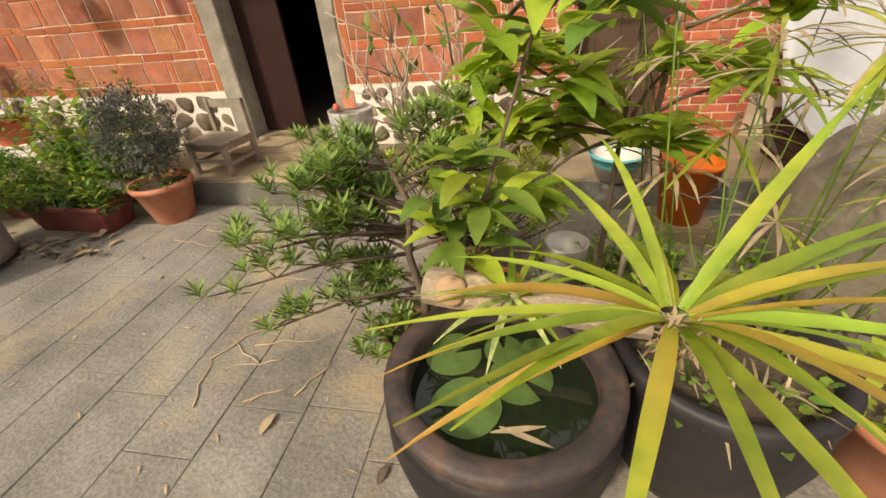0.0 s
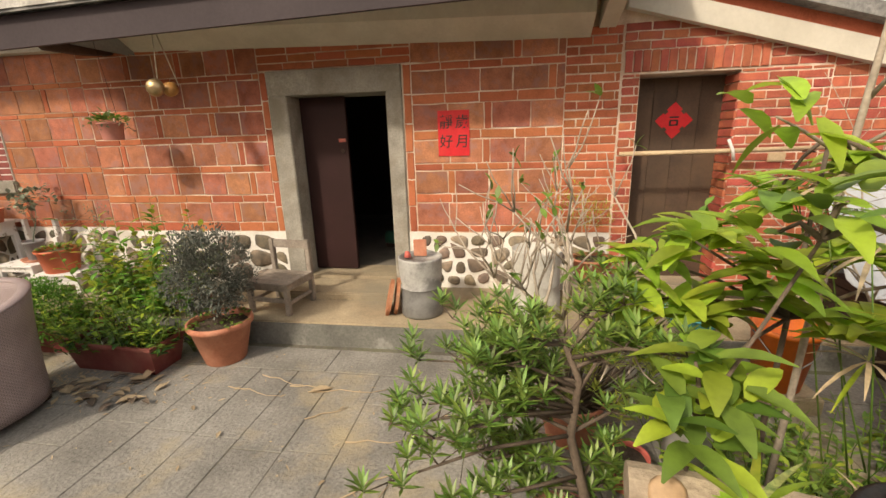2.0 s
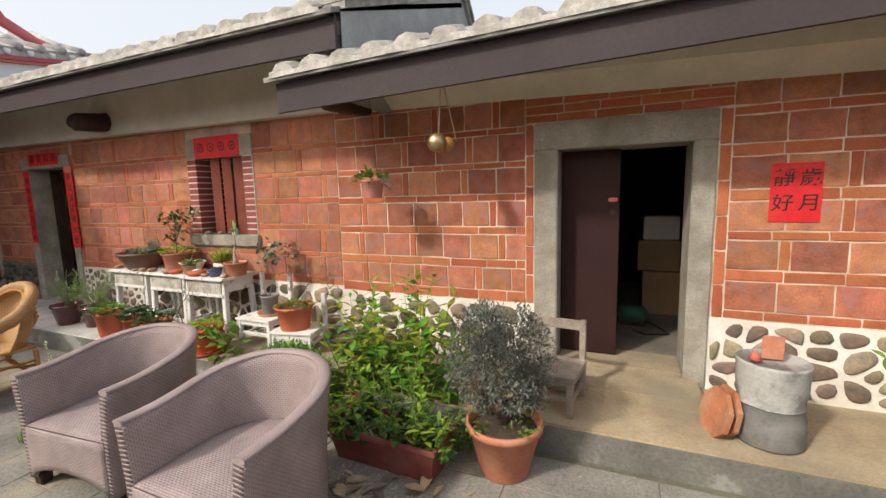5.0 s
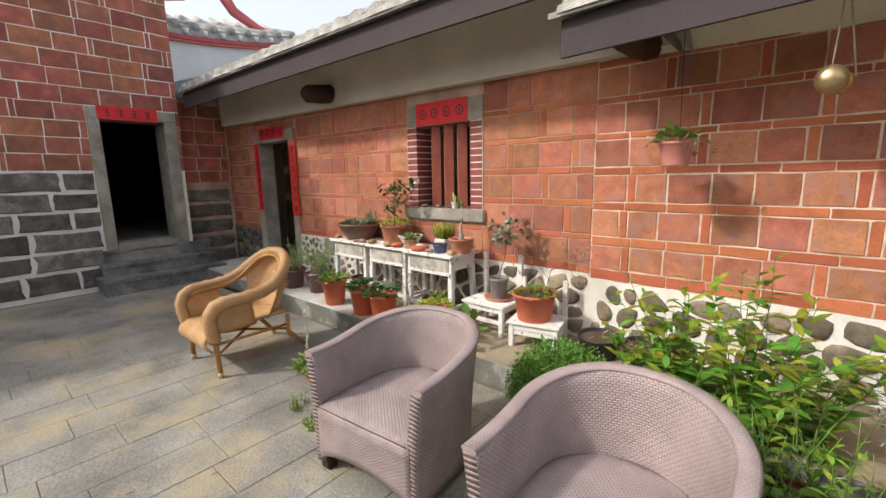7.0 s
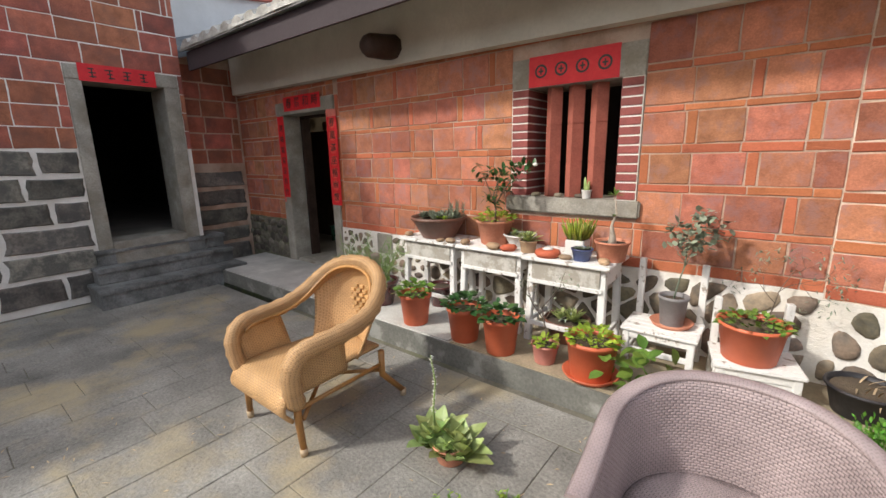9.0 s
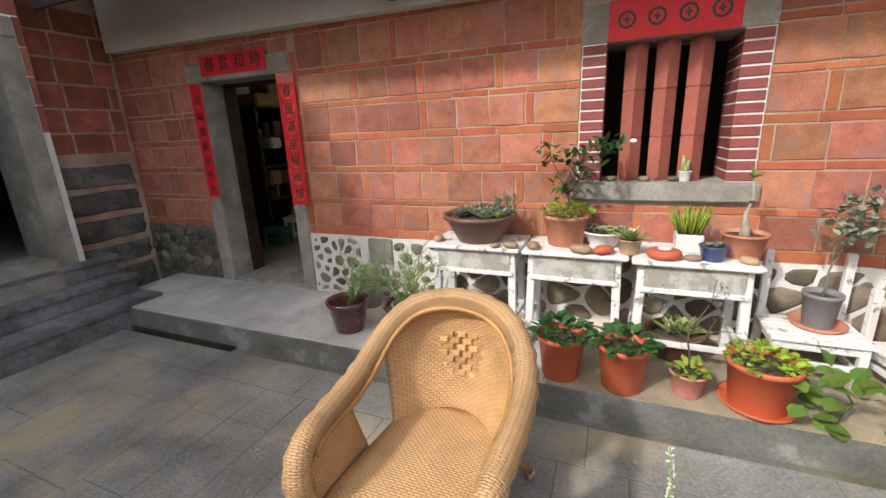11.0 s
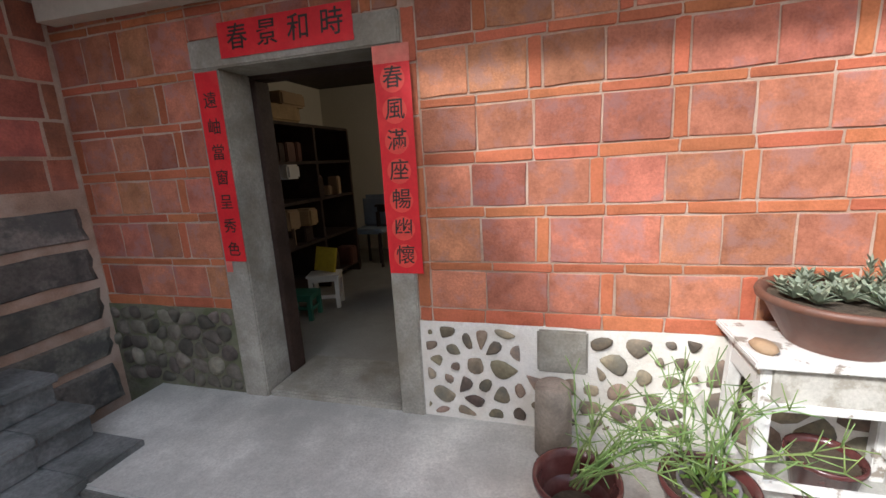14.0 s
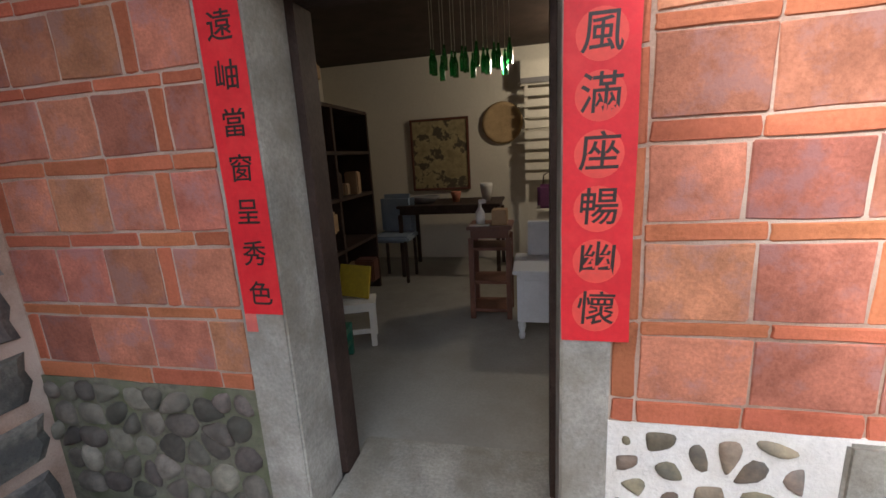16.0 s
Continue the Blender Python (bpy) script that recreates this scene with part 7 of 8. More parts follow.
broad_shrub("shrub of small rounded leaves above the boulder", (3.0, 1.35, 0.0), [(0, 0, 0.0), (0, 0, 0.5), (0.05, 0, 0.9)],
            [(-0.15, -0.2, 0.9), (0.05, -0.25, 0.85), (0.2, -0.1, 0.95), (0, 0.0, 1.05), (-0.3, 0, 1.0), (0.3, -0.3, 0.75)], 10, 0.09, random.Random(47))
t = thing("dead_branches", "grey bare tangled branches over the white sheet", "branches", (3.1, 1.9, 0.0))
tubes = []
for w in ((-0.3, 0, 1), (0.4, 0.1, 1), (0.1, 0.3, 0.9), (-0.6, 0.2, 0.8)):
    tubes += branches(rbs, (0, 0, 0.0), w, 0.62, 0.014, 4, 0.8, 0.1, split=(2, 2))[0]
twigs(t, tubes, M_BARK)
t = thing("terracotta_pot_row", "terracotta pot with herbs beside the planted jar", "potted plant", (2.75, 0.72, 0))
pot(t, 0.2, 0.3, M_TERRA, taper=0.72)
groundcover(t, 0.26, 0.2, 150, rf, M_BRIGHT, 0.045, 0.14)
weeds("clover-like herbs between the jars and the kerb", (2.1, 1.6, 0.0), 0.7, 0.5, 90, random.Random(48), 0.32, M_LEAF, 0.04, 0.7, "herb_clump", bright=M_BRIGHT)
t = thing("broken_pots", "shards and small red pots under the shrubs", "flowerpot", (1.55, 1.45, 0))
pot(t, 0.09, 0.16, M_REDFADED, taper=0.7)
t = thing("clothes_pole", "bamboo pole lashed across the plank door", "pole", (0, 0, 0))
V, F = [], []
tube_data(V, F, [(1.86, 3.27, 1.35), (2.5, 3.27, 1.355), (3.25, 3.27, 1.365)], [0.017, 0.018, 0.016], 8)
part("pole", mesh_of("pole", V, F, M_BAMBOO, True), M_BAMBOO, t)
tube("lashing", [(2.66, 3.25, 1.29), (2.64, 3.24, 1.36), (2.61, 3.26, 1.44)], 0.012, M_WHITECLAY, t, 6)
for x in (1.9, 3.2):
    tube("nail", [(x, 3.27, 1.335), (x, 3.41, 1.335)], 0.006, M_DARKWOOD, t, 6)
tagged(part("meter_plate", boxes((2.96, 3.08, 3.385, 3.402, 1.26, 1.33), bevel=0.003), M_BAMBOO), "small cream plate on the brick wall", "plate")

# ---- litter on the paving ----
rl = random.Random(101)
for x, y, s, m in ((-0.07, 2.0, 0.13, M_DRY), (-1.2, 1.85, 0.09, M_DRY), (-1.45, 1.8, 0.1, M_DRY), (-1.62, 1.86, 0.11, M_DARKBARK), (-1.75, 1.8, 0.1, M_DRY), (-1.55, 1.75, 0.09, M_YELLOW), (-1.3, 1.95, 0.08, M_DRY), (0.7, 0.62, 0.09, M_DRY), (-0.5, 1.5, 0.05, M_DRY), (0.2, 1.3, 0.04, M_DRY), (1.2, 0.5, 0.07, M_DARKBARK), (-2.6, 0.9, 0.05, M_DRY), (-4.6, 1.9, 0.05, M_DRY), (-1.9, 1.72, 0.1, M_DARKBARK), (-2.3, 1.95, 0.09, M_DRY), (-1.4, 2.05, 0.1, M_DARKBARK), (-0.8, 1.7, 0.05, M_DRY)):
    V, F = [], []
    a = rl.uniform(0, 6.3)
    leaf_data(V, F, (0, 0, 0.006), (math.cos(a), math.sin(a), 0.15), s, s * 0.42, 0.2, 0.5, 4)
    ob = part("fallen_leaf", mesh_of("fallen_leaf", V, F, m, True), m)
    ob.matrix_world = pose(x, y, 0.0)
    tagged(ob, "dry curled leaf fallen on the paving", "leaf", "fallen leaves")
for k in range(34):
    s, m = rl.uniform(0.06, 0.13), rl.choice((M_DRY, M_DRY, M_DARKBARK, M_DEADLEAF))
    V, F = [], []
    a = rl.uniform(0, 6.3)
    leaf_data(V, F, (0, 0, 0.006 + 0.012 * rl.random()), (math.cos(a), math.sin(a), rl.uniform(0.0, 0.3)), s, s * rl.uniform(0.3, 0.55), rl.uniform(0.1, 0.5), rl.uniform(0.2, 0.7), 4)
    ob = part("fallen_leaf", mesh_of("fallen_leaf", V, F, m, True), m)
    ob.matrix_world = pose(rl.gauss(-1.62, 0.28), rl.uniform(1.66, 1.97), 0.0)
    tagged(ob, "dead brown leaf in the heap below the planter", "leaf", "leaf heap by the planter")
V, F = [], []
for _ in range(700):
    x, y = rl.uniform(-6.5, 1.4), rl.uniform(0.2, 2.4)
    if rl.random() < 0.45:
        x, y = rl.gauss(-1.7, 0.35), rl.gauss(1.88, 0.1)
    a = rl.uniform(0, 6.3)
    leaf_data(V, F, (x, y, 0.004), (math.cos(a), math.sin(a), 0.05), rl.uniform(0.012, 0.05), rl.uniform(0.004, 0.014), 0.0, 0.3, 2)
tagged(part("leaf_litter", mesh_of("leaf_litter", V, F, M_DRY), M_DRY), "scattered dry stalks and leaf crumbs on the paving", "litter", kind="stuff")
V, F = [], []
for x, y, a, L in ((-0.2, 1.95, 0.1, 0.5), (-0.6, 2.1, -0.3, 0.35), (0.3, 1.2, 0.7, 0.4), (-0.35, 2.0, 0.0, 0.3), (0.25, 0.95, 0.9, 0.45), (0.55, 0.75, 0.5, 0.2), (0.5, 0.95, 2.6, 0.3), (0.42, 1.05, 0.2, 0.35), (0.6, 0.98, 3.4, 0.25), (0.75, 0.8, 1.1, 0.22), (0.2, 1.55, 0.1, 0.3), (-0.1, 1.7, 0.5, 0.25), (-0.75, 1.95, -0.2, 0.4), (0.35, 0.7, 1.9, 0.3)):
    pts = [Vector((x, y, 0.006))]
    for k in range(5):
        pts.append(pts[-1] + Vector((math.cos(a + 0.3 * math.sin(k * 2)), math.sin(a + 0.3 * math.sin(k * 2)), 0)) * L / 5)
    tube_data(V, F, pts, [0.004, 0.004, 0.003, 0.003, 0.002, 0.002], 5)
tagged(part("fallen_twigs", mesh_of("fallen_twigs", V, F, M_BAMBOO, True), M_BAMBOO), "thin pale twigs lying on the paving", "twigs", kind="stuff")

# ---- distant trees ----
def far_tree(at, h, r, seed, label, clumps=5, leaf=0.13):
    t = thing("tree", label, "tree", at)
    rng = random.Random(seed)
    tb, tips = branches(rng, (0, 0, 0), (0, 0, 1), h * 0.45, h * 0.018, 3, 0.8, 0.25, split=(2, 4))
    twigs(t, tb, M_DARKBARK, "trunk")
    V, F = [], []
    for p, d in tips:
        for _ in range(clumps):
            c = p + ball_dir(rng) * r * rng.uniform(0.2, 1.0)
            for _ in range(22):
                leaf_data(V, F, c + ball_dir(rng) * r * 0.42 * rng.random(), ball_dir(rng), leaf, leaf * 0.54, 0.4, 0.2, 2)
    leaves(t, M_FAR, (V, F), "crown")
    return t


far_tree((8.0, 14.0, 0), 5.3, 0.8, 3, "slender airy tree behind the low roof")
far_tree((11.4, 13.6, 0), 7.2, 1.3, 5, "dark leafy tree overhanging the low roof", 13, 0.19)
far_tree((-19.0, 9.3, 0), 6.6, 1.15, 7, "dark leafy tree behind the hall roof")


# ---- red papers with writing ----
def letters(parent, text, size, at, mat=None):
    cu = bpy.data.curves.new("writing", "FONT")
    cu.body, cu.size, cu.align_x, cu.align_y = text, size, "CENTER", "CENTER"
    cu.extrude, cu.offset, cu.shear = 0.0004, size * 0.008, 0.06
    cu.materials.append(mat or M_INK)
    ob = new("writing", cu)
    ob.parent = parent
    ob.matrix_basis = at
    return ob


def paper(name, label, x0, x1, z0, z1, y, mat=None, category="red paper couplet", lean=0.0):
    """A thin red paper glued flat, with slightly uneven edges."""
    t = thing(name, label, category, ((x0 + x1) / 2, y, (z0 + z1) / 2))
    rng = random.Random(int(x0 * 100))
    w, h = (x1 - x0) / 2, (z1 - z0) / 2
    n, V, F = 10, [], []
    for k in range(n + 1):
        z = -h + 2 * h * k / n
        j = rng.uniform(-0.0015, 0.0015)
        V += [(-w + j, 0, z), (w + j, 0, z), (w + j, 0.0015, z), (-w + j, 0.0015, z)]
    for k in range(n):
        F += [(4 * k + i, 4 * k + (i + 1) % 4, 4 * k + 4 + (i + 1) % 4, 4 * k + 4 + i) for i in range(4)]
    F += [(0, 1, 2, 3), (4 * n, 4 * n + 1, 4 * n + 2, 4 * n + 3)]
    part("sheet", mesh_of("sheet", V, F, mat or M_RED), mat or M_RED, t)
    return t


def flat(x, z, y=-0.0012):
    return pose(x, y, z, 90, 0, 0)


M_SPOT = surface("paler_red_disc", (0.7, 0.07, 0.05), 0.1, 60, 8, None, 0, 0.6, 0.0)


def disc(parent, x, z, r):
    part("disc", lathe([(0, 0), (r, 0), (r, 0.0006), (0, 0.0006)], 24), M_SPOT, parent).matrix_basis = pose(x, -0.0002, z, 90, 0, 0)


right = paper("red_couplet", "red paper couplet brushed with seven black characters", -7.387, -7.205, 1.0, 2.10, 3.381)
part("pale_top", boxes((-0.0925, 0.0925, -0.001, 0.0, 0.47, 0.55)), M_REDFADED, right, "faded top edge")
for k, c in enumerate("春風滿座暢幽懷"):
    disc(right, 0.0, 0.40 - k * 0.143, 0.062)
    letters(right, c, 0.105, flat(0.0, 0.40 - k * 0.143))
left = paper("red_couplet", "red paper couplet brushed with seven black characters", -8.43, -8.283, 1.05, 2.09, 3.381)
for k, c in enumerate("遠岫當窗呈秀色"):
    letters(left, c, 0.09, flat(0.0, 0.37 - k * 0.137))
part("pale_foot", boxes((-0.0735, -0.03, -0.001, 0.0, -0.585, -0.52)), M_REDFADED, left)
over = paper("door_banner", "red paper door banner with four black characters", -8.235, -7.47, 2.14, 2.31, 3.374)
for k, c in enumerate("春景和時"):
    letters(over, c, 0.13, flat(-0.27 + k * 0.18, 0.0))
sq = paper("red_square_paper", "square red paper with four brushed characters", 0.438, 0.7, 1.36, 1.727, 3.392)
for x, z, c in ((0.07, 0.085, "歲"), (0.07, -0.07, "月"), (-0.065, 0.085, "靜"), (-0.065, -0.07, "好")):
    letters(sq, c, 0.115, flat(x, z))
win = paper("window_banner", "red paper banner with four black roundels over the window", -4.80, -4.12, 2.055, 2.275, 3.384)
for k in range(4):
    x = -0.24 + k * 0.16
    ob = part("roundel", lathe([(0.035, 0), (0.05, 0), (0.05, 0.001), (0.035, 0.001), (0.035, 0)], 18), M_INK, win)
    ob.matrix_basis = pose(x, -0.0005, 0, 90, 0, 0)
    part("stroke", boxes((x - 0.02, x + 0.02, -0.0012, 0.0, -0.006, 0.006)), M_INK, win)
    part("stroke", boxes((x - 0.006, x + 0.006, -0.0013, 0.0, -0.024, 0.024)), M_INK, win)
t4 = thing("wing_banner", "red paper banner over the stepped doorway", "red paper couplet", (-9.136, 1.92, 2.50), 90)
part("sheet", boxes((-0.36, 0.36, -0.002, 0.0, -0.09, 0.09)), M_RED, t4)
rk = random.Random(3)
for k in range(4):
    x = -0.24 + k * 0.16
    for j in range(3):
        part("stroke", boxes((x - rk.uniform(0.02, 0.045), x + rk.uniform(0.02, 0.045), -0.004, -0.002, -0.045 + j * 0.04, -0.032 + j * 0.04)), M_INK, t4)
    part("stroke", boxes((x - 0.007, x + 0.007, -0.0045, -0.002, -0.05, 0.05)), M_INK, t4)
dm = thing("diamond_paper", "red diamond paper with a cut-out character on planks", "red paper", (2.345, 3.615, 1.59))
bm = bmesh.new()
for k, (cx, cz) in enumerate(((-0.06, -0.06), (0.06, -0.06), (0.06, 0.06), (-0.06, 0.06))):
    box(bm, cx - 0.042, cx + 0.042, 0.0, 0.002 + 0.0003 * k, cz - 0.042, cz + 0.042)
box(bm, -0.082, 0.082, -0.0005, 0.0026, -0.082, 0.082)
bmesh.ops.rotate(bm, cent=(0, 0, 0), matrix=Matrix.Rotation(radians(45), 3, "Y"), verts=bm.verts[:])
part("sheet", bm, M_RED, dm)
for x0, x1, z0, z1 in ((-0.035, 0.035, 0.02, 0.032), (-0.03, 0.03, -0.005, 0.006), (-0.035, -0.02, -0.04, 0.0), (0.02, 0.035, -0.04, 0.0), (-0.03, 0.03, -0.042, -0.03)):
    part("stroke", boxes((x0, x1, -0.002, 0.0, z0, z1)), M_INK, dm)

# ---- parlour seen through door 3 ----
FL = 0.2
M_BROWNWOOD = surface("brown_wood", (0.13, 0.05, 0.03), 0.3, 60, 5, None, 0, 0.5, 0.15)
M_BLUEWHITE = surface("pale_blue_paint", (0.55, 0.58, 0.62), 0.08, 40, 3, None, 0, 0.55, 0.08)
M_BOTTLE = bpy.data.materials.new("green_glass")
M_BOTTLE.use_nodes = True
gb = M_BOTTLE.node_tree.nodes["Principled BSDF"]
gb.inputs["Base Color"].default_value, gb.inputs["Roughness"].default_value = (0.03, 0.3, 0.06, 1), 0.1
gb.inputs["Transmission Weight"].default_value = 0.5
M_STRAW = surface("straw_weave", (0.38, 0.26, 0.13), 0.2, 90, 10, None, 0, 0.8, 0.3)
M_CANVAS = surface("painting_canvas", (0.4, 0.33, 0.17), 0.3, 20, 6, (0.06, 0.05, 0.04), 0.9, 0.7, 0.05, stain_scale=6, stain_lo=0.52, stain_hi=0.56)
M_CARTON = surface("cardboard", (0.34, 0.23, 0.13), 0.12, 40, 3, None, 0, 0.85, 0.08)
M_PURPLE = surface("purple_cloth", (0.14, 0.04, 0.12), 0.2, 50, 5, None, 0, 0.8, 0.1)
M_YELLOWP = surface("yellow_print", (0.5, 0.36, 0.03), 0.15, 40, 6, None, 0, 0.6, 0.05)
M_GREENP = surface("green_plastic", (0.03, 0.14, 0.09), 0.15, 40, 6, None, 0, 0.5, 0.05)
M_BLUECLOTH = surface("blue_grey_cloth", (0.22, 0.27, 0.32), 0.15, 60, 5, None, 0, 0.9, 0.2)


def simple_table(name, label, cat, at, w, d, h, mat, turn=0.0, shelf=None, leg=0.03):
    t = thing(name, label, cat, at, turn)
    part("tabletop", boxes((-w / 2, w / 2, -d / 2, d / 2, h - 0.03, h), bevel=0.006), mat, t)
    part("apron", boxes((-w / 2 + 0.03, w / 2 - 0.03, -d / 2 + 0.02, d / 2 - 0.02, h - 0.1, h - 0.03), bevel=0.003), mat, t)
    for sx in (-1, 1):
        for sy in (-1, 1):
            x, y = sx * (w / 2 - leg), sy * (d / 2 - leg)
            part("leg", boxes((x - leg * 0.7, x + leg * 0.7, y - leg * 0.7, y + leg * 0.7, 0, h - 0.1), bevel=0.004), mat, t)
    for z in shelf or ():
        part("shelf", boxes((-w / 2 + 0.02, w / 2 - 0.02, -d / 2 + 0.02, d / 2 - 0.02, z, z + 0.025), bevel=0.003), mat, t)
    return t


simple_table("dining_table", "dark lacquered table against the parlour wall", "table", (-8.4, 7.0, FL), 1.15, 0.75, 0.82, M_DARKWOOD)
simple_table("side_stand", "reddish brown wooden stand with two shelves", "stand", (-7.82, 5.62, FL), 0.36, 0.34, 0.78, M_BROWNWOOD, 0, (0.06, 0.3, 0.58))
t = thing("white_cabinet", "pale blue-white cabinet on turned legs", "cabinet", (-7.32, 5.32, FL))
part("body", boxes((-0.27, 0.3, -0.24, 0.26, 0.14, 0.5), bevel=0.005), M_BLUEWHITE, t)
part("top", boxes((-0.3, 0.32, -0.27, 0.28, 0.5, 0.53), bevel=0.006), M_BLUEWHITE, t)
part("door", boxes((-0.22, 0.24, -0.252, -0.24, 0.18, 0.46), bevel=0.004), M_BLUEWHITE, t)
part("upstand", boxes((-0.2, 0.32, 0.2, 0.26, 0.53, 0.8), bevel=0.005), M_BLUEWHITE, t)
for x, y in ((-0.24, -0.2), (0.26, -0.2), (-0.24, 0.22), (0.26, 0.22)):
    part("leg", lathe([(0, 0), (0.018, 0), (0.026, 0.03), (0.018, 0.05), (0.03, 0.1), (0.022, 0.14), (0, 0.14)], 12), M_BLUEWHITE, t, "", True).matrix_basis = pose(x, y, 0)
t = thing("spray_bottle", "white plastic spray bottle on the stand", "bottle", (-7.9, 5.58, FL + 0.78))
part("bottle", lathe([(0, 0), (0.035, 0), (0.04, 0.05), (0.036, 0.1), (0.014, 0.14), (0.014, 0.17), (0, 0.17)], 14), M_WHITECLAY, t, "", True)
part("trigger", boxes((-0.012, 0.05, -0.012, 0.012, 0.17, 0.2), bevel=0.004), M_WHITECLAY, t)
tagged(part("wooden_box", boxes((-7.8, -7.68, 5.5, 5.66, FL + 0.78, FL + 0.9), bevel=0.004), M_CARTON), "small wooden box on the stand", "box")
tagged(part("paper_sheets", boxes((-7.98, -7.82, 5.47, 5.54, FL + 0.78, FL + 0.786)), M_WHITECLAY), "white paper sheets on the stand", "paper")
t = thing("wall_painting", "framed tan painting of plain dark shapes", "painting", (-8.65, 7.575, 1.56))
part("canvas", boxes((-0.36, 0.36, -0.01, 0.0, -0.43, 0.43)), M_CANVAS, t)
for s in ((-0.38, -0.35, -0.02, 0.01, -0.45, 0.45), (0.35, 0.38, -0.02, 0.01, -0.45, 0.45), (-0.35, 0.35, -0.02, 0.01, 0.42, 0.45), (-0.35, 0.35, -0.02, 0.01, -0.45, -0.42)):
    part("frame", boxes(s, bevel=0.004), M_BROWNWOOD, t)
ob = part("woven_tray", lathe([(0, 0.02), (0.2, 0.02), (0.24, 0.0), (0.25, 0.02), (0.23, 0.05), (0.2, 0.035), (0, 0.035)], 30), M_STRAW, None, "", True)
ob.matrix_world = pose(-7.85, 7.59, 1.9, 90, 0, 0)
tagged(ob, "round woven straw tray hung on the wall", "tray")
t = thing("air_conditioner", "white wall air conditioner", "air conditioner", (-7.2, 7.5, 2.42))
part("body", boxes((-0.45, 0.45, -0.12, 0.1, -0.14, 0.14), bevel=0.03), M_ROOMWHITE, t)
part("vent", boxes((-0.42, 0.42, -0.125, -0.115, -0.12, -0.06), bevel=0.003), M_GREYPOT, t)
t = thing("slatted_rack", "white slatted rack against the parlour wall", "rack", (-7.18, 7.4, FL))
for k in range(9):
    part("slat", boxes((-0.4, 0.4, -0.02, 0.02, 1.0 + k * 0.12, 1.085 + k * 0.12), bevel=0.004), M_ROOMWHITE, t)
for x in (-0.38, 0.38):
    part("post", boxes((x - 0.02, x + 0.02, 0.02, 0.05, 0, 2.1), bevel=0.003), M_ROOMWHITE, t)
simple_table("white_bench", "long white bench under the slatted rack", "bench", (-7.0, 7.0, FL), 0.9, 0.4, 0.72, M_ROOMWHITE)
t = thing("handbag", "purple cloth bag with loop handle", "bag", (-7.3, 6.95, FL + 0.72))
part("body", boxes((-0.14, 0.14, -0.06, 0.06, 0, 0.26), bevel=0.03), M_PURPLE, t)
tube("handle", [(-0.08, 0, 0.25), (-0.07, 0, 0.36), (0, 0, 0.4), (0.07, 0, 0.36), (0.08, 0, 0.25)], 0.008, M_DARKWOOD, t, 6)
t = thing("bottle_hanging", "row of green glass bottles hung on cords", "hanging ornament", (-7.885, 5.2, 2.74))
part("rail", boxes((-0.29, 0.29, -0.05, 0.05, -0.04, 0.008), bevel=0.004), M_DARKWOOD, t)
bottle = mesh_of("bottle", [v.co.copy() for v in []], [], M_BOTTLE)
bmb = lathe([(0, -0.16), (0.02, -0.16), (0.021, -0.075), (0.009, -0.03), (0.009, 0.0), (0, 0.0)], 12)
bmesh.ops.recalc_face_normals(bmb, faces=bmb.faces[:])
bmb.to_mesh(bottle)
bmb.free()
for k in range(16):
    x, y, z = -0.27 + 0.036 * k, 0.04 * (-1) ** k, -0.60 - 0.025 * (k % 3)
    b = part("bottle", bottle, M_BOTTLE, t)
    b.matrix_basis = pose(x, y, z + 0.12)
    tube("cord", [(x, y, 0.0), (x, y, z + 0.12)], 0.002, M_STRING, t, 4)
school_chair((-8.78, 4.95, FL), 20, M_ROOMWHITE, "low white stool with a yellow panel on it", 0.3, 0.26, 0.34, 0.32, 0, "white_stool", "stool")
school_chair((-8.84, 4.62, FL), 10, M_GREENP, "low green stool by the door", 0.28, 0.26, 0.25, 0.23, 0, "green_stool", "stool")
ob = part("yellow_panel", boxes((-0.14, 0.14, -0.01, 0.01, 0, 0.24), bevel=0.003), M_YELLOWP)
ob.matrix_world = pose(-8.8, 4.98, FL + 0.343, -15, 0, -15)
tagged(ob, "yellow printed board leaning on the stool", "board")
t = thing("dark_shelf", "dark wooden shelf piled with boxes and cloth", "shelf", (-9.45, 5.4, FL))
for y in (-0.6, 0.15, 0.9):
    part("side_panel", boxes((-0.35, 0.35, y - 0.02, y + 0.02, 0, 1.8), bevel=0.004), M_DARKWOOD, t)
for z in (0.1, 0.55, 1.0, 1.4, 1.78):
    part("shelf", boxes((-0.35, 0.35, -0.6, 0.9, z, z + 0.03), bevel=0.003), M_DARKWOOD, t)
for x, y, z, w, d, h, m, lab in ((-9.3, 5.1, 1.98, 0.4, 0.5, 0.16, M_STRAW, "folded beige quilt on the shelf"), (-9.3, 5.3, 2.14, 0.35, 0.4, 0.14, M_CARTON, "flat carton on the shelf"), (-9.2, 5.0, 0.93, 0.25, 0.2, 0.2, M_CARTON, "brown carton on the shelf"), (-9.15, 5.3, 0.93, 0.2, 0.16, 0.18, M_STRAW, "tan box on the shelf"), (-9.15, 5.05, 1.43, 0.2, 0.2, 0.14, M_WHITECLAY, "white box on the shelf")):
    tagged(part("storage_box", boxes((x - w / 2, x + w / 2, y - d / 2, y + d / 2, FL + z - 0.2 + 0.03, FL + z - 0.2 + 0.03 + h), bevel=0.02), m), lab, "box")
rsb = random.Random(77)
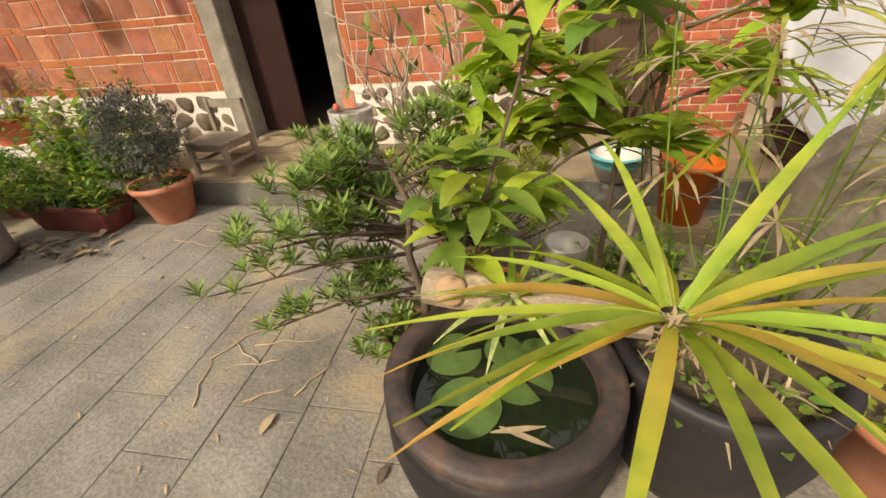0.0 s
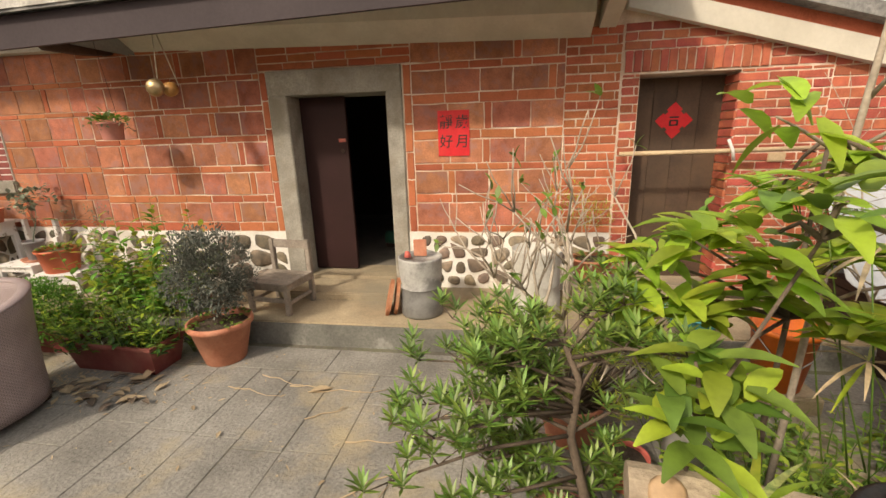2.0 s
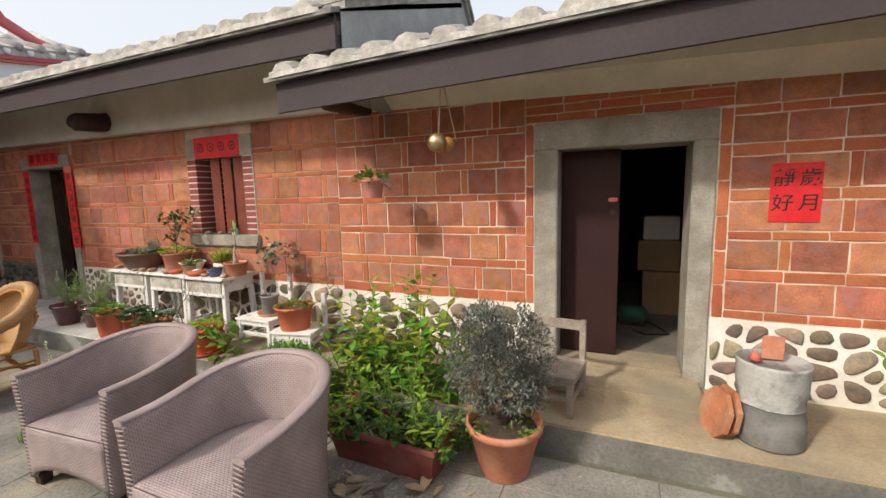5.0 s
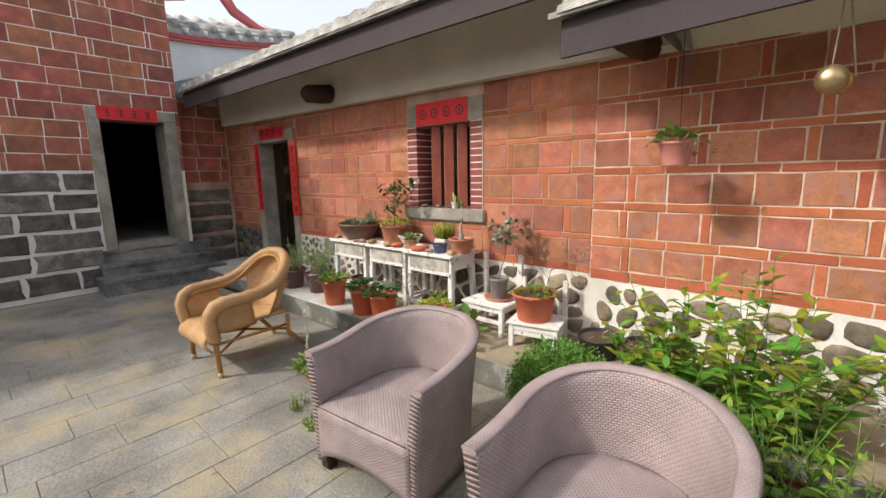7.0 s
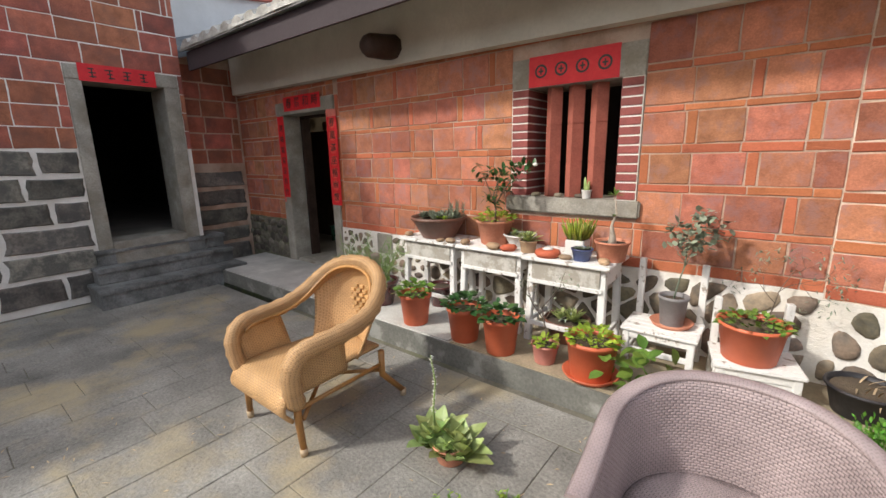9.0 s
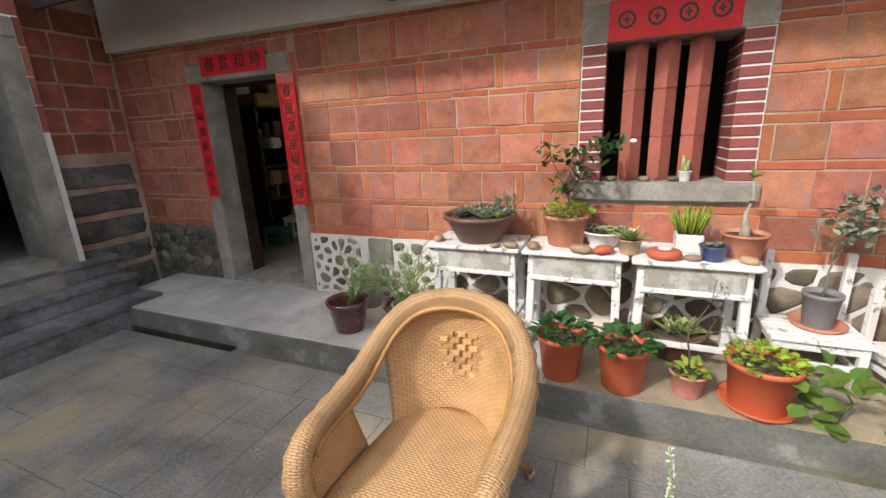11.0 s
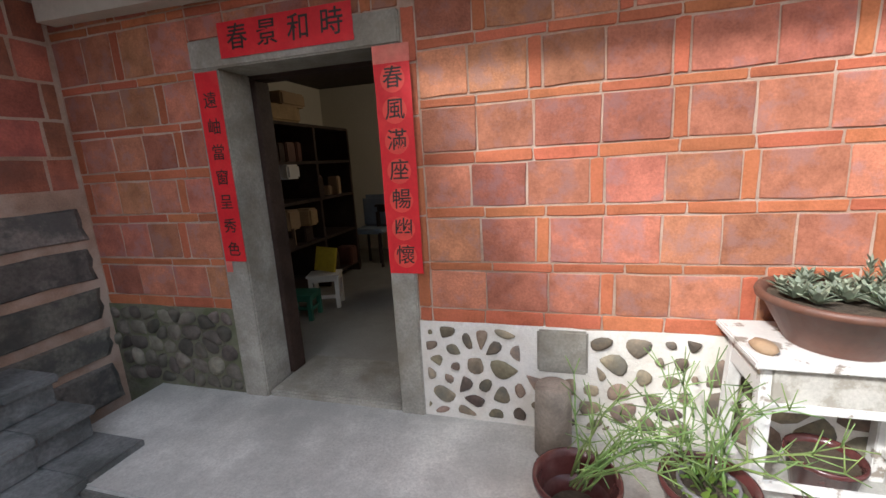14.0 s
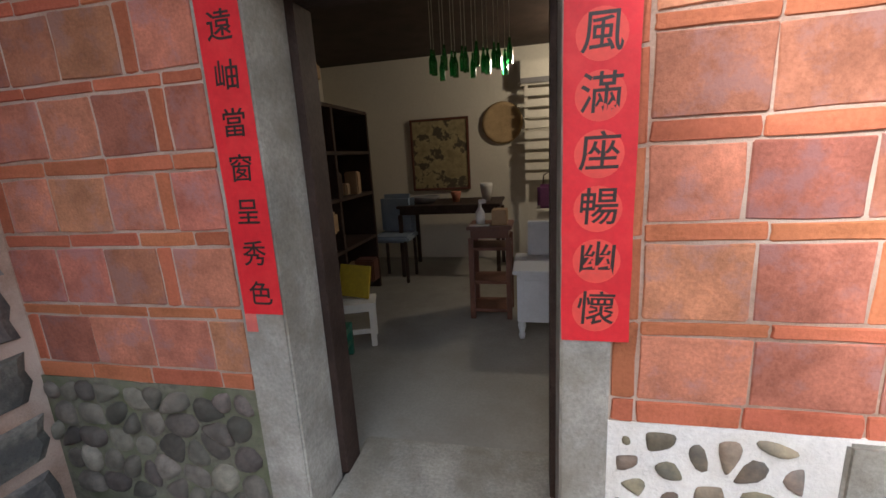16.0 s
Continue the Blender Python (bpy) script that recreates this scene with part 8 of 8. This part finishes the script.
for k in range(26):
    z = (0.13, 0.58, 1.03, 1.43)[k % 4]
    y = 4.86 + rsb.uniform(0, 0.6) if k % 2 else 5.6 + rsb.uniform(0, 0.55)
    w, h = rsb.uniform(0.06, 0.16), rsb.uniform(0.08, 0.28)
    tagged(part("storage_box", boxes((-9.5 + 0.012 * k, -9.5 + 0.012 * k + w + 0.05, y - w / 2, y + w / 2, FL + z, FL + z + h), bevel=0.012), rsb.choice((M_DARKWOOD, M_DARKWOOD, M_BROWNWOOD, M_CARTON, M_BROWNWOOD, M_GREYPOT))), "small dark box stacked on the shelf", "box", "boxes on the dark shelf")
t = thing("covered_chair", "dining chair under a blue-grey cloth cover", "chair", (-9.0, 6.6, FL))
for x in (-0.17, 0.17):
    for y in (-0.17, 0.17):
        part("leg", boxes((x - 0.015, x + 0.015, y - 0.015, y + 0.015, 0, 0.5), bevel=0.003), M_DARKWOOD, t)
part("cover", boxes((-0.2, 0.2, 0.1, 0.22, 0.48, 0.95), bevel=0.05), M_BLUECLOTH, t)
part("seat", boxes((-0.21, 0.21, -0.2, 0.22, 0.45, 0.52), bevel=0.02), M_BLUECLOTH, t)
for x, y, r, h, m, lab in ((-8.7, 6.9, 0.16, 0.08, M_GREYPOT, "grey bowl on the dark table"), (-8.35, 6.95, 0.06, 0.12, M_TERRA, "clay cup on the dark table"), (-8.0, 6.95, 0.07, 0.2, M_WHITECLAY, "white jug on the dark table")):
    ob = part("vessel", lathe([(0, 0), (r * 0.6, 0), (r, h * 0.8), (r, h), (r * 0.9, h), (r * 0.5, h * 0.2), (0, h * 0.2)], 18), m, None, "", True)
    ob.matrix_world = pose(x, y, FL + 0.82)
    tagged(ob, lab, "vessel")

# ---- warm bulb that lights the parlour's far wall ----
bulb = thing("pendant_lamp", "bare warm bulb on a short cord", "lamp", (-6.75, 6.5, 2.75))
tube("cord", [(0, 0, 0), (0, 0, -0.2)], 0.004, M_INK, bulb, 5)
M_GLOW = bpy.data.materials.new("warm_bulb")
M_GLOW.use_nodes = True
M_GLOW.node_tree.nodes["Principled BSDF"].inputs["Emission Color"].default_value = (1, 0.75, 0.42, 1)
M_GLOW.node_tree.nodes["Principled BSDF"].inputs["Emission Strength"].default_value = 6
part("globe", lathe([(0, -0.3), (0.03, -0.28), (0.04, -0.25), (0.025, -0.21), (0.012, -0.2), (0, -0.2)], 16), M_GLOW, bulb, "", True)
glow = new("bulb_light", bpy.data.lights.new("bulb_light", "POINT"))
glow.data.energy, glow.data.color, glow.data.shadow_soft_size = 14, (1.0, 0.8, 0.55), 0.06
glow.matrix_world = pose(-6.75, 6.5, 2.40)

# ---- store room seen through door 1 ----
tagged(part("carton", boxes((-0.2, 0.2, 5.0, 5.4, 0.26, 0.72), bevel=0.008), M_CARTON), "brown carton in the store room", "box")
tagged(part("carton", boxes((-0.25, 0.15, 5.05, 5.4, 0.721, 1.05), bevel=0.008), M_CARTON), "brown carton stacked on a brown one", "box")
tagged(part("carton", boxes((-0.2, 0.14, 5.1, 5.35, 1.051, 1.3), bevel=0.008), M_WHITECLAY), "white box on the carton stack", "box")
t = thing("garden_machine", "green motor pump on the store room floor", "machine", (-0.3, 4.55, 0.26))
part("motor", lathe([(0, -0.12), (0.08, -0.12), (0.09, 0.0), (0.085, 0.1), (0.04, 0.13), (0, 0.13)], 16), M_GREENP, t, "", True).matrix_basis = pose(0, 0, 0.11, 0, 90, 0)
part("base", boxes((-0.12, 0.12, -0.06, 0.06, 0, 0.05), bevel=0.008), M_DARKWOOD, t)
tube("cable", [(0.12, 0, 0.05), (0.25, -0.1, 0.01), (0.3, -0.25, 0.01), (0.1, -0.32, 0.01), (0.0, -0.2, 0.01)], 0.007, M_INK, t, 6)


# ---- bricks, stones and slabs, piece by piece ----
def course_list(*z):
    return list(zip(z, z[1:]))


COURSES_A = course_list(0.70, 0.79, 0.978, 1.05, 1.255, 1.32, 1.525, 1.584, 1.785, 1.835, 2.045, 2.095, 2.30, 2.36)
COURSES_C = course_list(0.70, 0.762, 0.964, 1.042, 1.239, 1.299, 1.495, 1.572, 1.782, 1.862, 2.04, 2.1, 2.26)
COURSES_B = course_list(0.735, 0.811, 1.013, 1.06, 1.28, 1.335, 1.538, 1.597, 1.802, 1.848, 2.062, 2.112, 2.37, 2.42, 2.62)
rb = random.Random(11)
lay_courses(wall_a, WALL_Y, -2.9, -1.12, COURSES_A, [DOOR1], rb, tile=0.235)
for z in range(6):
    lay_brick(wall_a, WALL_Y, -1.12, -1.055, 0.70 + z * 0.233, 0.70 + (z + 1) * 0.233, M_THIN, rb)
    lay_brick(wall_a, WALL_Y, 0.155, 0.225, 0.70 + z * 0.233, 0.70 + (z + 1) * 0.233, M_THIN, rb)
lay_courses(wall_a, WALL_Y, -1.12, 0.225, [(2.105, 2.165), (2.165, 2.23), (2.23, 2.3)], [], rb)
lay_courses(wall_a, WALL_Y, 0.225, 1.45, COURSES_C, [], rb, tile=0.27)
lay_small(wall_a, WALL_Y, 1.45, 1.86, 0.70, 2.3, [], rb, 0.19, 0.066, M_THIN)
lean = tagged(new("brickwork_east"), "courses of small red bricks around the plank door", "brickwork", kind="structure")
lay_small(lean, WALL_Y, 1.87, 3.3, TERRACE, 1.935, [DOOR2, (2.0, 2.70, 0, 1.935)], rb, 0.185, 0.064)
lay_small(lean, WALL_Y, 3.3, 4.5, 0.5, 1.7, [], rb, 0.22, 0.075)
for k in range(16):
    lay_brick(lean, WALL_Y - 0.006, 1.88 + k * 0.062, 1.942 + k * 0.062, 1.94, 2.10, M_SMALL, rb)
lay_small(lean, WALL_Y, 1.87, 2.88, 2.10, 2.30, [], rb, 0.185, 0.064)
lay_small(lean, WALL_Y, 2.88, 3.3, 1.94, 2.26, [], rb, 0.185, 0.064)
lay_small(lean, WALL_Y, 3.3, 4.5, 1.70, 2.15, [], rb, 0.22, 0.075)
for k in range(26):
    part("jamb_brick", boxes((2.688, 2.72, WALL_Y + 0.004, 3.62, 0.2 + k * 0.066, 0.257 + k * 0.066), bevel=0.004), M_SMALL, lean)
lay_courses(wall_b, WALL_Y, -7.175, -2.9, COURSES_B, [WINDOW, DOOR3], rb, tile=0.26, gap=0.0085)
for z in range(6):
    lay_brick(wall_b, WALL_Y, -7.245, -7.175, 0.815 + z * 0.24, 0.815 + (z + 1) * 0.24, M_THIN, rb)
lay_brick(wall_b, WALL_Y, -7.245, -7.175, 0.735, 0.815, M_THIN, rb)
lay_courses(wall_b, WALL_Y, -9.46, -8.455, [(0.74, 0.811), *COURSES_B[1:]], [DOOR3], rb, tile=0.24)
lay_courses(wall_b, WALL_Y, -8.455, -7.25, [(2.255, 2.37), (2.37, 2.42), (2.42, 2.62)], [], rb, tile=0.26)
# wing wall: brick above, stone blocks below
WX = -9.15
wing_courses = [(1.70 + 0.22 * k, 1.92 + 0.22 * k) for k in range(13)] + [(4.56, 4.69)]
lay_courses(wall_w, WX, -1.6, 2.58, wing_courses, [DOOR4], rb, facing="x", tile=0.36, mats=(M_WINGTILE, M_WINGTILE), upright=0.14, gap=0.011)
lay_courses(wall_v, -9.47, 2.57, 3.39, [(1.5, 1.70)] + wing_courses[:5], [], rb, facing="x", tile=0.34, mats=(M_WINGTILE, M_WINGTILE), upright=0.1, gap=0.02)
for z0, z1 in ((0.05, 0.36), (0.36, 0.62), (0.62, 0.9), (0.9, 1.16), (1.16, 1.42), (1.42, 1.69)):
    spans = free_spans(-1.6, 2.57, z0, z1, [DOOR4])
    for a, b in [s for s in spans if s[1] - s[0] > 0.2] + ([(2.57, 3.39)] if z1 < 1.5 else []):
        y = a
        while y < b - 0.02:
            w = rb.uniform(0.35, 0.85) if y < 2.5 else rb.uniform(0.62, 0.95)
            if b - y - w < 0.25:
                w = b - y
            ob = new("block", stone_block(rb.randrange(6)))
            ob.parent = wall_w if y < 2.5 else wall_v
            ob.matrix_basis = pose(WX if y < 2.5 else -9.47, (y + y + w) / 2, (z0 + z1) / 2, rb.uniform(-2, 2), 0, 90) @ Matrix.Diagonal((w * rb.uniform(0.93, 0.97), 1, (z1 - z0) * rb.uniform(0.8, 0.95), 1))
            y += w
rs = random.Random(21)
lay_stones(plinth_a, WALL_Y, -2.88, -1.06, 0.19, 0.685, [], rs, M_STONE, 0.2, 0.15, 0.013)
lay_stones(plinth_a, WALL_Y, 0.155, 1.85, 0.19, 0.685, [], rs, M_STONE, 0.165, 0.12, 0.013)
lay_stones(plinth_b, WALL_Y, -7.235, -5.9, 0.19, 0.722, [(-6.65, -6.39, 0.46, 0.8)], rs, M_STONE, 0.125, 0.09, 0.018, 0.02, 0.42)
lay_stones(plinth_b, WALL_Y, -5.9, -2.9, 0.19, 0.722, [], rs, M_STONE, 0.25, 0.125, 0.011)
lay_stones(plinth_c, WALL_Y, -9.46, -8.46, 0.19, 0.735, [], rs, M_DARKSTONE, 0.115, 0.1, 0.007, 0.03)
blk = part("block", boxes((-6.64, -6.4, WALL_Y - 0.014, WALL_Y + 0.02, 0.5, 0.725), bevel=0.01), M_GREYSTONE, plinth_b)
# paving
paving = tagged(new("pavement"), "courtyard of worn grey-brown stone slabs with open joints", "pavement", kind="structure")
SLABS = {}
rp = random.Random(31)
def lay_slab(x0, x1, y0, y1, near):
    g = 0.004
    key = (round((x1 - x0) / 0.04), round((y1 - y0) / 0.04))
    if key not in SLABS:
        w, d = key[0] * 0.04, key[1] * 0.04
        V = []
        for z, i in ((-0.05, 0), (-0.003, 0), (0, 0.003)):
            V += [(-w / 2 + i, -d / 2 + i, z), (w / 2 - i, -d / 2 + i, z), (w / 2 - i, d / 2 - i, z), (-w / 2 + i, d / 2 - i, z)]
        F = [(8, 9, 10, 11)]
        for r in (0, 4):
            F += [(r + k, r + (k + 1) % 4, r + 4 + (k + 1) % 4, r + 4 + k) for k in range(4)]
        SLABS[key] = mesh_of("slab", V, F, M_SLAB)
    m = pose((x0 + x1) / 2, (y0 + y1) / 2, rp.uniform(-0.001, 0.001), rp.uniform(-0.05, 0.05), rp.uniform(-0.05, 0.05), rp.uniform(-0.4, 0.4))
    m = m @ Matrix.Diagonal(((x1 - x0 - g) / (key[0] * 0.04), (y1 - y0 - g) / (key[1] * 0.04), 1, 1))
    if near:
        ob = new("slab", SLABS[key])
        ob.parent = paving
        ob.matrix_basis = m
    else:
        base = len(FAR_V)
        FAR_V.extend(m @ v.co for v in SLABS[key].vertices)
        FAR_F.extend(tuple(base + i for i in p.vertices) for p in SLABS[key].polygons)
FAR_V, FAR_F = [], []
x = -9.15
for x1 in (-8.3, -7.38, -6.52, -5.6, -4.75, -3.7, -2.9, -1.9, -1.1, -0.2, 0.75, 1.6, 2.6, 3.5, 4.5):
    lay_slab(x, x1, 2.19, 2.478 if x1 < -7.3 else 2.492, x > -8.8)
    x = x1
x = -9.1
while x < 7:
    w = rp.uniform(0.27, 0.33)
    y = 2.186
    first = True
    while y > -6:
        d = rp.uniform(0.5, 0.75) * (rp.choice((0.5, 1.0)) if first else 1)
        first = False
        near = -6.6 < x < 1.9 and y > 0.25
        lay_slab(x, x + w, y - d, y, near)
        y -= d
    x += w
tagged(part("slabs", mesh_of("slabs", FAR_V, FAR_F, M_SLAB), M_SLAB, paving), kind="stuff")
